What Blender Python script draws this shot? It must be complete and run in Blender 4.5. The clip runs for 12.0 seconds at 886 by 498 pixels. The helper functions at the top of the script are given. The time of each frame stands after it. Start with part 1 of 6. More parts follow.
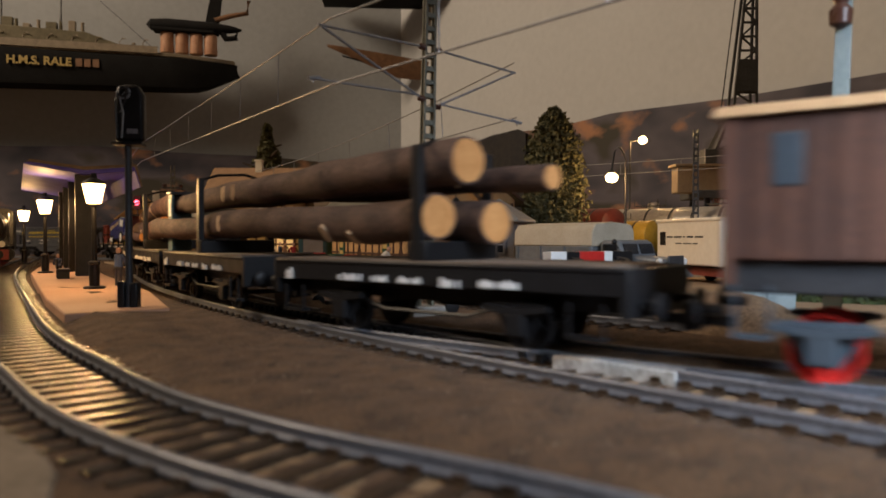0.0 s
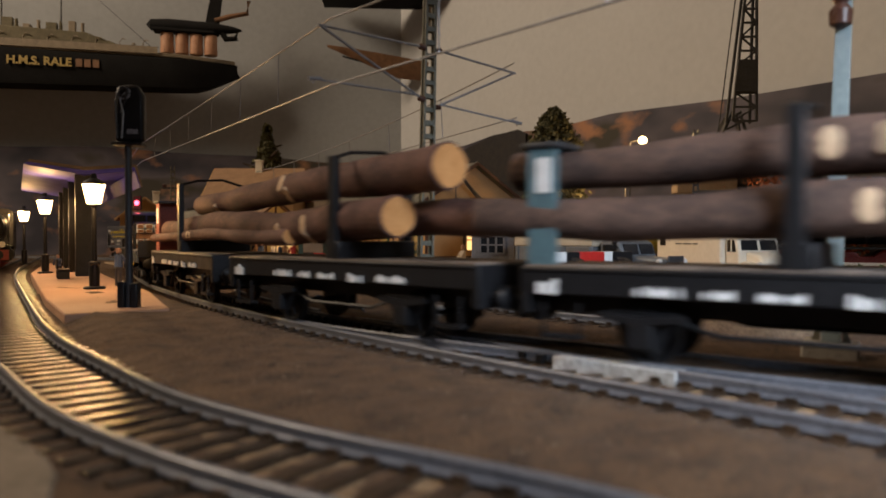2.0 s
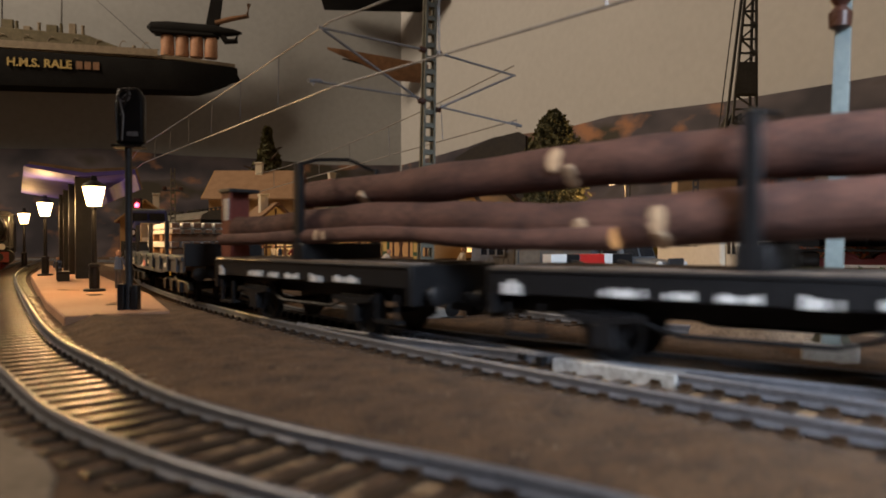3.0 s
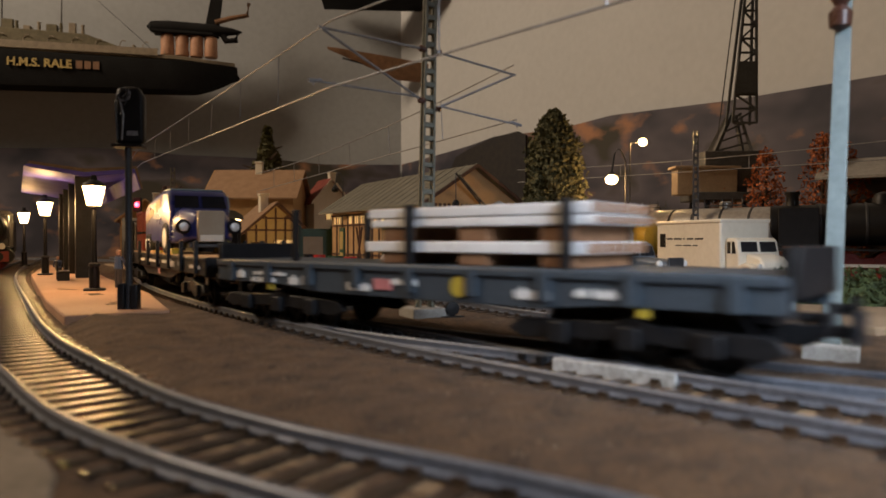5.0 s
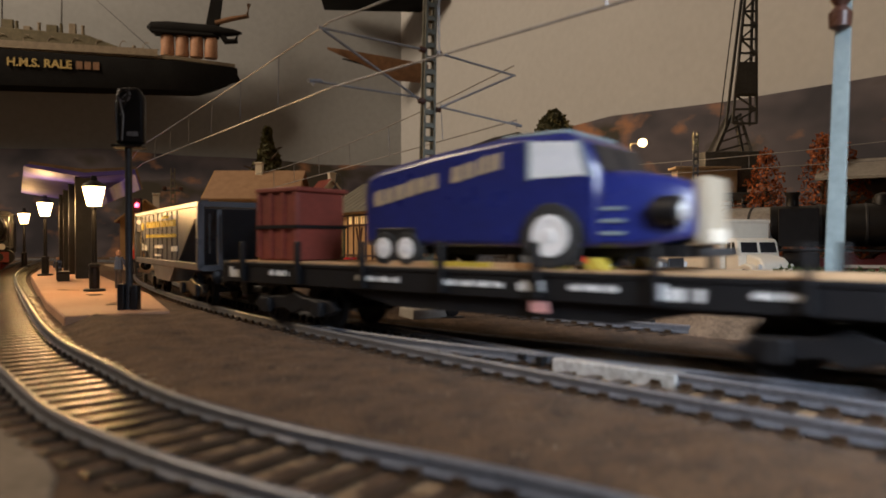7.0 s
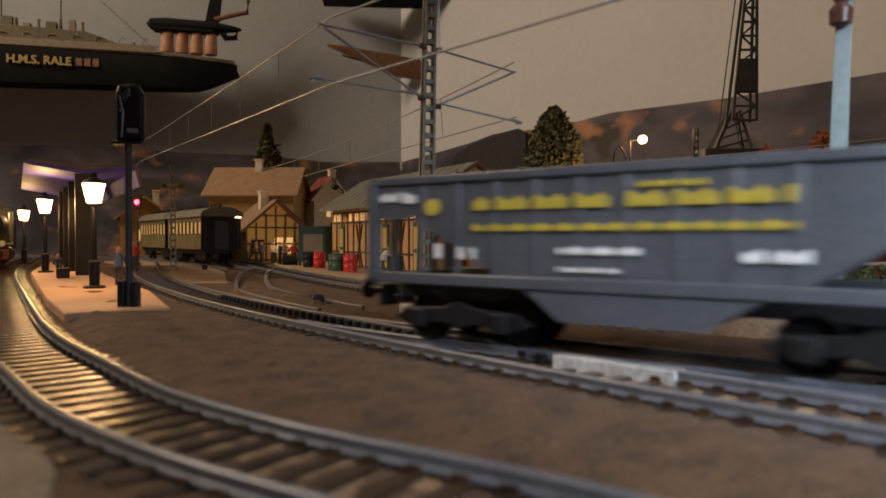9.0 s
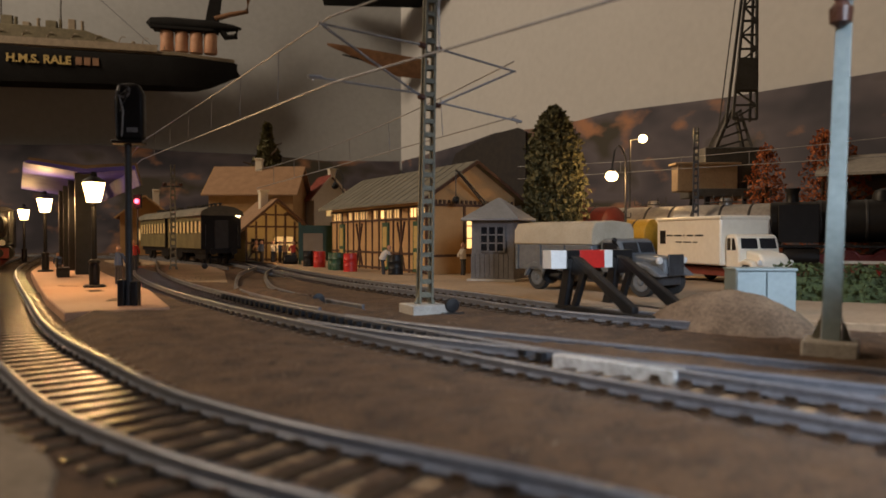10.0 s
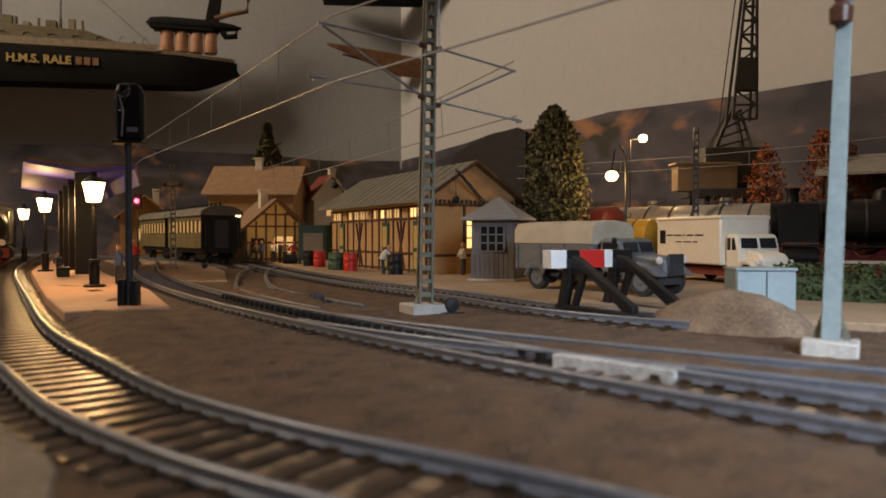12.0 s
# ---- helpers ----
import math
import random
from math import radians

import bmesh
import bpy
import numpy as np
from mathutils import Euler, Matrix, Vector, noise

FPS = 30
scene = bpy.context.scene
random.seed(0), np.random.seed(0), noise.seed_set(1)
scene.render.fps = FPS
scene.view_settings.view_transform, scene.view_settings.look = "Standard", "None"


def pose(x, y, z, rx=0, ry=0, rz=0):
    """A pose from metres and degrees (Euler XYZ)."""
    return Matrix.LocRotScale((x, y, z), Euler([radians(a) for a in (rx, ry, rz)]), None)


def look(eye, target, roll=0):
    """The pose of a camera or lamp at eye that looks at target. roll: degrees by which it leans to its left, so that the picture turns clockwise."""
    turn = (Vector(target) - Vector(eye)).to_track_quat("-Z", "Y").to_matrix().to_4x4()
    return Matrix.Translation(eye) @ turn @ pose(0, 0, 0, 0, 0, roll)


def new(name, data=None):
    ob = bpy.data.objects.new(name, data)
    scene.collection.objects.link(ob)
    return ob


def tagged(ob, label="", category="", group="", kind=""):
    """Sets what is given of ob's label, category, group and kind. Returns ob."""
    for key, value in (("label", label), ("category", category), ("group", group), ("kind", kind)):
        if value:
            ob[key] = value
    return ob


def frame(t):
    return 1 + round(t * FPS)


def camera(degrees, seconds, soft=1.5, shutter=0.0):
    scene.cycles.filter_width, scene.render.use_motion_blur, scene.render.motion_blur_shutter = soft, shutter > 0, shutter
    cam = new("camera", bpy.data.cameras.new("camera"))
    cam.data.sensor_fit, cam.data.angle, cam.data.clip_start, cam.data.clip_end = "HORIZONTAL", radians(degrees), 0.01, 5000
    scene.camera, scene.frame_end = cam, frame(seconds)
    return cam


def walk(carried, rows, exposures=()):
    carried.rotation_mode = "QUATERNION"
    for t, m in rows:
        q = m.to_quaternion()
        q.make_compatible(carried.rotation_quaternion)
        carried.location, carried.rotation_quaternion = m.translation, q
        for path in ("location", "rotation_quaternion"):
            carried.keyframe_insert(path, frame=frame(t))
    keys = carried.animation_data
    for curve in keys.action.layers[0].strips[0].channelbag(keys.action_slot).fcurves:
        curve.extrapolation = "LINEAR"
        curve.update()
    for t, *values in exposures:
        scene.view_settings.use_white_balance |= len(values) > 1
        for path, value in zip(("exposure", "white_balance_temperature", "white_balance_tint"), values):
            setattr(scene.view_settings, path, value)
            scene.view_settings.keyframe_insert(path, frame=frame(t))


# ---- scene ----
# everything below is laid out in millimetres of the model railway (gauge 16.5 mm)
MM = 0.001
cam = camera(65, 12.0, soft=1.6, shutter=0.75)
cam.data.dof.use_dof = True
cam.data.dof.focus_distance, cam.data.dof.aperture_fstop = 0.40, 24
EYE = 23.5
# the hand-held camera only nods a little: rise of the view in thousandths of the focal length
NOD = [(0, 3), (0.5, 4), (1, 3), (1.5, 3), (2, 3.5), (2.5, 5), (3, 7.5), (4, 7.5), (5, 6.5), (5.5, 5), (6, 5), (6.5, 7.5), (7, 7.5),
       (8, 5), (9, 2), (9.5, 0), (10, 0.5), (10.5, 0), (11, -3), (11.5, -4.5), (12, 0)]
walk(cam, [(t, pose(0, 0, EYE * MM, 90 + math.degrees(math.atan((n - 22) / 1231)), 0, 0)) for t, n in NOD])

# ---- light ----
world = bpy.data.worlds.new("world")
scene.world = world
world.use_nodes = True
world.node_tree.nodes["Background"].inputs[0].default_value = (0.9, 0.85, 0.8, 1)
world.node_tree.nodes["Background"].inputs[1].default_value = 0.012
scene.view_settings.exposure = 0.0


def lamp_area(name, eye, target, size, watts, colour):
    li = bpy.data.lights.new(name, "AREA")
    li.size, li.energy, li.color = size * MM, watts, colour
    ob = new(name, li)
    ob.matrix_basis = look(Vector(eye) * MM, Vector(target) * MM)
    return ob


def lamp_point(name, x, y, z, watts, colour=(1, 0.56, 0.22), r=1.5):
    li = bpy.data.lights.new(name, "POINT")
    li.energy, li.color, li.shadow_soft_size = watts, colour, r * MM
    ob = new(name, li)
    ob.location = (x * MM, y * MM, z * MM)
    return ob


lamp_area("room_ceiling_light", (-1280, 330, 1000), (150, 520, 60), 420, 15.8, (1, 0.76, 0.53))
# unseen cool fill floating near the camera, added to brighten wagon sides and rails
lamp_area("cool_fill_light", (150, -90, 135), (105, 95, 8), 120, 0.31, (0.74, 0.84, 1)).data.spread = radians(62)
for lx, ly, lz, lw in ((-156, 305, 45, 0.1), (-258, 445, 46, 0.085), (-365, 600, 44, 0.08), (108, 447, 60, 0.06), (156, 545, 100, 0.07)):
    lamp_point("street_lamp_light", lx, ly, lz, lw)
lamp_point("signal_light", -262, 594, 54, 0.008, (1, 0.08, 0.1))
lamp_point("goods_shed_light", -30, 540, 44, 0.16)
lamp_point("goods_shed_light", 5, 475, 40, 0.12)
# fill without a fixture, added in front of the gable to brighten it
lamp_point("timber_house_front_fill", -150, 640, 36, 0.03)

# ---- mesh helpers ----


class M:
    """Vertices and faces of one mesh, in millimetres."""

    def __init__(self):
        self.v, self.f = [], []

    def add(self, v, f):
        k = len(self.v)
        self.v += [tuple(p) for p in v]
        self.f += [tuple(k + i for i in q) for q in f]
        return self

    def box(self, x0, y0, z0, x1, y1, z1):
        return self.add([(x, y, z) for z in (z0, z1) for y in (y0, y1) for x in (x0, x1)],
                        [(0, 2, 3, 1), (4, 5, 7, 6), (0, 1, 5, 4), (2, 6, 7, 3), (0, 4, 6, 2), (1, 3, 7, 5)])

    def prism(self, poly, lo, hi, axis=2):
        """A polygon pushed along an axis from lo to hi; poly in the two other axes, in order."""
        n, v = len(poly), []
        for h in (lo, hi):
            for a, b in poly:
                v.append((a, b, h) if axis == 2 else (a, h, b) if axis == 1 else (h, a, b))
        f = [tuple(range(n))[::-1], tuple(range(n, 2 * n))] + [(i, (i + 1) % n, n + (i + 1) % n, n + i) for i in range(n)]
        return self.add(v, f)

    def rings(self, rings, cap=True):
        n = len(rings[0])
        v = [p for r in rings for p in r]
        f = [(k * n + i, k * n + (i + 1) % n, (k + 1) * n + (i + 1) % n, (k + 1) * n + i) for k in range(len(rings) - 1) for i in range(n)]
        if cap:
            f += [tuple(range(n))[::-1], tuple(range((len(rings) - 1) * n, len(rings) * n))]
        return self.add(v, f)

    def tube(self, pts, r, n=8, r2=None):
        pts = [Vector(p) for p in pts]
        out = []
        for k, p in enumerate(pts):
            d = (pts[min(k + 1, len(pts) - 1)] - pts[max(k - 1, 0)]).normalized()
            a = d.cross(Vector((0, 0, 1)) if abs(d.z) < 0.95 else Vector((1, 0, 0))).normalized()
            b = d.cross(a)
            q = r if r2 is None else r + (r2 - r) * k / (len(pts) - 1)
            out.append([p + q * (a * math.cos(2 * math.pi * i / n) + b * math.sin(2 * math.pi * i / n)) for i in range(n)])
        return self.rings(out)

    def beam(self, p, q, w, h=None):
        """A square bar from p to q."""
        p, q, h = Vector(p), Vector(q), w if h is None else h
        d = (q - p).normalized()
        a = d.cross(Vector((0, 0, 1)) if abs(d.z) < 0.98 else Vector((0, 1, 0))).normalized() * w / 2
        b = d.cross(a).normalized() * h / 2
        return self.rings([[e + a + b, e - a + b, e - a - b, e + a - b] for e in (p, q)])

    def lathe(self, prof, c=(0, 0, 0), n=14, axis=2):
        out = []
        for r, h in prof:
            ring = []
            for i in range(n):
                a, b = r * math.cos(2 * math.pi * i / n), r * math.sin(2 * math.pi * i / n)
                q = (a, b, h) if axis == 2 else (a, h, b) if axis == 1 else (h, a, b)
                ring.append((c[0] + q[0], c[1] + q[1], c[2] + q[2]))
            out.append(ring)
        return self.rings(out)

    def ball(self, c, rx, ry=None, rz=None, n=10):
        ry, rz = ry or rx, rz or rx
        out = []
        for k in range(n // 2 + 1):
            t = math.pi * k / (n // 2)
            s = max(math.sin(t), 0.02)
            out.append([(c[0] + rx * s * math.cos(2 * math.pi * i / n), c[1] + ry * s * math.sin(2 * math.pi * i / n), c[2] - rz * math.cos(t)) for i in range(n)])
        return self.rings(out)


def make(name, m, material, smooth=True):
    me = bpy.data.meshes.new(name)
    me.from_pydata([(x * MM, y * MM, z * MM) for x, y, z in m.v], [], m.f)
    bm = bmesh.new()
    bm.from_mesh(me)
    bmesh.ops.recalc_face_normals(bm, faces=bm.faces)
    bm.to_mesh(me)
    bm.free()
    if smooth:
        me.polygons.foreach_set("use_smooth", [True] * len(me.polygons))
        me.set_sharp_from_angle(angle=radians(38))
    me.materials.append(material)
    return me


def part(name, m, material, parent=None, label="", bevel=0.0, smooth=True):
    ob = new(name, m if isinstance(m, bpy.types.Mesh) else make(name, m, material, smooth))
    ob.parent = parent
    if label:
        ob["label"] = label
    if bevel:
        mod = ob.modifiers.new("bevel", "BEVEL")
        mod.width, mod.segments, mod.limit_method, mod.angle_limit = bevel * MM, 2, "ANGLE", radians(35)
    return ob


def thing(name, label, category, x=0, y=0, z=0, rz=0, group="", kind=""):
    ob = tagged(new(name), label, category, group, kind)
    ob.empty_display_size = 0.005
    ob.matrix_basis = pose(x * MM, y * MM, z * MM, 0, 0, rz)
    return ob


def solo(name, m, material, label, category, x=0, y=0, z=0, rz=0, group="", kind="", bevel=0.0, smooth=True):
    ob = part(name, m, material, None, "", bevel, smooth)
    ob.matrix_basis = pose(x * MM, y * MM, z * MM, 0, 0, rz)
    return tagged(ob, label, category, group, kind)


def spline(pts, step=3.0):
    """A smooth line through points, resampled at even steps."""
    P = np.array([2 * np.array(pts[0]) - pts[1], *pts, 2 * np.array(pts[-1]) - pts[-2]], float)
    out = []
    for k in range(1, len(P) - 2):
        p0, p1, p2, p3 = P[k - 1:k + 3]
        for t in np.linspace(0, 1, 24, endpoint=False):
            out.append(0.5 * (2 * p1 + (p2 - p0) * t + (2 * p0 - 5 * p1 + 4 * p2 - p3) * t * t + (3 * p1 - p0 - 3 * p2 + p3) * t ** 3))
    out = np.array(out + [P[-2]])
    s = np.concatenate([[0], np.cumsum(np.linalg.norm(np.diff(out, axis=0), axis=1))])
    u = np.arange(0, s[-1], step)
    return np.stack([np.interp(u, s, out[:, 0]), np.interp(u, s, out[:, 1])], 1)


def sideways(line, off):
    """The line moved off to its left."""
    d = np.gradient(line, axis=0)
    d /= np.linalg.norm(d, axis=1)[:, None]
    return line + off * np.stack([-d[:, 1], d[:, 0]], 1)


# ---- materials ----


def mat(name, c1, c2=None, rough=0.6, metal=0.0, size=6.0, bump=0.0, fine=None, spread=0.25, emit=None, strength=0.0, coat=0.0, vary=0.0, spec=0.5):
    """Two colours mixed by coarse and fine noise (sizes in mm), with a fine relief."""
    m = bpy.data.materials.new(name)
    m.use_nodes = True
    nt = m.node_tree
    N, L = nt.nodes, nt.links
    b = N["Principled BSDF"]
    c2 = c2 or tuple(x * (1 - spread) for x in c1)
    tc = N.new("ShaderNodeTexCoord")
    n1, n2 = N.new("ShaderNodeTexNoise"), N.new("ShaderNodeTexNoise")
    n1.inputs["Scale"].default_value, n1.inputs["Detail"].default_value = 1000 / size, 5
    n2.inputs["Scale"].default_value, n2.inputs["Detail"].default_value = 1000 / (fine or size / 6), 3
    for n in (n1, n2):
        L.new(tc.outputs["Object"], n.inputs["Vector"])
    add = N.new("ShaderNodeMath")
    add.operation = "ADD"
    L.new(n1.outputs["Fac"], add.inputs[0])
    L.new(n2.outputs["Fac"], add.inputs[1])
    ramp = N.new("ShaderNodeValToRGB")
    ramp.color_ramp.elements[0].position, ramp.color_ramp.elements[1].position = 0.36, 0.64
    half = N.new("ShaderNodeMath")
    half.operation, half.inputs[1].default_value = "MULTIPLY", 0.5
    L.new(add.outputs[0], half.inputs[0])
    last = half.outputs[0]
    if vary:
        info, mul, ad = N.new("ShaderNodeObjectInfo"), N.new("ShaderNodeMath"), N.new("ShaderNodeMath")
        mul.operation, ad.operation = "MULTIPLY_ADD", "ADD"
        mul.inputs[1].default_value, mul.inputs[2].default_value = vary, -vary / 2
        L.new(info.outputs["Random"], mul.inputs[0])
        L.new(mul.outputs[0], ad.inputs[0])
        L.new(last, ad.inputs[1])
        last = ad.outputs[0]
    L.new(last, ramp.inputs[0])
    ramp.color_ramp.elements[0].color, ramp.color_ramp.elements[1].color = (*c1, 1), (*c2, 1)
    L.new(ramp.outputs[0], b.inputs["Base Color"])
    rr = N.new("ShaderNodeMapRange")
    rr.inputs[3].default_value, rr.inputs[4].default_value = max(rough - 0.12, 0.03), min(rough + 0.12, 1)
    L.new(n1.outputs["Fac"], rr.inputs[0])
    L.new(rr.outputs[0], b.inputs["Roughness"])
    b.inputs["Metallic"].default_value = metal
    b.inputs["Coat Weight"].default_value = coat
    b.inputs["Specular IOR Level"].default_value = spec
    if bump:
        bp = N.new("ShaderNodeBump")
        bp.inputs["Strength"].default_value, bp.inputs["Distance"].default_value = 0.7, bump * MM
        L.new(add.outputs[0], bp.inputs["Height"])
        L.new(bp.outputs[0], b.inputs["Normal"])
    if emit:
        b.inputs["Emission Color"].default_value, b.inputs["Emission Strength"].default_value = (*emit, 1), strength
    return m


SOIL = mat("ballast_soil", (0.12, 0.066, 0.03), (0.032, 0.017, 0.008), 0.95, size=7, fine=0.8, bump=1.3)
SAND = mat("yard_sand", (0.34, 0.245, 0.155), (0.22, 0.155, 0.095), 0.92, size=40, fine=2, bump=0.25)
PLATE = mat("platform_paving", (0.5, 0.29, 0.17), (0.4, 0.22, 0.13), 0.75, size=30, fine=1.2, bump=0.1)
STEEL = mat("rail_steel", (0.18, 0.19, 0.215), (0.11, 0.117, 0.135), 0.36, metal=0.4, size=14, fine=0.9)
GRIT = mat("mixed_grit", (0.22, 0.15, 0.09), (0.035, 0.022, 0.013), 0.95, size=2.2, fine=1.1)
BED = mat("track_ballast", (0.29, 0.19, 0.1), (0.12, 0.075, 0.037), 0.9, size=5, fine=0.8, bump=0.5)
PLAST = mat("grey_plaster", (0.23, 0.19, 0.14), (0.15, 0.12, 0.085), 0.9, size=14, fine=1.5, bump=0.2)
SLEEPER = mat("sleeper_brown", (0.045, 0.027, 0.015), (0.02, 0.013, 0.008), 0.32, size=3, fine=0.5, bump=0.04, vary=0.3, spec=0.42)
FROG = mat("pale_casting", (0.42, 0.41, 0.39), (0.22, 0.21, 0.19), 0.5, size=8, fine=1, bump=0.1)
BLACK = mat("black_plastic", (0.012, 0.012, 0.013), (0.006, 0.006, 0.007), 0.45, size=5, bump=0.03, spec=0.28)
DARK = mat("dark_grey_metal", (0.04, 0.042, 0.046), (0.02, 0.02, 0.022), 0.45, size=5, bump=0.03)
MASTG = mat("mast_grey_green", (0.155, 0.15, 0.11), (0.08, 0.078, 0.056), 0.5, size=6, bump=0.04)
# paler, bluer twin of the mast grey-green: cool light put into the colour
MAST_LIT = mat("mast_front_cool_lit", (0.22, 0.27, 0.27), (0.16, 0.2, 0.205), 0.5, size=9, bump=0.04)
CONC = mat("concrete_block", (0.42, 0.40, 0.36), (0.28, 0.26, 0.23), 0.85, size=5, fine=0.6, bump=0.12)
WIRE = mat("bare_wire", (0.34, 0.35, 0.37), (0.22, 0.225, 0.24), 0.5, metal=0.5, size=5)
INSUL = mat("brown_insulator", (0.09, 0.04, 0.025), (0.05, 0.02, 0.015), 0.3, size=2)
# unseen closing walls and ceiling: tan picked to dim and warm the bounce
CLOSE = mat("tan_bounce_wall", (0.34, 0.26, 0.18), (0.3, 0.225, 0.155), 0.9, size=300, fine=9)
YELT = mat("yellow_tank", (0.38, 0.26, 0.03), (0.28, 0.19, 0.02), 0.45, size=12)
# darker than the north wall: its dimmer light is put into the colour
WALL_DIM = mat("dimmed_blue_grey_wall", (0.39, 0.42, 0.45), (0.34, 0.365, 0.395), 0.9, size=300, fine=9, bump=0.15)
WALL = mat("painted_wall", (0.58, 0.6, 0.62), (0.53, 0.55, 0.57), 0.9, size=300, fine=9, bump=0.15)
BARK = mat("log_bark", (0.125, 0.072, 0.052), (0.032, 0.018, 0.013), 0.85, size=9, fine=1.1, bump=0.45)
BARKR = mat("red_log_bark", (0.135, 0.062, 0.045), (0.04, 0.018, 0.014), 0.85, size=9, fine=1.1, bump=0.4)
CUT = mat("sawn_wood", (0.62, 0.30, 0.10), (0.48, 0.21, 0.06), 0.75, size=3, fine=0.5, bump=0.06)
KNOT = mat("peeled_knot", (0.6, 0.43, 0.27), (0.42, 0.28, 0.17), 0.7, size=3)
PLANK = mat("grey_brown_planks", (0.17, 0.13, 0.10), (0.09, 0.07, 0.055), 0.8, size=6, fine=0.7, bump=0.1, vary=0.35)
DECKW = mat("tan_deck_planks", (0.5, 0.33, 0.18), (0.36, 0.22, 0.11), 0.75, size=6, fine=0.8, bump=0.1, vary=0.35)
WHITE = mat("white_print", (0.72, 0.72, 0.70), (0.6, 0.6, 0.58), 0.5, size=3)
YELLOW = mat("yellow_print", (0.55, 0.42, 0.05), (0.36, 0.28, 0.04), 0.5, size=3)
BEAMW = mat("white_beam", (0.8, 0.79, 0.77), (0.7, 0.69, 0.67), 0.4, size=10)
SPACER = mat("brown_timber", (0.26, 0.13, 0.06), (0.16, 0.08, 0.04), 0.8, size=4, bump=0.1)
SLATE = mat("blue_grey_wagon", (0.05, 0.066, 0.082), (0.034, 0.045, 0.058), 0.45, size=14, fine=1, bump=0.03)
HOPPER = mat("grey_hopper", (0.085, 0.09, 0.102), (0.055, 0.06, 0.07), 0.32, size=18, fine=1.2, bump=0.03)
BOXBR = mat("brown_wagon_wood", (0.11, 0.048, 0.03), (0.06, 0.026, 0.017), 0.6, size=9, fine=0.9, bump=0.06, vary=0.25)
REDBR = mat("red_brown_paint", (0.22, 0.045, 0.03), (0.15, 0.03, 0.02), 0.55, size=7, bump=0.04)
LOCORED = mat("dull_locomotive_red", (0.26, 0.02, 0.014), (0.17, 0.014, 0.01), 0.5, size=6)
RED = mat("red_paint", (0.55, 0.025, 0.02), (0.42, 0.02, 0.015), 0.4, size=6)
GREEN = mat("dark_green_paint", (0.03, 0.09, 0.05), (0.02, 0.06, 0.035), 0.45, size=6)
TEAL = mat("pale_teal_paint", (0.08, 0.15, 0.17), (0.055, 0.1, 0.115), 0.5, size=6)
BLUE = mat("deep_blue_paint", (0.015, 0.022, 0.14), (0.011, 0.017, 0.105), 0.3, size=12, coat=0.4)
CREAM = mat("cream_plastic", (0.78, 0.72, 0.60), (0.70, 0.64, 0.52), 0.4, size=16)
CANVAS = mat("tan_canvas", (0.42, 0.36, 0.27), (0.34, 0.29, 0.21), 0.85, size=8, fine=0.6, bump=0.12)
TRUCKG = mat("grey_truck_paint", (0.12, 0.13, 0.14), (0.075, 0.082, 0.09), 0.45, size=10)
TYRE = mat("tyre_rubber", (0.02, 0.02, 0.02), (0.012, 0.012, 0.012), 0.8, size=2, bump=0.05)
# near-white base: a bright reflection painted into the van's side windows
WINDOW_GLARE = mat("white_window_glare", (0.86, 0.88, 0.9), (0.74, 0.77, 0.8), 0.2, metal=0.15, size=9)
CHROME = mat("pale_hub", (0.72, 0.72, 0.70), (0.6, 0.6, 0.58), 0.35, metal=0.2, size=2)
DGLASS = mat("dark_glass", (0.02, 0.022, 0.026), (0.012, 0.013, 0.016), 0.08, size=8)
# ochre made more saturated to stand in for warm lamplight on the shed
PANELW = mat("warm_tinted_plaster", (0.5, 0.31, 0.14), (0.4, 0.24, 0.105), 0.8, size=9, fine=0.8, bump=0.06, vary=0.15)
TIMBER = mat("dark_brown_timber", (0.085, 0.038, 0.02), (0.05, 0.022, 0.012), 0.7, size=4, bump=0.06)
ROOFG = mat("weathered_grey_roof", (0.21, 0.20, 0.16), (0.13, 0.125, 0.10), 0.75, size=14, fine=1.2, bump=0.15, vary=0.2)
ROOFT = mat("tan_tile_roof", (0.34, 0.21, 0.12), (0.25, 0.15, 0.085), 0.75, size=9, fine=1.2, bump=0.2, vary=0.2)
HUTG = mat("grey_hut_boards", (0.15, 0.145, 0.15), (0.10, 0.098, 0.102), 0.7, size=6, bump=0.06, vary=0.2)
LIT = mat("lit_window", (0.8, 0.6, 0.3), rough=0.4, emit=(1, 0.62, 0.22), strength=1.6)
LITS = mat("dim_lit_window", (0.8, 0.6, 0.3), rough=0.4, emit=(1, 0.6, 0.22), strength=0.55)
GLOW = mat("lamp_glow", (1, 0.8, 0.5), rough=0.4, emit=(1, 0.66, 0.3), strength=14)
GLOWR = mat("red_lamp_glow", (1, 0.1, 0.1), rough=0.4, emit=(1, 0.06, 0.12), strength=7)
LEAF = mat("conifer_needles", (0.15, 0.14, 0.06), (0.055, 0.056, 0.025), 0.8, size=5, fine=1, bump=0.2)
LEAFG = mat("hedge_leaves", (0.07, 0.095, 0.025), (0.02, 0.032, 0.01), 0.8, size=4, fine=1, bump=0.2)
LEAFR = mat("autumn_leaves", (0.5, 0.15, 0.045), (0.16, 0.05, 0.02), 0.8, size=5, fine=1, bump=0.2)
TRUNK = mat("tree_trunk", (0.08, 0.05, 0.03), (0.04, 0.025, 0.015), 0.9, size=3, bump=0.2)
CABIN = mat("pale_blue_cabinet", (0.24, 0.3, 0.31), (0.2, 0.25, 0.26), 0.5, size=9)
SILVER = mat("silver_tank", (0.5, 0.49, 0.47), (0.35, 0.34, 0.33), 0.35, metal=0.6, size=12)
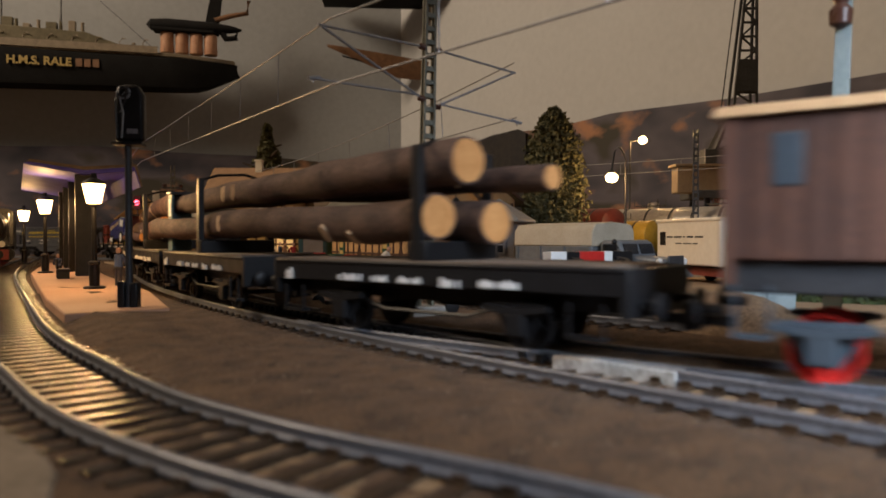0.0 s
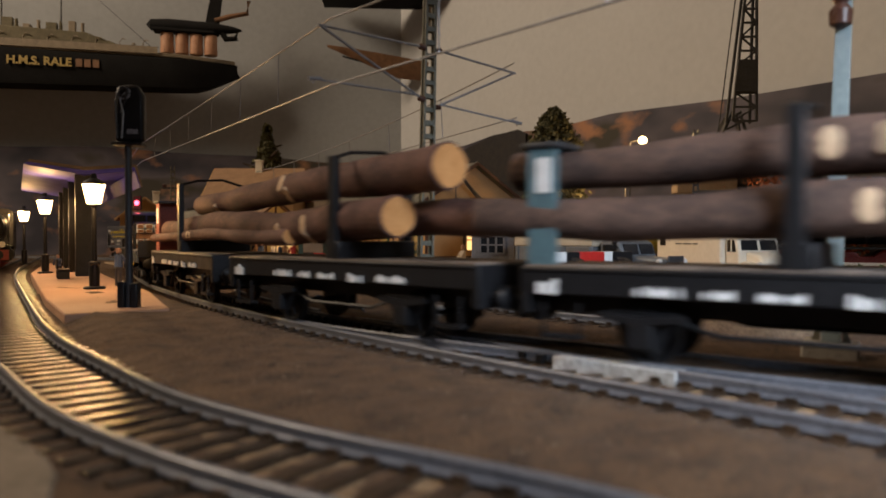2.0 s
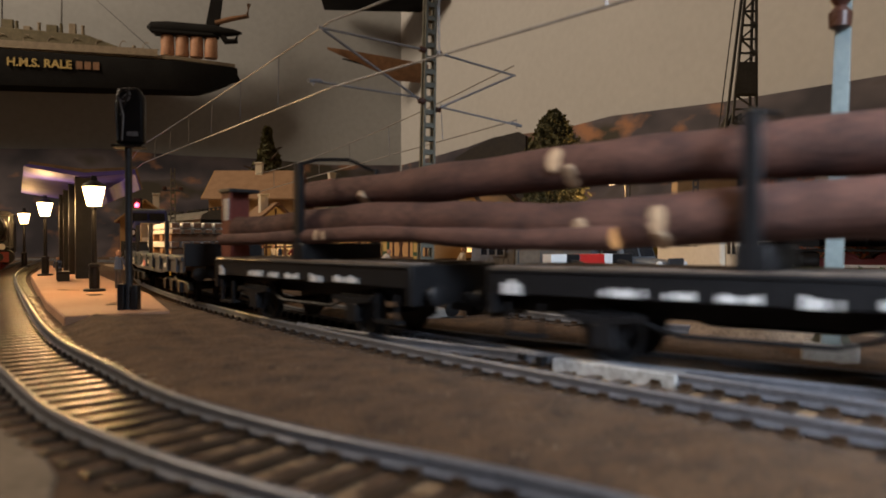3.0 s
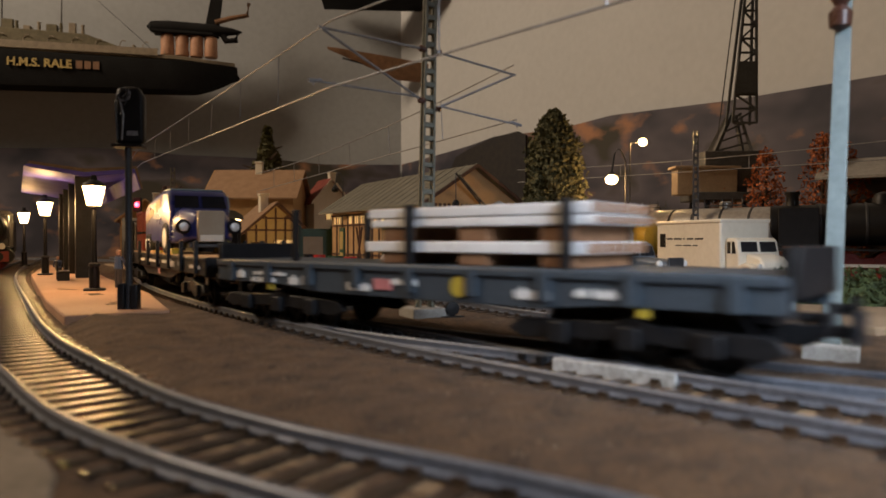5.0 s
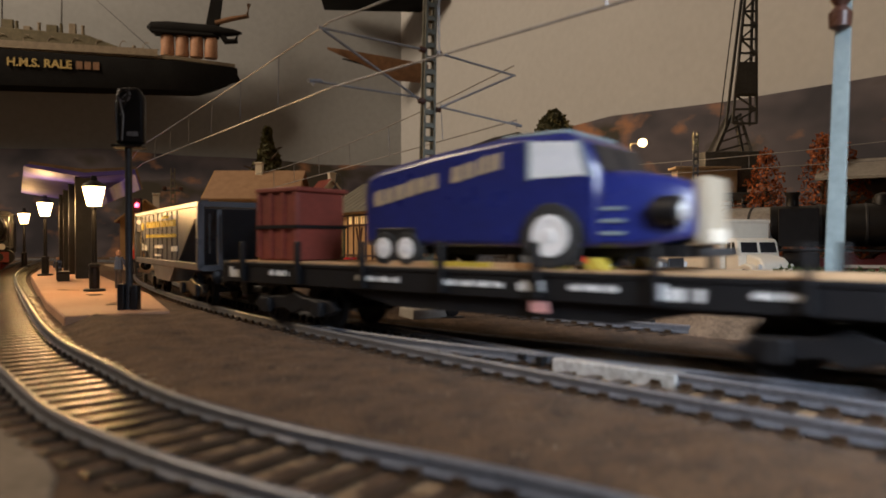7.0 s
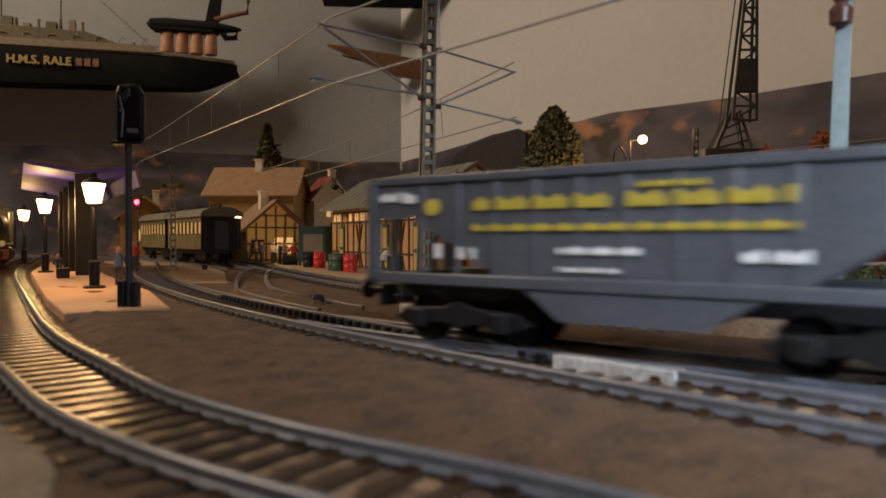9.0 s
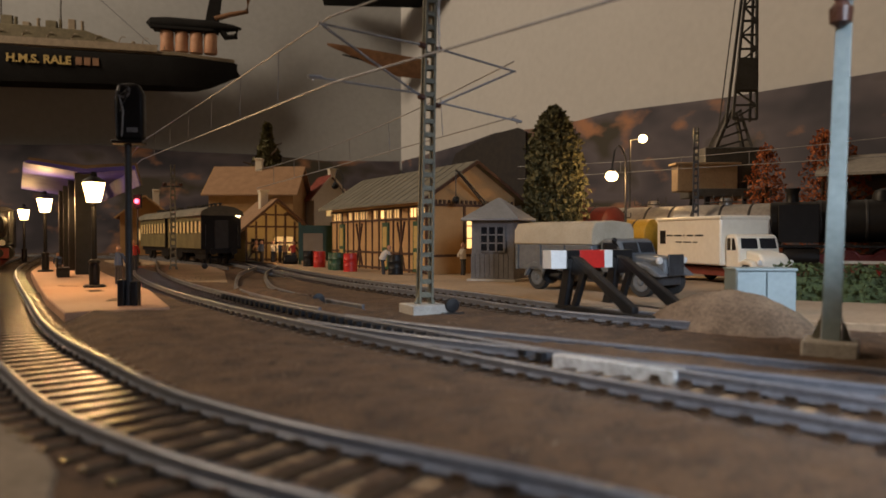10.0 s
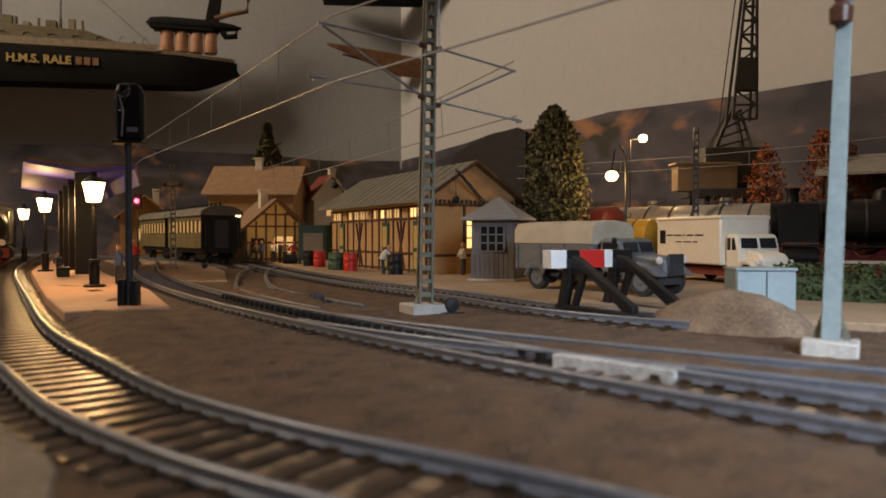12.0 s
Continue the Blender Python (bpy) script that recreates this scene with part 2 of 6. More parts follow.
HULL = mat("black_hull", (0.012, 0.013, 0.014), (0.008, 0.008, 0.009), 0.8, size=30, spec=0.2)
SHIPW = mat("ship_grey_tan", (0.3, 0.25, 0.18), (0.2, 0.165, 0.12), 0.6, size=9, fine=1.5)
PEACH = mat("peach_wood", (0.55, 0.32, 0.2), (0.4, 0.2, 0.12), 0.6, size=9)
FADED = mat("faded_gold_print", (0.42, 0.32, 0.2), (0.25, 0.2, 0.16), 0.6, size=5)
GILT = mat("gilt_letters", (0.55, 0.42, 0.16), (0.4, 0.3, 0.1), 0.45, size=3)
BOATW = mat("brown_boat_wood", (0.26, 0.14, 0.075), (0.14, 0.075, 0.04), 0.6, size=12, fine=2)

# ---- lines of the tracks ----
HEAD = radians(-52)
ALONG, ACROSS = np.array([math.cos(HEAD), math.sin(HEAD)]), np.array([-math.sin(HEAD), math.cos(HEAD)])


def main_line():
    """Centre line of the main track, far loop to near straight, and the way along it from its nearest bend."""
    us = np.arange(-560, 80.1, 4.0)
    mid = [ALONG * q + ACROSS * (3.6e-4 * q * q + 0.13 * q + 108.75) for q in us]
    h = (mid[1] - mid[0]) / np.linalg.norm(mid[1] - mid[0])
    back = [mid[0] - h * 4 * k for k in range(1, 46)]
    q, turn = back[-1], math.atan2(-h[1], -h[0])
    for k in range(1, 285):
        q = q + 4 * np.array([math.cos(turn + k * 4 / 380), math.sin(turn + k * 4 / 380)])
        back.append(q)
    h = (mid[-1] - mid[-2]) / np.linalg.norm(mid[-1] - mid[-2])
    line = np.array(back[::-1] + mid + [mid[-1] + h * 4 * k for k in range(1, 500)])
    s = np.concatenate([[0], np.cumsum(np.linalg.norm(np.diff(line, axis=0), axis=1))])
    return line, s - s[len(back) + 140]


MAIN, MAIN_S = main_line()


def on_main(s):
    return np.array([np.interp(s, MAIN_S, MAIN[:, 0]), np.interp(s, MAIN_S, MAIN[:, 1])])


def main_stretch(a, b, step=3.0):
    return np.array([on_main(s) for s in np.arange(a, b, step)])




def turnout_line():
    """The way of the train: the main line as far as the turnout, then its branch, with the way along it."""
    us = np.arange(-560, 200.1, 4.0)
    mid = np.array([ALONG * q + ACROSS * (3.6e-4 * q * q + 0.13 * q + 108.75) for q in us])
    off = np.where(us < -124, 9.4e-4 * np.clip(us + 230, 0, None) ** 2, 10.56 + 0.2 * (us + 124))
    d = np.gradient(mid, axis=0)
    d /= np.linalg.norm(d, axis=1)[:, None]
    mid = mid + off[:, None] * np.stack([-d[:, 1], d[:, 0]], 1)
    h = (mid[-1] - mid[-2]) / np.linalg.norm(mid[-1] - mid[-2])
    start = len(MAIN) - 499 - 161
    line = np.array(list(MAIN[:start]) + list(mid) + [mid[-1] + h * 4 * k for k in range(1, 470)])
    s = np.concatenate([[0], np.cumsum(np.linalg.norm(np.diff(line, axis=0), axis=1))])
    return line, s - s[start + 140]


TRAIN_WAY, TRAIN_S = turnout_line()


def on_way(s):
    return np.array([np.interp(s, TRAIN_S, TRAIN_WAY[:, 0]), np.interp(s, TRAIN_S, TRAIN_WAY[:, 1])])


NEAR = sideways(spline([(-520, 900), (-395, 660), (-291.6, 474), (-151, 254), (-99, 176.4), (-62.1, 130.9), (-42.4, 108.2), (-23.7, 92), (-11.8, 83.4), (2, 74.6), (16, 64.9), (50, 38), (110, -12)]), -8.25)
SIDING = sideways(spline([(-330, 905), (-215, 700), (-151.6, 567), (-109.4, 474), (-55.4, 371), (-21.7, 318), (3.7, 278), (20, 248), (36, 224), (56, 204), (70, 192)]), 8.25)
BRANCH = np.array([on_way(q) for q in np.arange(-186, 320, 3.0)])
LINK = spline([(-142, 560), (-128, 470), (-106, 385), (-84, 318), (-52, 262), (-34, 236)])
YARD = spline([(-60, 760), (60, 560), (140, 455), (230, 392), (420, 300), (640, 220)])

# ---- setting: the room ----
CORNER, LEFT_END, RIGHT_END = (-78, 1300), (-2025, 823), (2210, -1738)
BACK_LEFT = (-2025, -1738)


def wall_between(name, p, q, z0, z1, thick, material, label, inset=0.0):
    p, q = np.array(p, float), np.array(q, float)
    d = (q - p) / np.linalg.norm(q - p)
    n = np.array([-d[1], d[0]])
    a, b, c, e = p + n * inset, q + n * inset, q + n * (inset + thick), p + n * (inset + thick)
    return solo(name, M().prism([tuple(a), tuple(b), tuple(c), tuple(e)], z0, z1), material, label, "wall", kind="structure")


wall_between("wall_west", LEFT_END, CORNER, -300, 1500, 25, WALL_DIM, "plain room wall behind the layout, its shade put into a darker blue-grey")
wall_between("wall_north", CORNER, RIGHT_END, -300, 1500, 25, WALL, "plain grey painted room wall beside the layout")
# east and south walls and ceiling are never in view; they tone bounced light
wall_between("wall_east", RIGHT_END, BACK_LEFT, -300, 1500, 25, CLOSE, "plain tan wall added to close the room out of view")
wall_between("wall_south", BACK_LEFT, LEFT_END, -300, 1500, 25, CLOSE, "plain tan wall added to close the room out of view")
solo("ceiling", M().box(-2080, -1800, 1500, 2260, 1360, 1520), CLOSE, "plain tan ceiling added to close the room out of view", "ceiling", kind="structure")


def far_hills():
    """A printed strip of wooded hills: dark blue slopes with tan rocks and rust-coloured woods."""
    m = bpy.data.materials.new("printed_hills")
    m.use_nodes = True
    N, L = m.node_tree.nodes, m.node_tree.links
    b = N["Principled BSDF"]
    tc, n1, n2 = N.new("ShaderNodeTexCoord"), N.new("ShaderNodeTexNoise"), N.new("ShaderNodeTexNoise")
    mp = N.new("ShaderNodeMapping")
    mp.inputs["Scale"].default_value = (1, 1, 1.6)
    L.new(tc.outputs["Object"], mp.inputs[0])
    for n, s, d in ((n1, 7, 3), (n2, 13, 6)):
        n.inputs["Scale"].default_value, n.inputs["Detail"].default_value = s, d
        L.new(mp.outputs[0], n.inputs["Vector"])
    r1, r2, mix = N.new("ShaderNodeValToRGB"), N.new("ShaderNodeValToRGB"), N.new("ShaderNodeMix")
    mix.data_type = "RGBA"
    e = r1.color_ramp.elements
    e[0].position, e[0].color = 0.4, (0.035, 0.036, 0.055, 1)
    e[1].position, e[1].color = 0.55, (0.11, 0.1, 0.125, 1)
    x = r1.color_ramp.elements.new(0.62)
    x.color = (0.05, 0.045, 0.035, 1)
    e = r2.color_ramp.elements
    e[0].position, e[0].color = 0.56, (0, 0, 0, 1)
    e[1].position, e[1].color = 0.68, (1, 1, 1, 1)
    L.new(n1.outputs["Fac"], r1.inputs[0])
    L.new(n2.outputs["Fac"], r2.inputs[0])
    L.new(r2.outputs[0], mix.inputs["Factor"])
    L.new(r1.outputs[0], mix.inputs["A"])
    mix.inputs["B"].default_value = (0.40, 0.2, 0.11, 1)
    L.new(mix.outputs["Result"], b.inputs["Base Color"])
    b.inputs["Roughness"].default_value = 0.7
    return m


HILLS = far_hills()


def hill_strip(name, p, q, tops):
    p, q = np.array(p, float), np.array(q, float)
    ln = np.linalg.norm(q - p)
    poly = [(0, -20)] + [(ln, -20)] + [(ln * a, h) for a, h in reversed(tops)]
    ob = solo(name, M().prism(poly, 0, 3, axis=1), HILLS, "printed backdrop strip of dark wooded hills", "backdrop", kind="structure", smooth=False)
    ob.matrix_basis = pose(p[0] * MM, p[1] * MM, 0, 0, 0, math.degrees(math.atan2(q[1] - p[1], q[0] - p[0])))
    return ob


hill_strip("backdrop_west", (-1400, 976 - 14), (-80, 1296 - 10), [(0, 172), (0.3, 170), (0.55, 174), (0.62, 178), (0.72, 170), (0.82, 168), (0.9, 160), (1, 163)])
DARKWOOD = mat("printed_dark_wood", (0.012, 0.012, 0.016), (0.03, 0.026, 0.024), 0.7, size=60, fine=8)
hill_strip("backdrop_north", (-76, 1284), (900, -12), [(0, 163), (0.07, 170), (0.12, 176), (0.16, 184), (0.24, 178), (0.3, 184), (0.4, 177), (0.5, 176), (0.7, 178), (1, 176)])


wood = solo("backdrop_wood", M().prism([(150, -20), (335, -20), (335, 176), (318, 184), (262, 181), (205, 170), (170, 160), (150, 130)], -7, -3.5, axis=1), DARKWOOD, "printed dark fir wood on the backdrop", "backdrop", kind="structure", smooth=False)
wood.matrix_basis = pose(-76 * MM, 1284 * MM, 0, 0, 0, math.degrees(math.atan2(-1296, 976)))


def before_near(x, y):
    """True on the open side of the near track, where the layout is flat."""
    k = min(max(int(np.argmin(np.hypot(NEAR[:, 0] - x, NEAR[:, 1] - y))), 1), len(NEAR) - 2)
    d, p = NEAR[k + 1] - NEAR[k - 1], NEAR[k]
    return d[0] * (y - p[1]) - d[1] * (x - p[0]) < 0


def ground_mesh():
    """One sheet: a mound of ballast between the tracks, flat yards, finer near the camera."""
    xs = np.unique(np.concatenate([np.arange(-2040, -200, 70), np.arange(-200, 165, 2.6), np.arange(165, 2230, 70), [2230]]))
    ys = np.unique(np.concatenate([np.arange(-1760, 20, 60), np.arange(20, 340, 2.6), np.arange(340, 620, 14), np.arange(620, 1330, 50)]))
    main, near = main_stretch(-420, 130, 6), NEAR[::2]
    v = []
    for y in ys:
        for x in xs:
            z = -3.9
            if -330 < x < 170 and 10 < y < 460:
                dm = np.min(np.hypot(main[:, 0] - x, main[:, 1] - y))
                dn = np.min(np.hypot(near[:, 0] - x, near[:, 1] - y))
                side = min(dm, dn)
                rise = min(max((side - 12.5) / 9, 0), 1)
                bank = min(max((side - 9.6) / 1.6, 0), 1)
                z += 0.35 * noise.noise((x / 3.1, y / 3.1, 0)) + 0.25 * noise.noise((x / 1.4, y / 1.4, 5))
                if side < 14:
                    z += 0.95
                if before_near(x, y):
                    z += 0.3 * bank + (0.7 if side >= 14 else 0)
                elif dm + dn < 130 and y < 320:
                    z += (0.4 if side < 14 else 1.35) * bank + 1.5 * rise + rise * (0.9 * noise.noise((x / 14, y / 14, 2)) + 0.4 * noise.noise((x / 4, y / 4, 8)))
                    if y > 150 and x < -45:
                        z += rise * 1.6 * min((y - 150) / 45, 1)
                elif dm < dn:
                    z += 0.3 * bank if side < 14 else 1.2
            v.append((x, y, z))
    nx = len(xs)
    m = M()
    m.v = v
    m.f = [(j * nx + i, j * nx + i + 1, (j + 1) * nx + i + 1, (j + 1) * nx + i) for j in range(len(ys) - 1) for i in range(nx - 1)]
    return m


solo("ground", ground_mesh(), SOIL, "brown gritty ballast soil between the model tracks", "ground", kind="structure")
edge = sideways(SIDING, 15)
yard_poly = [tuple(p) for p in edge[::6]] + [(110, 196), (200, 150), (420, 40), (560, 250), (420, 520), (40, 1080), (-300, 1150)]
solo("pavement", M().prism(yard_poly, -4.6, -0.4), SAND, "sandy beige goods yard surface beside the siding", "yard", kind="structure", bevel=0.4)

solo("pavement_coach", M().prism([(-258, 590), (-146, 400), (-124, 400), (-165, 525), (-215, 640), (-330, 820), (-375, 770)], -4.6, -2.35), SAND, "sandy beige ground beside the coach track", "yard", kind="structure", bevel=0.4)

solo("plaster_edge", M().prism([(-70, 104), (-63, 98.5), (-49.5, 86), (-43, 77.5), (-39, 69), (-34, 58), (-120, 58), (-140, 104)], -6, -2.55), PLAST, "grey plaster patch at the edge of the layout", "layout edge", kind="structure", bevel=0.6)

# loose ballast grit, too many to count
def grit():
    m, rnd = M(), random.Random(4)
    main, near = main_stretch(-420, 130, 6), NEAR
    for _ in range(11000):
        x, y = rnd.uniform(-190, 150), rnd.uniform(45, 440)
        dm = np.min(np.hypot(main[:, 0] - x, main[:, 1] - y))
        dn = np.min(np.hypot(near[:, 0] - x, near[:, 1] - y))
        if min(dm, dn) < 13 or abs(x) > 0.75 * y or before_near(x, y):
            continue
        z = -3.9 + (1.25 + 1.5 * min((min(dm, dn) - 12.5) / 9, 1) if dm + dn < 130 else 1.2) + 0.9 * noise.noise((x / 14, y / 14, 2)) * (dm + dn < 130)
        r = rnd.uniform(0.18, 0.42)
        a = rnd.uniform(0, 3)
        c, s = math.cos(a) * r, math.sin(a) * r
        m.add([(x + c, y + s, z), (x - s, y + c, z), (x - c, y - s, z), (x + s, y - c, z), (x + c * 0.3, y + s * 0.2, z + r)], [(0, 1, 4), (1, 2, 4), (2, 3, 4), (3, 0, 4)])
    return m


solo("ballast_grit", grit(), GRIT, "loose brown ballast grit scattered on the soil", "gravel", kind="stuff", smooth=False)

# ---- tracks ----
RAIL = [(-1.0, -2.3), (1.0, -2.3), (1.0, -1.9), (0.42, -1.7), (0.42, -0.8), (0.62, -0.62), (0.62, -0.34), (0.5, -0.13), (0.26, -0.02), (-0.26, -0.02), (-0.5, -0.13), (-0.62, -0.34), (-0.62, -0.62), (-0.42, -0.8), (-0.42, -1.7), (-1.0, -1.9)]


def rail_mesh(line):
    d = np.gradient(line, axis=0)
    d /= np.linalg.norm(d, axis=1)[:, None]
    return M().rings([[(p[0] - t[1] * a, p[1] + t[0] * a, z) for a, z in RAIL] for p, t in zip(line, d)])


def sleeper_mesh(half=14.0):
    m = M()
    m.prism([(-1.25, -4.4), (1.25, -4.4), (1.1, -2.35), (-1.1, -2.35)], -half, half, axis=1)
    for y in (-8.25, 8.25):
        for o in (-1.75, 1.05):
            m.box(-0.9, y + o, -2.36, 0.9, y + o + 0.7, -1.55)
    return make("sleeper", m, SLEEPER, smooth=False)


SLEEPER_MESH = sleeper_mesh()


def track(name, line, label, pitch=5.9, sleepers=True, low=0.0):
    t = thing(name, label, "track", kind="structure")
    for o in (-8.25, 8.25):
        part("rail", rail_mesh(sideways(line, o)), STEEL, t)
    if sleepers:
        s = np.concatenate([[0], np.cumsum(np.linalg.norm(np.diff(line, axis=0), axis=1))])
        for q in np.arange(2, s[-1] - 2, pitch):
            x, y = np.interp(q, s, line[:, 0]), np.interp(q, s, line[:, 1])
            x2, y2 = np.interp(q + 1, s, line[:, 0]), np.interp(q + 1, s, line[:, 1])
            ob = part("sleeper", SLEEPER_MESH, SLEEPER, t)
            ob.matrix_basis = pose(x * MM, y * MM, low * MM, 0, 0, math.degrees(math.atan2(y2 - y, x2 - x)))
    return t


def ballast_bed(name, line):
    """A ribbon of ballast between and beside the rails, just below the sleeper tops."""
    d = np.gradient(line, axis=0)
    d /= np.linalg.norm(d, axis=1)[:, None]
    m, n = M(), 19
    m.v = [(p[0] - q[1] * o, p[1] + q[0] * o, -2.95 + 0.22 * noise.noise((p[0] / 1.9, p[1] / 1.9, o / 1.9)) - (1.2 if abs(o) > 12.5 else 0)) for p, q in zip(line, d) for o in np.linspace(-13.5, 13.5, n)]
    m.f = [(k * n + i, k * n + i + 1, (k + 1) * n + i + 1, (k + 1) * n + i) for k in range(len(line) - 1) for i in range(n - 1)]
    return solo(name, m, BED, "golden brown ballast bed under the sleepers", "ballast", kind="structure")


ballast_bed("ballast_near", NEAR[::1])
ballast_bed("ballast_main", main_stretch(-420, 130, 2.5))
ballast_bed("ballast_branch", np.array([on_way(q) for q in np.arange(-90, 200, 2.5)])).location.z = -0.0003
track("track_main", main_stretch(-620, 140), "steel main line rails on dark brown sleepers")
track("track_near", NEAR, "curved steel rails on dark brown sleepers, shining in lamp light")
track("track_siding", SIDING, "steel siding rails on brown sleepers ending at a buffer stop")
for stretch_name, a, b in (("track_loop", -1800, -620), ("track_exit", 140, 1900)):
    track(stretch_name, main_stretch(a, b, 8), "plain steel rails of the main line", sleepers=False)
track("track_branch_exit", np.array([on_way(q) for q in np.arange(317, 1900, 8.0)]), "plain steel rails of the branch line", sleepers=False)
track("track_branch", BRANCH, "steel rails of the turnout branch", low=-0.25)
track("track_link", LINK, "steel rails of a turnout linking siding and main line", sleepers=False)
track("track_yard", YARD, "steel rails of the far yard track", sleepers=False)

# turnout casting with check rails beside the crossing
turnout = thing("turnout", "pale cast turnout crossing and black rail chairs between the rails", "turnout")
tc_ = part("crossing", M().box(-12, -3, -3.6, 14, -2.7, -3.2), FROG, turnout)
tc_.matrix_basis = pose(33 * MM, 133.5 * MM, -2.2 * MM, 0, 0, -40)
part("casting", M().prism([(-13, -1.6), (13, -2.6), (13.4, 1.6), (-12, 1.2)], -1.6, 2.0), FROG, tc_, bevel=0.4)
for q in range(-286, -96, 5):
    c = ALONG * q + ACROSS * (3.6e-4 * q * q + 0.13 * q + 108.75 + 5.6)
    ob = part("rail_chair", M().box(-0.9, -0.8, -2.4, 0.9, 0.8, -0.5), BLACK, None)
    ob.parent = turnout
    ob.matrix_basis = pose(c[0] * MM, c[1] * MM, 0, 0, 0, -52)


def point_motor(x, y, r):
    p = thing("point_lever", "small black round turnout lever lantern", "turnout lever", x, y, -3.5, 20, group="turnout levers")
    part("base", M().box(-4, -2, 0, 4, 2, 1.2), BLACK, p, bevel=0.3)
    part("lantern", M().lathe([(0.4, -1.2), (r, -1), (r, 1), (0.4, 1.2)], (0, 0, 1.2 + r), 16, axis=1), BLACK, p)
    return p


point_motor(-47, 262, 2.3)
point_motor(3, 238, 2.4)
point_motor(-192, 560, 2.3)

# ---- masts and overhead wires ----


def lattice_mast(x, y, h, w, material, label, rz=20, block=True, z=-4, lean=0.0):
    t = thing("catenary_mast", label, "mast", x, y, z, rz, group="overhead line masts")
    if block:
        part("foundation", M().box(-7, -6, 0, 7, 6, 4.4), CONC, t, "pale concrete block", bevel=0.5)
    b = 4.4 if block else 0
    for sx in (-1, 1):
        m = M()
        for sy in (-1, 1):
            m.beam((sx * w * 0.62, sy * w * 0.32, b), (sx * w * 0.42, sy * w * 0.26, b + h), 0.8)
        m.box(sx * w * 0.62 - 0.2, -w * 0.34, b, sx * w * 0.62 + 0.2, w * 0.34, b + 5)
        part("upright", m, material, t)
    for k in range(int(h / 4.6)):
        f = (k + 0.5) * 4.6 / h
        q = w * (0.62 - 0.2 * f)
        part("batten", M().box(-q, -w * 0.34, b + f * h, q, -w * 0.22, b + f * h + 1.6).box(-q, w * 0.22, b + f * h, q, w * 0.34, b + f * h + 1.6), material, t)
    for sx in (-1, 1):
        part("gusset", M().prism([(sx * w * 0.5, b), (sx * w * 1.05, b), (sx * w * 0.5, b + 5)], -0.4, 0.4, axis=1), material, t)
    return t


def bracket(t, dx, dy, low, high, reach):
    """A cantilever arm on a mast: stay, tube, insulators and a registration arm, from the mast towards (dx, dy)."""
    d = Vector((dx, dy, 0)).normalized()
    r = Vector((0, 0, 1))
    part("top_tube", M().tube([d * 2 + r * (high + 3), d * reach * 0.98 + r * (high - 1)], 0.42), WIRE, t)
    part("strut", M().tube([d * 2.5 + r * (low + 1), d * reach * 0.95 + r * (high - 1.2)], 0.42), WIRE, t)
    part("registration_arm", M().tube([d * 5 + r * (low + 2.2), d * reach + r * (low - 1.0), d * (reach + 0.5) + r * (low - 2.2)], 0.36), WIRE, t)
    part("clamp", M().tube([d * (reach - 2.5) + r * (low - 0.4), d * (reach + 2.2) + r * (low - 1.2)], 0.6), WIRE, t)
    for h in (low + 1.2, high + 2.8):
        part("insulator", M().lathe([(0.5, 0), (1.1, 0.4), (0.6, 0.9), (1.1, 1.4), (0.6, 1.9), (1.1, 2.4), (0.5, 2.9)], n=10), INSUL, t).matrix_basis = \
            Matrix.Translation((d * 2 + r * h) * MM) @ d.to_track_quat("Z", "Y").to_matrix().to_4x4()


def to_local(t, p):
    return t.matrix_basis.inverted() @ (Vector(p) * MM) / MM


mast = lattice_mast(-6.5, 240, 118, 3.7, MASTG, "grey-green lattice mast with catenary arms on a concrete block", rz=28)
mast.matrix_basis = mast.matrix_basis @ pose(0, 0, 0, 0, 1.2, 0)
e1 = to_local(mast, (-37.5, 203, 68))
bracket(mast, e1.x, e1.y, 74, 90, math.hypot(e1.x, e1.y))
e2 = to_local(mast, (27, 257, 68))
bracket(mast, e2.x, e2.y, 72, 90, math.hypot(e2.x, e2.y))
near_mast = thing("catenary_mast", "steel mast on a concrete block, front flange coloured pale blue for cool light", "mast", 86.5, 155, -4, -32, group="overhead line masts")
part("foundation", M().box(-5.6, -5, 0, 5.6, 5, 4.6), CONC, near_mast, "pale concrete block", bevel=0.5)
# front flange takes the lit tone, back flange and web the plain one
part("front_flange", M().prism([(-1.9, 4.6), (1.9, 4.6), (1.45, 96), (-1.45, 96)], -1.9, -1.2, axis=1), MAST_LIT, near_mast, bevel=0.15)
part("back_flange", M().prism([(-1.9, 4.6), (1.9, 4.6), (1.45, 96), (-1.45, 96)], 1.2, 1.9, axis=1), MASTG, near_mast, bevel=0.15)
part("web", M().prism([(-0.4, 4.6), (0.4, 4.6), (0.4, 96), (-0.4, 96)], -1.2, 1.2, axis=1), MASTG, near_mast)
for sx in (-1, 1):
    part("gusset", M().prism([(sx * 2.2, 4.6), (sx * 4.0, 4.6), (sx * 2.0, 10)], -0.3, 0.3, axis=1), MASTG, near_mast)
part("insulator", M().lathe([(0.6, 0), (2.2, 1), (2.4, 4), (1.2, 5.5), (2.2, 7)], (-0.5, -2.8, 73), 12), INSUL, near_mast, "dark red insulator")
near_mast.matrix_basis = near_mast.matrix_basis @ pose(0, 0, 0, 0, 1.6, 0)
far_mast = lattice_mast(-196, 505, 76, 2.9, MASTG, "grey lattice mast beside the coach track", rz=25, block=False, z=0)
part("crossarm", M().beam((-7, 0, 60), (7, 0, 60), 1.3), DARK, far_mast)
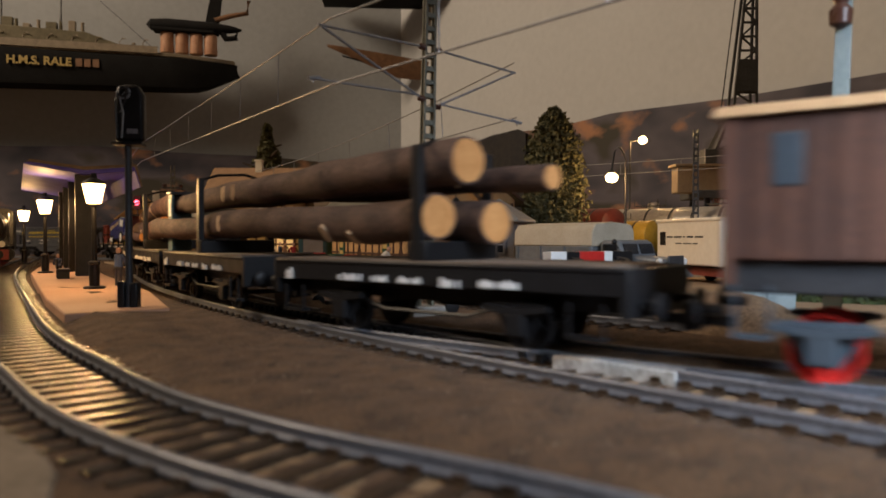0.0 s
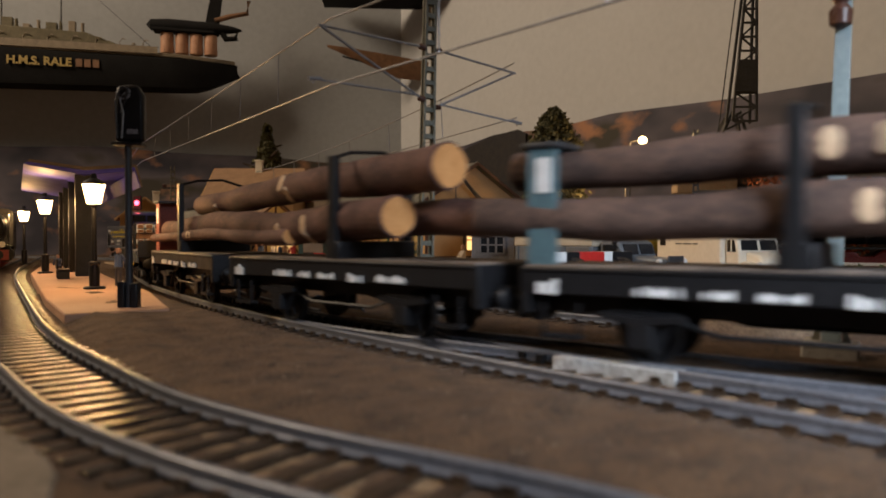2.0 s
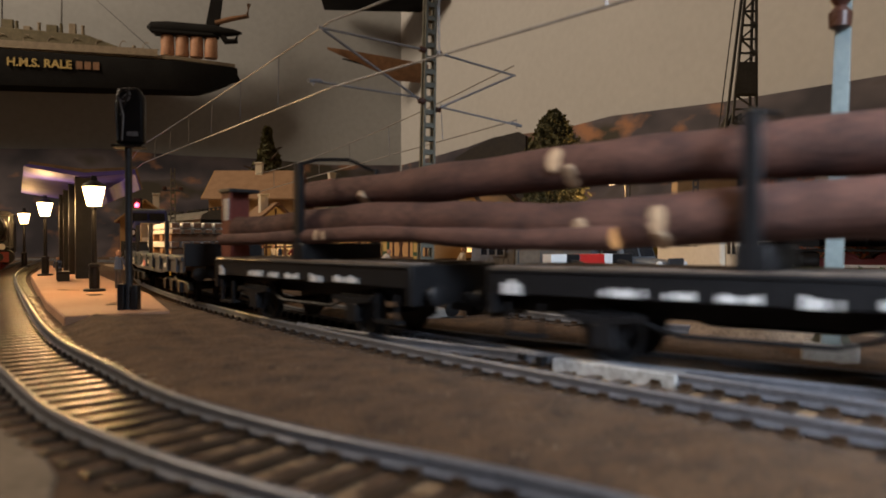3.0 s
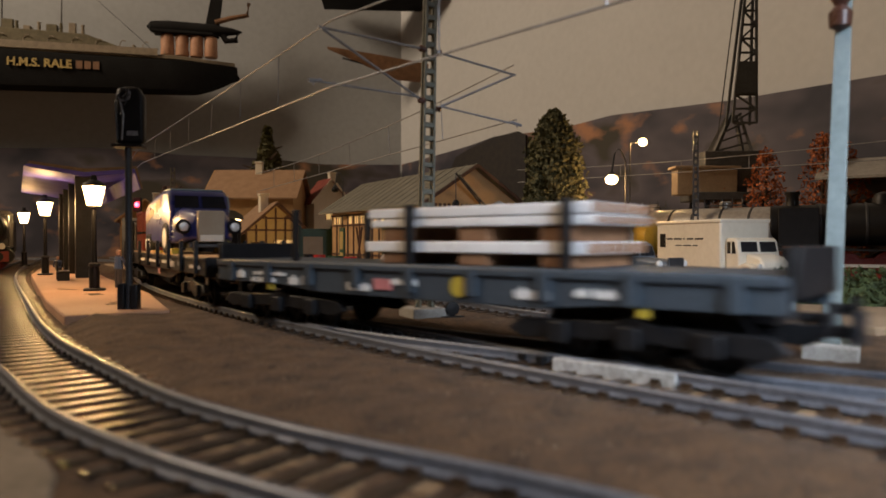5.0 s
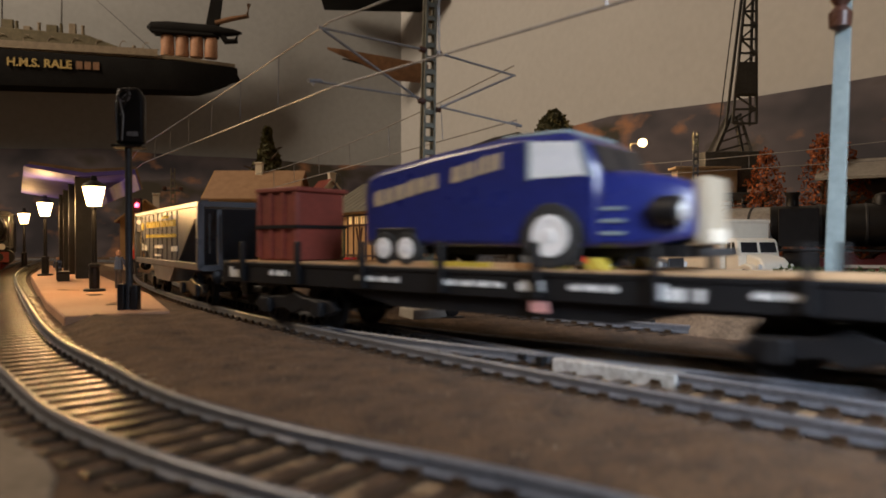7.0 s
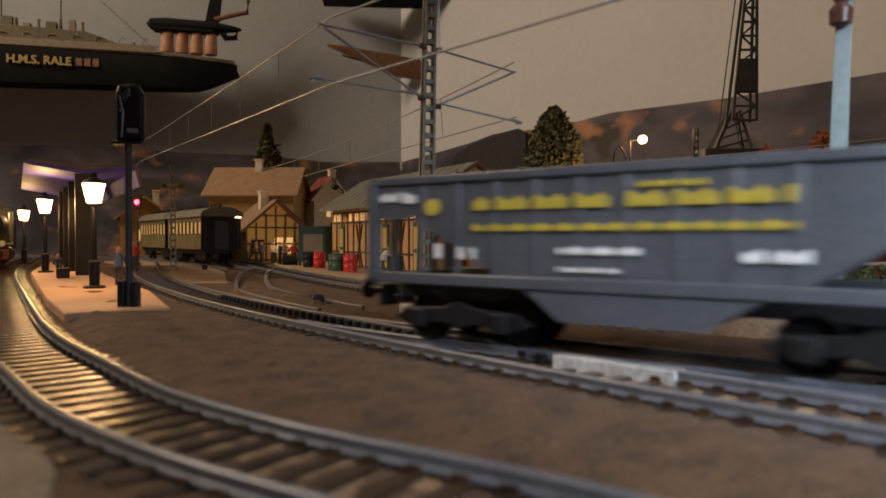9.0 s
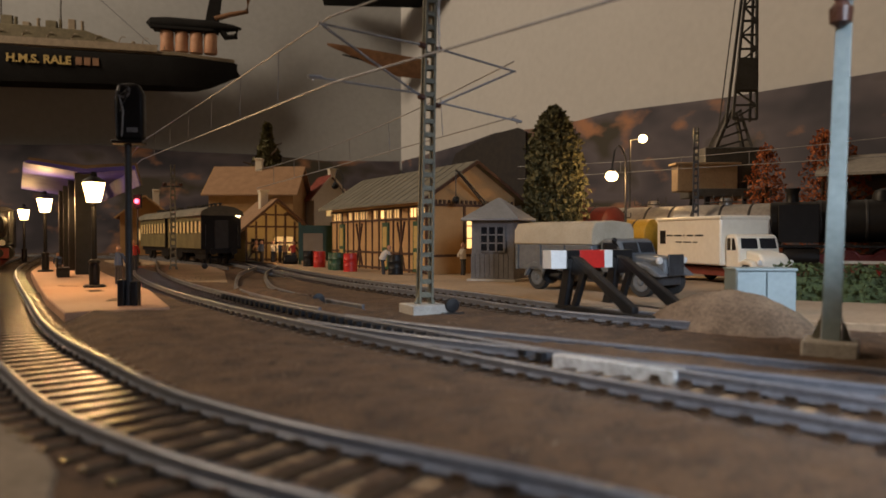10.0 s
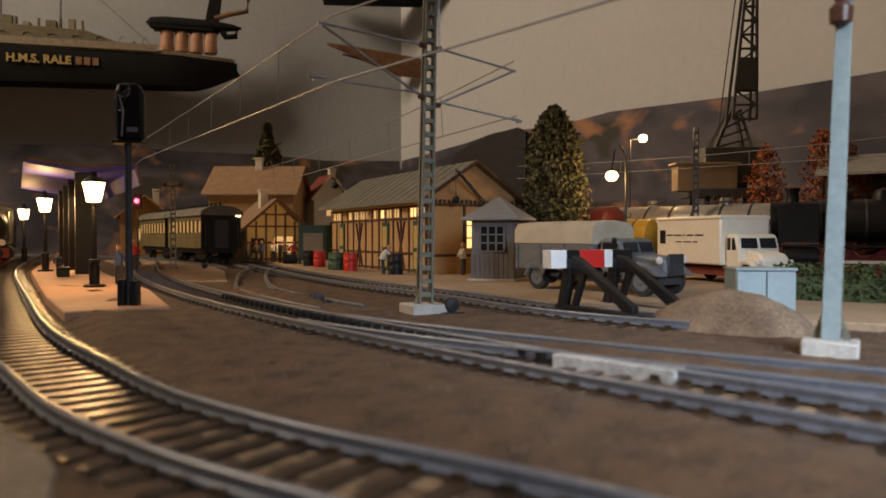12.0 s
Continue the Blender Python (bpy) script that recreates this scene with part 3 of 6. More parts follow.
for sx in (-1, 1):
    part("insulator", M().lathe([(0.5, 0), (1.5, 0.6), (1.5, 2.4), (0.6, 3)], (sx * 5.5, 0, 60), 8), INSUL, far_mast)
yard_mast = lattice_mast(164, 452, 94, 2.8, DARK, "slim grey-green lattice mast behind the white truck", rz=-10, block=False, z=0)


def wires(name, low, high, drops, sag=3.0):
    """One span: contact wire, sagging carrier and droppers, between two ends."""
    t = thing(name, "thin bare overhead wires with droppers", "overhead wire", group="overhead wires")
    a, b = np.array(low[0], float), np.array(low[1], float)
    c, d = np.array(high[0], float), np.array(high[1], float)
    part("contact_wire", M().tube([a, b], 0.28, 6), WIRE, t)
    part("carrier_wire", M().tube([c + (d - c) * k / 10 - np.array([0, 0, sag * 4 * (k / 10) * (1 - k / 10)]) for k in range(11)], 0.28, 6), WIRE, t)
    for k in range(1, drops + 1):
        f = k / (drops + 1)
        part("dropper", M().tube([a + (b - a) * f, c + (d - c) * f - np.array([0, 0, sag * 4 * f * (1 - f)])], 0.22, 5), WIRE, t)
    return t


wires("overhead_wire", ((-33, 203, 68), (95, 62, 68)), ((-33, 205, 88), (95, 62, 96)), 3, 4)
wires("overhead_wire", ((-33, 203, 68), (-201, 465, 75)), ((-33, 205, 88), (-201, 465, 87)), 6, 0.4)
wires("overhead_wire", ((27, 257, 68), (-163, 610, 66)), ((26, 257, 88), (-163, 610, 82)), 6, 5)
wires("overhead_wire", ((-201, 465, 75), (-420, 860, 75)), ((-201, 465, 87), (-420, 860, 88)), 3, 3)
wires("overhead_wire", ((60, 560, 70), (300, 365, 70)), ((60, 560, 80), (300, 365, 84)), 6, 4)
wires("overhead_wire", ((300, 365, 70), (520, 265, 72)), ((300, 365, 84), (520, 265, 86)), 4, 4)

# colour light signal seen from behind
sig = thing("light_signal", "black colour light signal on a tall dark post", "signal", -103, 228, -2, 8)
part("base", M().box(-3.1, -2.4, 0, -0.9, 2.4, 11.5).box(0.9, -2.4, 0, 3.1, 2.4, 11), BLACK, sig, bevel=0.3)
part("post", M().lathe([(1.15, 0), (1.15, 58)], n=12), DARK, sig)
part("head", M().prism([(-3.6, 57), (5.4, 57), (5.4, 72), (3.6, 75.5), (-1.2, 75.5), (-3.6, 73)], -2, 2, axis=1), BLACK, sig, bevel=1.1)
for k in range(2):
    part("cable_coil", M().tube([(-0.6 + (2.0 - 0.6 * k) * math.cos(q), -2.7 - 0.3 * k, 72.6 + (2.0 - 0.6 * k) * math.sin(q)) for q in np.linspace(0, 6.1, 15)], 0.32, 6), DARK if k else WIRE, sig)
part("ladder_wire", M().tube([(-2.6, -2.6, 58), (-3.0, -3, 70), (-1.4, -3, 74.5), (1, -3, 74.5), (0, -3, 70), (-1.6, -2.6, 66)], 0.35, 6), DARK, sig)
part("cable", M().tube([(-1.2, -2.6, 58), (-0.6, -2.8, 66), (-1.8, -2.8, 71), (0.4, -2.8, 73)], 0.3, 6), WIRE, sig)
part("plate", M().box(0.2, -2.25, 59.5, 3.6, -2.0, 61.0), WIRE, sig, "small worn plate")
part("foot_plate", M().box(-4.5, -3, 55.8, 5, 3, 56.8), BLACK, sig, bevel=0.2)

# ---- station platform with its lamps ----
solo("platform", M().prism([(-113, 207), (-88, 224), (-125, 296), (-196, 408), (-330, 632), (-362, 632), (-268, 452), (-150, 262)], -4.2, 1.0), PLATE,
     "low island platform with orange-brown paving", "platform", kind="structure", bevel=0.5)


def station_lamp(x, y, h, light=True):
    t = thing("platform_lamp", "black cast platform lamp with a glowing lantern", "lamp post", x, y, 1, 0, group="platform lamps")
    part("foot", M().lathe([(4.6, 0), (4.6, 0.8), (3.9, 1.2)], n=14), BLACK, t)
    part("plinth", M().lathe([(2.2, 1), (2.3, 8), (2.0, 10.5), (2.5, 11), (2.4, 12), (1.3, 12.6)], n=12), BLACK, t)
    part("post", M().lathe([(1.2, 12), (0.95, h - 4), (1.6, h - 3.4), (1.6, h - 2.6)], n=10), BLACK, t)
    part("lantern", M().lathe([(3.2, h - 2.4), (5.2, h + 6)], n=6), GLOW, t, "glowing warm glass")
    part("roof", M().lathe([(5.6, h + 6.1), (5.2, h + 7), (1.6, h + 9), (1.2, h + 11)], n=6), BLACK, t)
    for o in t.children:
        if o.name.startswith("lantern"):
            o.visible_shadow = False
    return t


station_lamp(-156, 311, 40.5)
station_lamp(-258, 451, 41)
station_lamp(-365, 606, 40)
can = thing("platform_canopy", "butterfly platform canopy on dark posts, blue paint tinted violet for lamp bloom", "canopy", -208, 405, 5, 121.5)
# blue paint, pushed to violet to stand in for the lamps' purple bloom
part("roof", M().prism([(-31, 50), (-28, 62), (0, 58.5), (28, 62), (31, 61), (28, 60), (0, 56), (-27, 59.5), (-30, 49.5)], 5, 260, axis=0), mat("canopy_blue_with_bloom_tint", (0.07, 0.06, 0.5), (0.05, 0.045, 0.38), 0.6, size=12), can, bevel=0.3)
part("fascia", M().prism([(-31.5, 50), (-28, 63.5), (0, 60.5), (28, 63.5), (29, 62.2), (0, 58.8), (-27.2, 62), (-30.5, 50)], 3.5, 5, axis=0), PLANK, can, "pale edge board")
for k in range(4):
    part("post", M().box(12 + 62 * k, -4.5, -4, 19 + 62 * k, 4.5, 58), BLACK, can, bevel=0.4)


def bench(x, y, rz):
    t = thing("platform_bench", "dark slatted bench on the platform", "bench", x, y, 1, rz)
    part("seat", M().box(-10, -3, 4.4, 10, 3, 5.4), BLACK, t, bevel=0.2)
    part("backrest", M().box(-10, 3, 5.4, 10, 3.8, 11), BLACK, t, bevel=0.2)
    for sx in (-8, 8):
        part("leg", M().box(sx - 0.6, -2.6, 0, sx + 0.6, 3.4, 4.4), BLACK, t)


bench(-214, 392, 121)


def figurine(x, y, z, material, label, rz=0, h=20.0, bend=0.0):
    """A small painted figure kept to one plain mesh."""
    k = h / 20
    m = M()
    for sy in (-1.2, 1.2):
        m.tube([(0, sy * k, 0), (-0.2 * k, sy * k, 5 * k), (-1.2 * bend * k, sy * 0.8 * k, 10 * k)], 1.1 * k, 7)
    top = (3.5 * bend * k, 0, (16.4 - 2 * bend) * k)
    m.tube([(-1.2 * bend * k, 0, 9.2 * k), (0.8 * bend * k, 0, 13 * k), top], 2.3 * k, 8, 1.7 * k)
    for sy in (-1, 1):
        m.tube([(top[0], sy * 2.2 * k, top[2]), (top[0] + 1.6 * k, sy * 2.8 * k, top[2] - 3 * k), (top[0] + 2.8 * k, sy * 2 * k, top[2] - 5 * k)], 0.75 * k, 6)
    m.ball((top[0] + bend * k, 0, top[2] + 2.1 * k), 1.5 * k, 1.4 * k, 1.8 * k, 8)
    return solo("figurine", m, material, label, "figurine", x, y, z, rz, group="small painted figurines")




def painted(name, legs, shirt, skin=(0.45, 0.24, 0.15)):
    """Paint of a small figure: trousers, shirt and head by height."""
    m = mat(name, shirt, tuple(q * 0.8 for q in shirt), 0.6, size=3)
    N, L = m.node_tree.nodes, m.node_tree.links
    tc, sep, ramp = N.new("ShaderNodeTexCoord"), N.new("ShaderNodeSeparateXYZ"), N.new("ShaderNodeValToRGB")
    L.new(tc.outputs["Generated"], sep.inputs[0])
    L.new(sep.outputs[2], ramp.inputs[0])
    ramp.color_ramp.interpolation = "CONSTANT"
    e = ramp.color_ramp.elements
    e[0].position, e[0].color = 0.0, (*legs, 1)
    e[1].position, e[1].color = 0.5, (*shirt, 1)
    e.new(0.84).color = (*skin, 1)
    L.new(ramp.outputs[0], N["Principled BSDF"].inputs["Base Color"])
    return m


FIGS = {"red": painted("figure_red", (0.04, 0.04, 0.05), (0.5, 0.04, 0.03)), "pale": painted("figure_pale", (0.03, 0.03, 0.035), (0.55, 0.5, 0.44)),
        "blue": painted("figure_blue", (0.06, 0.05, 0.045), (0.06, 0.09, 0.17)), "tan": painted("figure_tan", (0.05, 0.035, 0.025), (0.36, 0.2, 0.09))}
figurine(-38, 444, -0.4, FIGS["pale"], "small painted figure bending over a black drum", 0, 20, 0.8)
figurine(12.5, 434, -0.4, FIGS["pale"], "small painted figure carrying a sack by the shed", 200, 20)
figurine(-154, 330, 1, FIGS["blue"], "small painted figure standing near the signal", 60, 18)
figurine(-209, 470, 1, FIGS["red"], "small painted figure in red by the track", 80, 20)
for fx, fy, fc in ((-150, 640, "blue"), (-160, 655, "pale"), (-142, 625, "tan"), (-172, 660, "blue"), (-133, 618, "red"), (-180, 670, "tan"), (-127, 640, "pale")):
    figurine(fx, fy, -0.4, FIGS[fc], "small painted figure waiting before the timber house", fx * 7 % 360, 20)
figurine(-222, 402, 1, FIGS["blue"], "small painted figure sitting low beside the dark post", 140, 14, 0.6)

# ---- goods shed ----


def goods_shed():
    t = thing("goods_shed", "ochre half-timbered goods shed with grey roof and lit windows", "shed", -10, 440, -0.4, 120)
    L_, W_, H_ = 166, 68, 50
    # local x runs along the shed, -y into its width, so the long wall seen from the tracks is y = 0
    part("long_wall", M().box(0, -2, 0, L_, 0, H_), PANELW, t)
    part("back_wall", M().box(0, -W_, 0, L_, -W_ + 2, H_), PANELW, t)
    part("far_gable", M().prism([(-W_, 0), (0, 0), (0, H_), (-W_ / 2, H_ + 22), (-W_, H_)], L_ - 2, L_, axis=0), PANELW, t)
    g = part("gable_wall", M().prism([(-W_, 0), (-45, 0), (-45, 38), (-29, 38), (-29, 0), (0, 0), (0, H_), (-W_ / 2, H_ + 22), (-W_, H_)], 0, 2, axis=0), PANELW, t)
    w = part("gable_window", M().box(1.0, -45, 16, 1.4, -29, 38), LIT, t, "warmly lit window")
    part("window_breast", M().box(0, -45, 0, 2, -29, 16), PANELW, t)
    for y in (-45, -39.7, -34.3, -29):
        part("glazing_bar", M().box(-0.4, y - 0.4, 16, 0.9, y + 0.4, 38), DECKW, w)
    for z in (16, 23, 31, 38):
        part("glazing_bar", M().box(-0.3, -45, z - 0.4, 0.8, -29, z + 0.4), DECKW, w)
    for z in (11, 33, 43.5):
        part("timber", M().box(-0.7, -W_ - 0.4, z, 0, 0.4 if z != 33 else -46, z + 1.6), TIMBER, t)
    for k in range(20):
        part("dentil", M().box(-1.0, -W_ + 2 + k * 3.3, 45.2, -0.1, -W_ + 3.6 + k * 3.3, 47.6), TIMBER, t)
    for y in (-W_ + 0.8, -47, -27.5, -0.8):
        part("timber", M().box(-0.8, y - 0.8, 0, 0, y + 0.8, 44), TIMBER, t)
    # timbers on the long wall
    for z in (1, 12, 35, 43):
        part("timber", M().box(0, 0, z, L_, 0.7, z + 1.4), TIMBER, t)
    for x in np.arange(1, L_, 11.8):
        part("timber", M().box(x - 0.7, 0, 0, x + 0.7, 0.8, 44), TIMBER, t)
    for x in (36.4, 107.5):
        part("brace", M().beam((x - 5.5, 0.5, 2), (x + 5.5, 0.5, 34), 1.1), TIMBER, t)
        part("brace", M().beam((x + 5.5, 0.55, 2), (x - 5.5, 0.55, 34), 1.1), TIMBER, t)
    for x0, x1, lit in ((3, 22, LIT), (38, 58, LITS), (62, 68, LIT), (75, 80, LITS), (92, 116, LITS), (121, 128, LITS), (145, 160, LITS)):
        w = part("top_window", M().box(x0, 0.1, 37, x1, 0.5, 42.6), lit, t, "lit top window")
        for x in np.linspace(x0, x1, max(2, int((x1 - x0) / 4) + 1)):
            part("glazing_bar", M().box(x - 0.35, 0.5, 36.6, x + 0.35, 1.0, 43), DECKW, w)
    for x in (12.5, 60, 142):
        d = part("door", M().box(x - 5, 0.1, 1, x + 5, 1.1, 34), GREEN, t, "green door with yellow panels")
        for z0, z1 in ((3, 14), (16.5, 31)):
            part("door_panel", M().box(x - 3.2, 1.1, z0, x + 3.2, 1.5, z1), mat("door_yellow", (0.5, 0.36, 0.12), (0.42, 0.3, 0.1), 0.6, size=4), d)
    # roof of two slabs with strips
    ov = 7
    for side in (0, 1):
        y0, y1 = (ov, -W_ / 2) if side == 0 else (-W_ - ov, -W_ / 2)
        z0 = H_ - ov * 22 / (W_ / 2)
        r = part("roof", M().prism([(y0, z0), (y1, H_ + 22), (y1, H_ + 23.6), (y0, z0 + 1.6)], -6, L_ + 15, axis=0), ROOFG, t, bevel=0.2)
        for k in range(15):
            part("roof_batten", M().beam((-5 + k * 12.6, y0, z0 + 1.7), (-5 + k * 12.6, y1, H_ + 23.7), 0.6), ROOFG, r)
    for sgn in (0, 1):
        y0 = 7 if sgn == 0 else -W_ - 7
        part("barge_board", M().beam((-6.3, y0, H_ - 4), (-6.3, -W_ / 2, H_ + 22.6), 0.8, 2.0), TIMBER, t)
    # loading derrick on the gable
    lo, hi, gap = Vector((-2, -45, 42)), Vector((-12, -14, 66)), Vector((0, -5, -2))
    c = part("derrick", M().beam(lo, hi, 0.9).beam(lo + gap, hi + gap * 0.5, 0.9), DARK, t, "dark loading derrick")
    for k in range(7):
        f, g = k / 7, (k + 1) / 7
        part("lattice_bar", M().beam(lo.lerp(hi, f), lo.lerp(hi, g) + gap * (1 - 0.5 * g), 0.6), DARK, c)
    part("hoist_rope", M().tube([hi, hi - Vector((0, 0, 17))], 0.3, 5), DARK, c)
    part("hook_block", M().ball(hi - Vector((0, 0, 19)), 2.4, 2.4, 2.6), BLACK, c)
    return t


goods_shed()


def drum(x, y, material, label, h=12.5, r=4.7):
    t = thing("oil_drum", label, "oil drum", x, y, -0.4, x * 13 % 360, group="oil drums by the shed")
    part("body", M().lathe([(r, 0), (r, h * 0.31), (r + 0.25, h * 0.33), (r, h * 0.36), (r, h * 0.64), (r + 0.25, h * 0.67), (r, h * 0.7), (r, h), (r - 0.4, h), (r - 0.5, h - 0.4)], n=18), material, t)
    part("bung", M().lathe([(0.6, h - 0.4), (0.6, h + 0.1)], (r * 0.5, 0, 0), 8), material, t)
    return t


for dx, dy, dm, dl in ((-109, 566, BLACK, "black ribbed oil drum"), (-97, 546, RED, "bright red ribbed oil drum"), (-79, 506, GREEN, "dark green ribbed oil drum"), (-75, 498, GREEN, "dark green ribbed oil drum"),
                       (-64, 480, RED, "bright red ribbed oil drum"), (-30, 440, BLACK, "black ribbed oil drum")):
    drum(dx, dy, dm, dl)
tr = thing("baggage_trolley", "low black luggage cart on the yard", "trolley", -135, 618, -0.4, 100)
part("bed", M().box(-12, -5, 3, 12, 5, 8), BLACK, tr, bevel=0.4)
for sx in (-8, 8):
    part("wheel", M().lathe([(2.4, -5.6), (2.4, 5.6)], (sx, 0, 2.4), 10, axis=1), BLACK, tr)

# ---- grey hut ----
hut = thing("lineside_hut", "small grey boarded hut with pyramid roof and barred window", "hut", 31, 384, -0.4, -24)
part("plinth", M().box(-12, -12, -0.2, 12, 12, 1.2), CONC, hut, bevel=0.3)
part("body", M().box(-10.2, -9.8, 1, 10.2, 9.8, 33), HUTG, hut)
for k in range(9):
    part("board", M().box(-10.4 + k * 2.32, -10.2, 1.2, -8.3 + k * 2.32, -9.7, 14.5), HUTG, hut)
    part("board", M().box(10.1, -10.2 + k * 2.26, 1.2, 10.6, -8.1 + k * 2.26, 32.5), HUTG, hut)
hw = part("window", M().box(-5.8, -10.0, 16, 6, -9.75, 29.5), DGLASS, hut, "dark barred window")
for x in (-5.8, -1.9, 2.1, 6):
    part("glazing_bar", M().box(x - 0.45, -10.5, 15.6, x + 0.45, -9.9, 29.9), HUTG, hw)
for z in (16, 20.5, 25, 29.5):
    part("glazing_bar", M().box(-6.2, -10.4, z - 0.4, 6.4, -9.95, z + 0.4), HUTG, hw)
part("roof", M().rings([[(-14, -14, 32.6), (14, -14, 32.6), (14, 14, 32.6), (-14, 14, 32.6)], [(-14, -14, 33.8), (14, -14, 33.8), (14, 14, 33.8), (-14, 14, 33.8)],
                        [(-0.6, -0.6, 45.5), (0.6, -0.6, 45.5), (0.6, 0.6, 45.5), (-0.6, 0.6, 45.5)]]), mat("grey_sheet_roof", (0.21, 0.215, 0.22), (0.16, 0.165, 0.17), 0.5, size=8), hut, bevel=0.2)

hut.scale = (1.16, 1.16, 1.0)

# ---- buffer stop ----
bs = thing("buffer_stop", "black buffer stop with a red and white beam", "buffer stop", 55, 241, -2.3, -60)
bs.scale = (1.2, 1.14, 0.92)
for y in (-9.2, 9.2):
    part("rail_foot", M().box(-9, y - 1.3, 0, 29, y + 1.3, 2.4), BLACK, bs, bevel=0.3)
    part("post", M().prism([(-8, 2), (-4.6, 2), (-1.5, 20), (-4.6, 20)], y - 1.3, y + 1.3, axis=1), BLACK, bs, bevel=0.3)
    part("brace", M().prism([(-2.6, 21), (0.8, 20.4), (22, 4.4), (22, 2.2), (18.5, 2.2)], y - 1.2, y + 1.2, axis=1), BLACK, bs, bevel=0.3)
    part("strut", M().beam((3, y, 16.5), (-1.5, y, 2), 1.7), BLACK, bs)
    part("gusset", M().prism([(-2, 14), (5, 14.6), (-2, 20)], y - 0.9, y + 0.9, axis=1), BLACK, bs)
for x in (-7, 9, 25):
    part("sleeper", M().box(x - 2.6, -14, -1, x + 2.6, 14, 1), BLACK, bs, bevel=0.3)
for y0, y1, bm_ in ((-16.5, -10.6, WHITE), (-10.6, -5.4, BLACK), (-5.4, 4.6, RED), (4.6, 8, WHITE), (8, 16.5, BLACK)):
    part("beam_piece", M().box(-7.4, y0, 16.2, -3.4, y1 - 0.04, 23), bm_, bs, bevel=0.15)
for y in (-9.2, 9.2):
    part("buffer", M().lathe([(1.2, -12), (1.2, -7.4)], (0, y, 13), 12, axis=0), BLACK, bs)
    part("buffer_head", M().lathe([(2.4, -13.2), (3.1, -12.8), (3.1, -12)], (0, y, 13), 14, axis=0), BLACK, bs)

# gravel heap beside it


def heap():
    m, rings = M(), []
    for k in range(13):
        f = k / 12
        r, z = 1 - f, 12.4 * (1 - (1 - f) ** 1.9)
        ring = []
        for i in range(40):
            a = 2 * math.pi * i / 40
            j = 1 + 0.09 * noise.noise((3 * math.cos(a), 3 * math.sin(a), f * 4))
            ring.append((27 * max(r, 0.01) * j * math.cos(a), 16 * max(r, 0.01) * j * math.sin(a), z + 0.7 * noise.noise((i, k * 1.7, 3)) - 0.6))
        rings.append(ring)
    return m.rings(rings)


solo("gravel_mound", heap(), mat("heap_grit", (0.24, 0.165, 0.105), (0.1, 0.07, 0.045), 0.95, size=9, fine=0.9, bump=0.6), "rounded heap of brown-grey gravel", "gravel heap", 82, 199, -3.6, -38)

cb = thing("control_cabinet", "pale blue-grey double door control cabinet", "cabinet", 101, 221, -3.6, -2)
part("body", M().box(-9.2, -4, 0, 9.2, 6, 16.5), CABIN, cb, bevel=0.25)
for sx in (-1, 1):
    part("door", M().box(0.15 if sx > 0 else -9.0, -4.7, 0.5, 9.0 if sx > 0 else -0.15, -4.0, 16.2), CABIN, cb, bevel=0.2)
part("lid", M().box(-9.5, -4.9, 16.5, 9.5, 6.4, 17.3), CABIN, cb, bevel=0.2)

# ---- road vehicles ----


def road_wheel(parent, x, y, r, w=3.0, hub=CHROME):
    s = -1 if y < 0 else 1
    t = part("wheel", M().lathe([(r * 0.62, -w / 2), (r * 0.95, -w / 2), (r, -w / 2 + 0.4), (r, w / 2 - 0.4), (r * 0.95, w / 2), (r * 0.62, w / 2)], (0, 0, 0), 22, axis=1), TYRE, parent)
    t.matrix_basis = pose(x * MM, y * MM, r * MM)
    part("rim", M().lathe([(r * 0.66, s * w * 0.3), (r * 0.64, s * w * 0.54), (r * 0.5, s * w * 0.58), (r * 0.44, s * w * 0.53), (r * 0.22, s * w * 0.55), (r * 0.18, s * w * 0.64), (0.1, s * w * 0.66)], (0, 0, 0), 16, axis=1), hub, t)
    return t


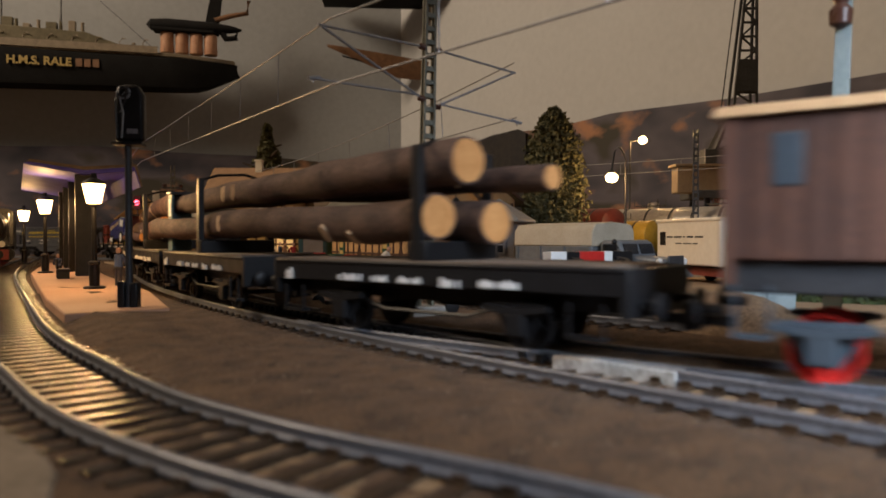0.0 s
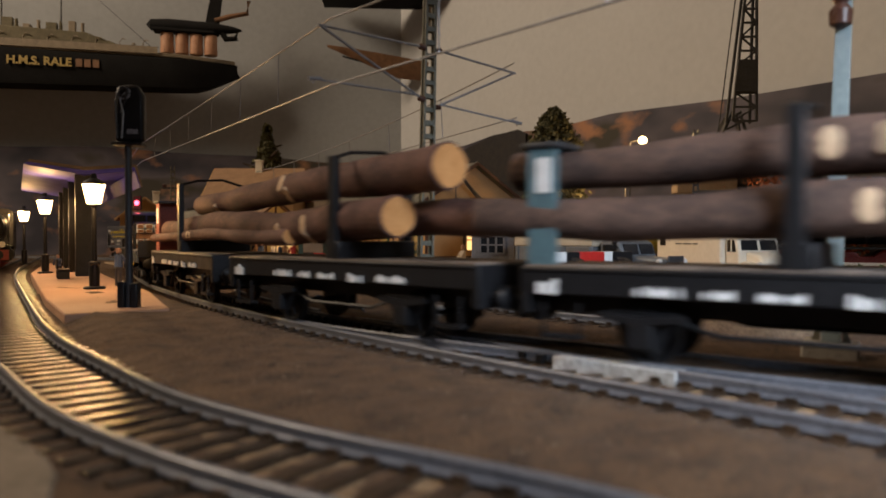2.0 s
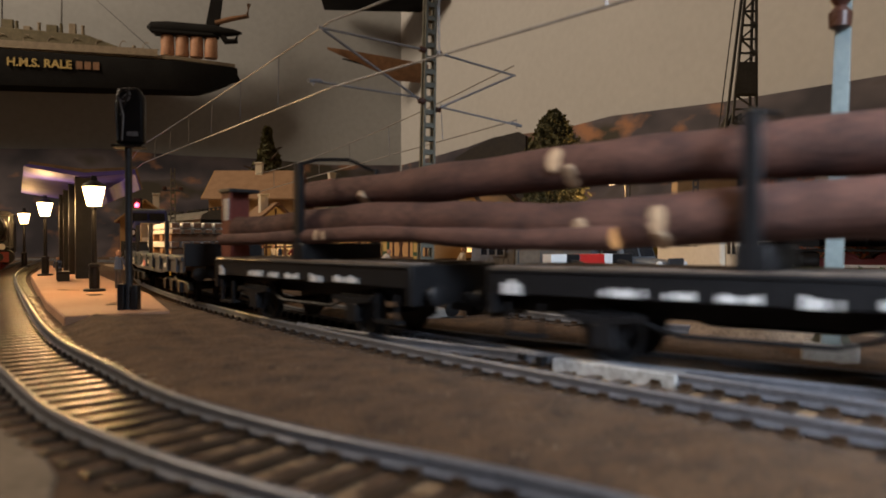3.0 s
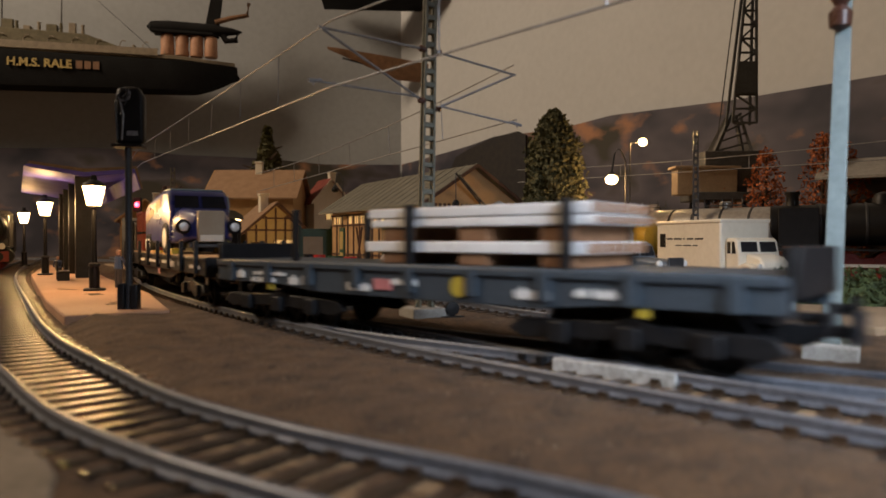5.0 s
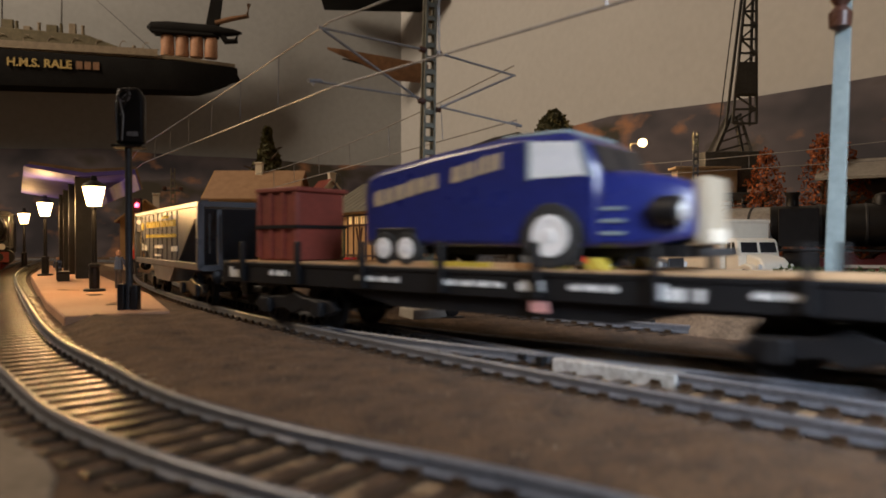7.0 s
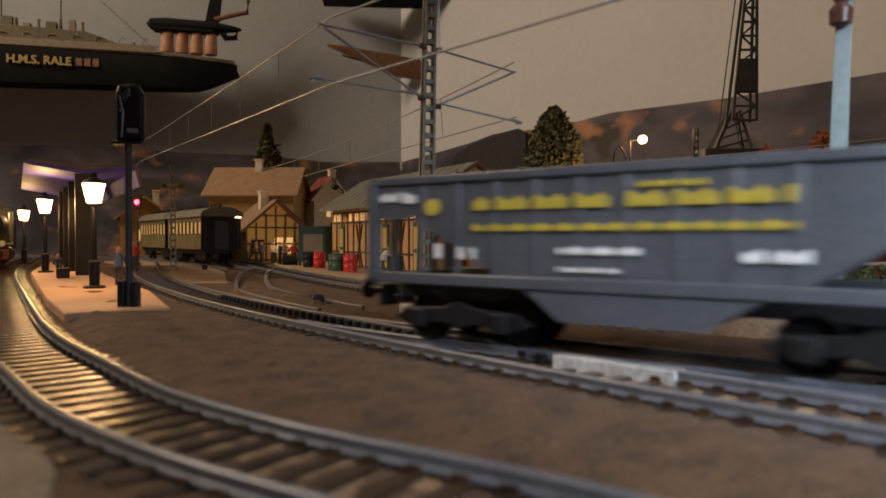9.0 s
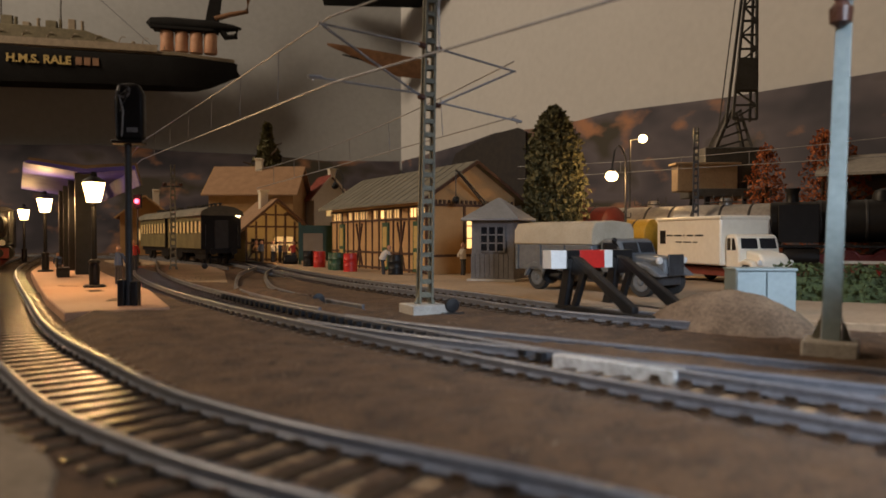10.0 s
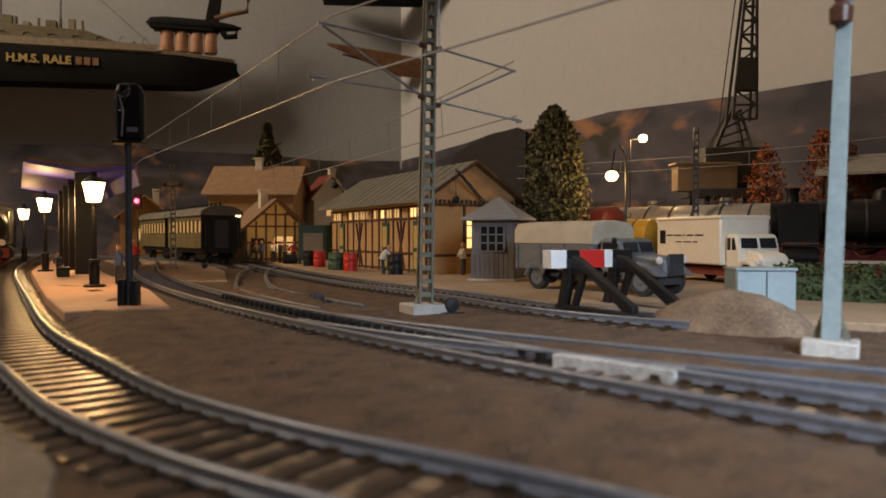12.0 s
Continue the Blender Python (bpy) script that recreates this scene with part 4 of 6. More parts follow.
def white_truck():
    t = thing("box_truck", "cream box truck with rounded cab and red chassis", "truck", 137.7, 406.6, -0.4, -77)
    part("chassis", M().box(1, -9, 4, 80, 9, 8.2), REDBR, t, bevel=0.3)
    part("cargo_box", M().box(0, -14, 9.5, 60, 14, 34), CREAM, t, bevel=1.0)
    part("roof_rim", M().box(-0.5, -14.5, 32.6, 60.5, 14.5, 34.6), CREAM, t, bevel=0.7)
    part("logo_patch", M().box(4, -14.25, 20, 9.5, -13.9, 27.5), BLACK, t, "small dark emblem")
    for k, (a, b, z) in enumerate(((11, 29, 24.2), (31, 48, 24.2), (20, 42, 20.8))):
        m = M()
        for j in range(int((b - a) / 1.5)):
            if j % 6 != 4:
                m.box(a + j * 1.5, -14.2, z, a + j * 1.5 + 1.1, -13.9, z + (0.9 if k < 2 else 0.6))
        part("print_bar", m, DARK, t, "illegible dark print")
    part("cab", M().prism([(60.5, 8.5), (71, 8.5), (71, 17), (69.2, 23.8), (67.4, 25), (62, 25.2), (60.5, 24)], -11.4, 11.4, axis=1), CREAM, t, bevel=1.2)
    part("bonnet", M().prism([(70, 8.0), (82, 7.6), (83.4, 9.4), (82.8, 13.4), (80, 15.8), (70, 17.6)], -7.4, 7.4, axis=1), CREAM, t, bevel=2.0)
    for sy in (-1, 1):
        part("mudguard", M().prism([(68, 6.5), (70.5, 11.6), (75, 13.2), (80, 12.0), (83.5, 7.5), (81.5, 7.0), (78.5, 10.4), (73.5, 10.6), (70.4, 6.5)], sy * 7.2, sy * 11.8, axis=1), CREAM, t, bevel=0.7)
        part("side_window", M().prism([(62, 17.4), (68.8, 17.4), (67.4, 23.2), (62, 23.2)], sy * 11.35, sy * 11.6, axis=1), DGLASS, t)
        part("window_bar", M().box(65.0, min(sy * 11.4, sy * 11.75), 17.2, 65.7, max(sy * 11.4, sy * 11.75), 23.4), CREAM, t)
        part("headlight", M().ball((82.2, sy * 8.6, 11.6), 1.0, 1.5, 1.5, 8), CHROME, t)
        part("windscreen", M().add([(71.0, sy * 0.9, 18.2), (71.0, sy * 9.8, 18.2), (69.9, sy * 9.4, 23.2), (69.9, sy * 0.9, 23.2), (70.3, sy * 0.9, 18.2), (70.3, sy * 9.8, 18.2), (69.2, sy * 9.4, 23.2), (69.2, sy * 0.9, 23.2)],
                                   [(0, 1, 2, 3), (7, 6, 5, 4), (0, 4, 5, 1), (1, 5, 6, 2), (2, 6, 7, 3), (3, 7, 4, 0)]), DGLASS, t)
    part("bumper", M().box(83.6, -11, 5.2, 84.8, 11, 7.0), REDBR, t, bevel=0.3)
    for x, y in ((75.6, -9.6), (75.6, 9.6), (16, -10.5), (16, 10.5)):
        road_wheel(t, x, y, 5.6, 3.2, REDBR)
    return t


def grey_truck():
    t = thing("canvas_truck", "grey truck with a tan canvas cover on its bed", "truck", 45, 336, -0.4, -52)
    part("chassis", M().box(2, -8, 4.5, 74, 8, 8), DARK, t, bevel=0.3)
    part("bed", M().box(0, -14, 9, 46, 14, 20.5), TRUCKG, t, bevel=0.4)
    for k in range(4):
        part("bed_rib", M().box(1 + k * 14.3, -14.5, 9, 2.4 + k * 14.3, -13.9, 20.5), TRUCKG, t)
    part("canvas", M().prism([(-14.3, 20.5), (14.3, 20.5), (14, 27), (12, 30), (0, 31), (-12, 30), (-14, 27)], -0.5, 46.5, axis=0), CANVAS, t, bevel=0.6)
    part("cab", M().prism([(48, 8), (60, 8), (60, 17), (58.2, 22), (56, 23.2), (50, 23.2), (48, 22)], -11.5, 11.5, axis=1), TRUCKG, t, bevel=1.2)
    part("bonnet", M().prism([(59.5, 8), (76, 8), (76.8, 10), (76, 15.6), (59.5, 17)], -6.5, 6.5, axis=1), TRUCKG, t, bevel=1.2)
    part("radiator", M().box(76.4, -5.2, 8.5, 77.2, 5.2, 17), DARK, t, bevel=0.3)
    for sy in (-1, 1):
        part("mudguard", M().prism([(59, 6.5), (62, 12.4), (67, 14), (73, 12.2), (78, 8.4), (75, 8), (70, 11.4), (65, 11), (62, 6.5)], sy * 6.3, sy * 11.8, axis=1), TRUCKG, t, bevel=0.5)
        part("rear_mudguard", M().prism([(6, 6), (8, 11), (13, 13), (18, 11), (20, 6), (18.6, 6), (16, 10), (10, 10), (7.4, 6)], sy * 8, sy * 14.4, axis=1), TRUCKG, t, bevel=0.4)
        part("side_window", M().prism([(50, 16.6), (57.6, 16.6), (56.6, 21.4), (50, 21.4)], sy * 11.45, sy * 11.7, axis=1), DGLASS, t)
        part("windscreen", M().add([(60.0, sy * 0.8, 17.4), (60.0, sy * 10, 17.4), (58.9, sy * 9.6, 21.6), (58.9, sy * 0.8, 21.6), (59.3, sy * 0.8, 17.4), (59.3, sy * 10, 17.4), (58.2, sy * 9.6, 21.6), (58.2, sy * 0.8, 21.6)],
                                   [(0, 1, 2, 3), (7, 6, 5, 4), (0, 4, 5, 1), (1, 5, 6, 2), (2, 6, 7, 3), (3, 7, 4, 0)]), DGLASS, t)
        part("headlight", M().ball((75, sy * 8.4, 14.5), 1.3, 1.6, 1.6, 8), CHROME, t)
    part("mirror", M().tube([(58, -12, 20), (59, -15.5, 22)], 0.3, 6).ball((59, -15.8, 22.4), 1.2), BLACK, t)
    for x, y in ((68.5, -9.5), (68.5, 9.5), (13, -11), (13, 11)):
        road_wheel(t, x, y, 5.8, 3.4, TRUCKG)
    return t


white_truck()
grey_truck()
pc = thing("pickup_car", "small red and white car parked behind the trucks", "car", 92, 372, -0.4, -50)
part("body", M().prism([(0, 4), (34, 4), (34.5, 8), (33, 10.6), (24, 11.4), (19, 16), (6, 16), (1, 11), (0, 8)], -8.5, 8.5, axis=1), RED, pc, bevel=1.0)
part("windows", M().prism([(22.6, 11.6), (18.4, 15.2), (7, 15.2), (4, 11.6)], -8.7, 8.7, axis=1), DGLASS, pc)
for x in (7, 27):
    for y in (-7.4, 7.4):
        road_wheel(pc, x, y, 3.7, 2)

# ---- hedge, trees ----


def leaf_cloud(m, cx, cy, cz, rx, ry, rz, n, size, rnd, shell=0.55):
    for _ in range(n):
        while True:
            p = Vector((rnd.uniform(-1, 1), rnd.uniform(-1, 1), rnd.uniform(-1, 1)))
            if shell < p.length < 1:
                break
        q = Vector((cx + p.x * rx, cy + p.y * ry, cz + p.z * rz))
        a = Vector((rnd.gauss(0, 1), rnd.gauss(0, 1), rnd.gauss(0, 1))).normalized() * size * rnd.uniform(0.6, 1.3)
        b = a.cross(Vector((rnd.gauss(0, 1), rnd.gauss(0, 1), rnd.gauss(0, 1)))).normalized() * size * rnd.uniform(0.4, 0.9)
        c = a.cross(b).normalized() * size * 0.35
        m.add([q - a, q + b + c, q + a, q - b + c], [(0, 1, 2), (0, 2, 3)])


def conifer(x, y, h, r, label, material=LEAF, n=150, z=-0.4, seed=1, flat=0.8, blunt=0.45):
    rnd = random.Random(seed)
    t = thing("tree", label, "tree", x, y, z, seed * 37)
    part("trunk", M().tube([(0, 0, 0), (0.4, 0.3, h * 0.5), (0, 0, h * 0.95)], r * 0.13, 8, r * 0.03), TRUNK, t)
    m = M()
    for k in range(n):
        f = (k + 0.5) / n
        z0 = h * (0.1 + 0.86 * f)
        rr = r * min(1, blunt + (1 - f)) * (1 - f ** 5) * rnd.uniform(0.55, 1.0)
        a, tip = k * 2.399, 0.33 * min(1, 0.2 + blunt + (1 - f))
        leaf_cloud(m, rr * 0.8 * math.cos(a), rr * 0.8 * math.sin(a), z0, r * tip, r * tip, r * tip * 0.8, 26, r * 0.085, rnd, 0.3)
    part("crown", m, material, t, smooth=False)
    for k in range(9):
        a, z0 = k * 2.1, h * (0.15 + 0.08 * k)
        part("limb", M().tube([(0, 0, z0), (r * 0.6 * math.cos(a), r * 0.6 * math.sin(a), z0 + r * 0.2)], r * 0.05, 6, r * 0.015), TRUNK, t)
    return t


conifer(76, 478, 113, 24, "tall dense olive-green model tree behind the hut", n=300, seed=3, blunt=1.0)
conifer(-228, 905, 176, 52, "pointed dark green model fir before the wall", n=150, seed=5, blunt=0.02)
for k, (x, y, h, r) in enumerate(((232, 500, 92, 11), (262, 480, 100, 12), (282, 492, 96, 14), (305, 455, 106, 12), (330, 462, 110, 15), (350, 440, 104, 13), (215, 540, 88, 10))):
    conifer(x, y, h, r + 5, "small rust-red autumn model tree", LEAFR, 60, seed=20 + k, blunt=1.0)


def hedge(x, y, ln, rz):
    rnd = random.Random(8)
    t = thing("hedge", "clipped leafy green hedge along the yard", "hedge", x, y, -0.4, rz)
    part("core", M().box(0, -3, 0, ln, 3, 9), LEAFG, t)
    m = M()
    for _ in range(int(ln * 34)):
        px, py, pz = rnd.uniform(0, ln), rnd.uniform(-5, 5), rnd.uniform(0, 13.5)
        leaf_cloud(m, px, py, pz, 1, 1, 1, 1, 1.1, rnd, 0)
    part("leaves", m, LEAFG, t, smooth=False)


hedge(128, 268, 70, -28)

# ---- houses beyond the siding ----


def gable_house(name, label, x, y, rz, w, ln, eave, ridge, wall, roof, timber=None, chimney=(0.3, 0.3), overhang=7, z=-0.4, windows=()):
    """A house whose gable faces local -y; windows: (x, z, width, height, material) on the gable."""
    t = thing(name, label, "house", x, y, z, rz)
    part("wall", M().prism([(-w / 2, 0), (w / 2, 0), (w / 2, eave), (0, ridge - 1.5), (-w / 2, eave)], 0, ln, axis=1), wall, t)
    drop = overhang * (ridge - eave) / (w / 2)
    for s in (-1, 1):
        part("roof", M().prism([(0, ridge), (s * (w / 2 + overhang), eave - drop), (s * (w / 2 + overhang), eave - drop + 1.8), (0, ridge + 1.8)], -overhang, ln + overhang, axis=1), roof, t, bevel=0.2)
        part("barge_board", M().beam((0, -overhang - 0.5, ridge + 0.6), (s * (w / 2 + overhang), -overhang - 0.5, eave - drop + 0.6), 0.9, 2.2), timber or wall, t)
    cx, cy = chimney[0] * w, chimney[1] * ln
    part("chimney", M().box(cx - 4, cy - 4, eave, cx + 4, cy + 4, ridge + 9).box(cx - 4.8, cy - 4.8, ridge + 9, cx + 4.8, cy + 4.8, ridge + 11), CREAM, t, "pale chimney", bevel=0.3)
    if timber:
        for zz in (1, eave * 0.5, eave - 1):
            part("timber", M().box(-w / 2, -0.8, zz, w / 2, 0, zz + 1.8), timber, t)
        for k in range(7):
            xx = -w / 2 + 1 + k * (w - 2) / 6
            top = ridge - 4 - abs(xx) * (ridge - eave) / (w / 2)
            part("timber", M().box(xx - 0.9, -0.9, 0, xx + 0.9, 0, max(top, eave - 1)), timber, t)
        for s in (-1, 1):
            part("brace", M().beam((s * w * 0.48, -0.6, eave), (s * w * 0.18, -0.6, eave + (ridge - eave) * 0.55), 1.5), timber, t)
            part("brace", M().beam((s * w * 0.46, -0.6, 2), (s * w * 0.3, -0.6, eave * 0.5), 1.3), timber, t)
        part("timber", M().box(-w * 0.26, -0.85, eave + (ridge - eave) * 0.42, w * 0.26, 0, eave + (ridge - eave) * 0.42 + 1.6), timber, t)
    for wx, wz, ww, wh, wm in windows:
        q = part("window", M().box(wx - ww / 2, -0.5, wz, wx + ww / 2, -0.1, wz + wh), wm, t)
        for k in range(3):
            part("glazing_bar", M().box(wx - ww / 2 + k * ww / 2 - 0.4, -1.0, wz - 0.5, wx - ww / 2 + k * ww / 2 + 0.4, -0.4, wz + wh + 0.5), TIMBER, q)
    return t


YPLAST = mat("yellow_plaster", (0.5, 0.38, 0.16), (0.4, 0.3, 0.12), 0.8, size=9, fine=1)
gable_house("timber_house", "small half-timbered station house with tan roof", -166, 690, 30, 60, 60, 34, 60, YPLAST, ROOFT, TIMBER, (-0.12, 0.3), 8,
            windows=((8, 8, 20, 16, LITS), (-18, 8, 12, 14, DGLASS)))
gable_house("station_house", "tan-roofed ochre house behind the small timber house", -272, 850, -90, 84, 98, 76, 108, PANELW, ROOFT, None, (0.05, 0.5), 6, windows=())
gable_house("red_roof_house", "pale house with a steep red roof by the backdrop", -140, 870, 30, 44, 40, 74, 100, CREAM, REDBR, None, (0.2, 0.5), 5, windows=((0, 50, 14, 12, LITS),))
gable_house("distant_house", "small brown house beyond the platform", -385, 900, 20, 60, 50, 52, 76, PANELW, REDBR, None, (0.2, 0.5), 6, windows=((0, 20, 18, 14, LITS),))
nb = thing("notice_board", "green notice board with a pale poster", "notice board", -112, 612, -0.4, 20)
part("board", M().box(-15, -0.8, 3, 15, 0.8, 34), GREEN, nb, bevel=0.3)
part("poster", M().box(-11, -1.2, 10, 6, -0.8, 27), CANVAS, nb, "faded poster")
for sx in (-14, 14):
    part("post", M().box(sx - 1, -1, 0, sx + 1, 1, 37), GREEN, nb)


def street_lamp(x, y, h, label, bend=1, rz=0, glow=None):
    t = thing("street_lamp", label, "street lamp", x, y, -0.4, rz, group="street lamps of the yard")
    part("post", M().lathe([(1.6, 0), (1.4, 6), (0.8, 8), (0.65, h)], n=10), DARK, t)
    if bend:
        part("gooseneck", M().tube([(-9 * f, 0, h + 8 * math.sin(math.pi * f) - (12 if f == 1 else 0) * 0.6) for f in (0, 0.2, 0.4, 0.6, 0.8, 1)], 0.6, 8), DARK, t)
        part("shade", M().lathe([(0.8, h - 6.5), (3.4, h - 9)], (-9, 0, 0), 12), DARK, t)
        part("bulb", M().ball((-9, 0, h - 12), 4.2, 4.2, 3.2, 12), glow or GLOW, t, "" if glow else "glowing bulb").visible_shadow = False
    else:
        part("arm", M().tube([(0, 0, h), (7, 0, h + 1)], 0.6, 8), DARK, t)
        part("bulb", M().ball((10, 0, h + 1), 3.6, 3.6, 3.2, 12), GLOW, t, "glowing bulb").visible_shadow = False
    return t


street_lamp(118, 450, 75, "dark gooseneck street lamp with a glowing bulb")
street_lamp(147, 548, 100, "tall grey street lamp with a glowing bulb", 0)
street_lamp(-115, 800, 94, "unlit dark gooseneck street lamp before the hills", glow=BLACK)
rs = thing("red_signal", "small dark signal post showing a red light", "signal", -262, 597, 0, 0)
part("post", M().lathe([(0.9, 0), (0.8, 56)], n=8), DARK, rs)
part("head", M().box(-3.4, -1.2, 48, 3.4, 1.6, 60), BLACK, rs, bevel=0.4)
part("lens", M().ball((0, -1.6, 54), 2.3, 1.2, 2.3, 10), GLOWR, rs, "glowing red lens").visible_shadow = False

# ---- standing coaches ----
LITC = mat("faint_coach_window", (0.5, 0.36, 0.16), rough=0.3, emit=(1, 0.6, 0.2), strength=0.22)
COACH_CREAM = mat("coach_yellow_green", (0.17, 0.14, 0.06), (0.12, 0.1, 0.045), 0.5, size=10)


def coach(x, y, rz):
    t = thing("passenger_coach", "old dark end platform coach with yellow-green sides and lit windows", "coach", x, y, 0, rz, group="standing coaches")
    ln = 116
    part("frame", M().box(-ln, -14, 9, 0, 14, 13), BLACK, t, bevel=0.3)
    part("body", M().box(-ln + 2, -17, 13, -2, 17, 42), COACH_CREAM, t, bevel=0.5)
    part("end_wall", M().box(-2, -17.4, 13, 0, 17.4, 43), BLACK, t, bevel=0.5)
    part("end_door", M().box(-0.2, -6, 13, 0.7, 6, 38), DARK, t, bevel=0.3)
    part("roof", M().prism([(-19, 42), (-17.5, 46), (-11, 49.4), (0, 50.8), (11, 49.4), (17.5, 46), (19, 42)], -ln - 2, 3, axis=0), ROOFG, t)
    for k in range(9):
        xx = -ln + 9 + k * 12.4
        w = part("window", M().box(xx, -17.3, 27, xx + 7.4, -16.9, 37), LITC, t, "lit coach window")
        part("frame_bar", M().box(xx - 0.6, -17.6, 26.4, xx + 0.2, -17.0, 37.6), TIMBER, w)
        part("frame_bar", M().box(xx + 7.2, -17.6, 26.4, xx + 8.0, -17.0, 37.6), TIMBER, w)
        part("roof_vent", M().lathe([(1.2, 49), (1.2, 52), (2, 52.4), (2, 53.4)], (xx + 4, 0, 0), 8), DARK, t)
    for sx in (-ln + 20, -20):
        for dx in (-9, 9):
            w = part("wheelset", WHEEL_STILL, BLACK, t)
            w.matrix_basis = pose((sx + dx) * MM, 0, 5.2 * MM)
        for sy in (-1, 1):
            part("bogie_frame", M().box(sx - 16, sy * 11.5 - 1, 4, sx + 16, sy * 11.5 + 1, 9), BLACK, t, bevel=0.3)
    for sy in (-1, 1):
        part("hand_rail", M().tube([(0.8, sy * 14, 16), (0.8, sy * 14, 34)], 0.4, 6), DARK, t)
        part("buffer", M().lathe([(1.2, 0), (1.2, 5), (3, 5.2), (3, 6)], (0, sy * 9, 11), 12, axis=0), BLACK, t)
    part("tail_lamp", M().ball((0.6, 14.6, 42.5), 1.5, 2.8, 1.6, 8), GLOW, t, "glowing tail lamp").visible_shadow = False
    return t


WHEEL_STILL = make("wheelset", M().lathe([(1.0, -8.6), (5.6, -8.6), (5.9, -7.0), (0.8, -6.8), (0.8, 6.8), (5.9, 7.0), (5.6, 8.6), (1.0, 8.6)], n=18, axis=1), BLACK)
COACH_WAY = math.degrees(math.atan2(-197, 139))
coach(-193, 606, COACH_WAY)
coach(-193 - 0.5765 * 124, 606 + 0.817 * 124, COACH_WAY)
track("track_coach", spline([(-470, 1000), (-262, 704), (-193, 606), (-160, 545)]), "steel rails under the standing coaches", sleepers=False)

# ---- steam locomotives ----


def steam_loco(x, y, rz, label):
    t = thing("steam_locomotive", label, "locomotive", x, y, 0, rz, group="standing steam locomotives")
    part("frame", M().box(-150, -9, 7, 4, 9, 13), LOCORED, t, bevel=0.4)
    part("buffer_beam", M().box(4, -15.5, 7, 6, 15.5, 15), LOCORED, t, bevel=0.3)
    part("running_board", M().box(-150, -15.5, 17, 2, 15.5, 18.4), BLACK, t, bevel=0.2)
    part("boiler", M().lathe([(2, 1), (11.4, 0.6), (12.2, 0), (12.2, -24), (12.8, -25), (12.8, -96)], (0, 0, 33), 26, axis=0), BLACK, t)
    for q in (-26, -50, -72):
        part("boiler_band", M().lathe([(13.0, q), (13.2, q - 0.4), (13.2, q - 1.2), (13.0, q - 1.6)], (0, 0, 33), 26, axis=0), DARK, t)
    part("smokebox_door", M().lathe([(0.6, 3.6), (5, 3), (9.2, 1.4), (9.6, 0.4)], (0, 0, 33), 20, axis=0), DARK, t)
    part("chimney", M().lathe([(4.4, 43), (3.6, 46), (3.4, 51), (4.4, 52.4), (4.4, 53.4), (2.8, 53.4)], (-12, 0, 0), 14), BLACK, t)
    for q in (-38, -60):
        part("dome", M().lathe([(6, 43), (5.8, 48), (4.4, 51), (1, 52.2)], (q, 0, 0), 14), BLACK, t)
    part("cab", M().box(-122, -15.5, 18, -96, 15.5, 46), BLACK, t, bevel=0.5)
    part("cab_roof", M().prism([(-17, 46), (-12, 49.4), (0, 51), (12, 49.4), (17, 46)], -126, -92, axis=0), BLACK, t)
    part("tender", M().box(-160 - 40, -15, 12, -128, 15, 42), BLACK, t, bevel=0.8)
    for sy in (-1, 1):
        part("cylinder", M().lathe([(5.4, -26), (5.8, -25), (5.8, -8), (5.4, -7)], (0, sy * 13, 11), 16, axis=0), BLACK, t)
        part("smoke_deflector", M().box(-26, sy * 14.8 - 0.4, 20, -4, sy * 14.8 + 0.4, 43), BLACK, t, bevel=0.3)
        part("headlight", M().lathe([(1.8, 5), (2.4, 6.2), (2.4, 8)], (0, sy * 11, 19), 12, axis=0), CHROME, t)
        part("cab_window", M().box(-116, sy * 15.6 - 0.2, 32, -104, sy * 15.6 + 0.2, 41), DGLASS, t)
        part("buffer", M().lathe([(1.4, 6), (1.4, 11), (3.4, 11.4), (3.4, 12.4)], (0, sy * 9, 11), 12, axis=0), BLACK, t)
        part("connecting_rod", M().box(-92, sy * 11.5 - 0.5, 7.6, -36, sy * 11.5 + 0.5, 9.4), CHROME, t)
        for q in (-40, -62, -84):
            w = part("driving_wheel", M().lathe([(8.0, sy * 8.4), (8.6, sy * 7), (8.6, sy * 9.4), (7.2, sy * 9.6), (7.0, sy * 8.8)], (q, 0, 8.4), 24, axis=1), LOCORED, t, "red spoked wheel")
            for k in range(10):
                a = 2 * math.pi * k / 10
                part("spoke", M().beam((q, sy * 9, 8.4), (q + 7.2 * math.cos(a), sy * 9, 8.4 + 7.2 * math.sin(a)), 0.7), LOCORED, w)
        for q in (-14, -106, -140, -160, -184):
            part("small_wheel", M().lathe([(1, sy * 8), (5, sy * 8), (5.4, sy * 7), (5.4, sy * 9), (4.6, sy * 9.2)], (q, 0, 5.2), 18, axis=1), LOCORED, t)
    return t


steam_loco(-349, 530, -60, "black steam locomotive with a red buffer beam on the near track")
steam_loco(206, 437, 155, "black steam locomotive with red frame and wheels on the yard track")


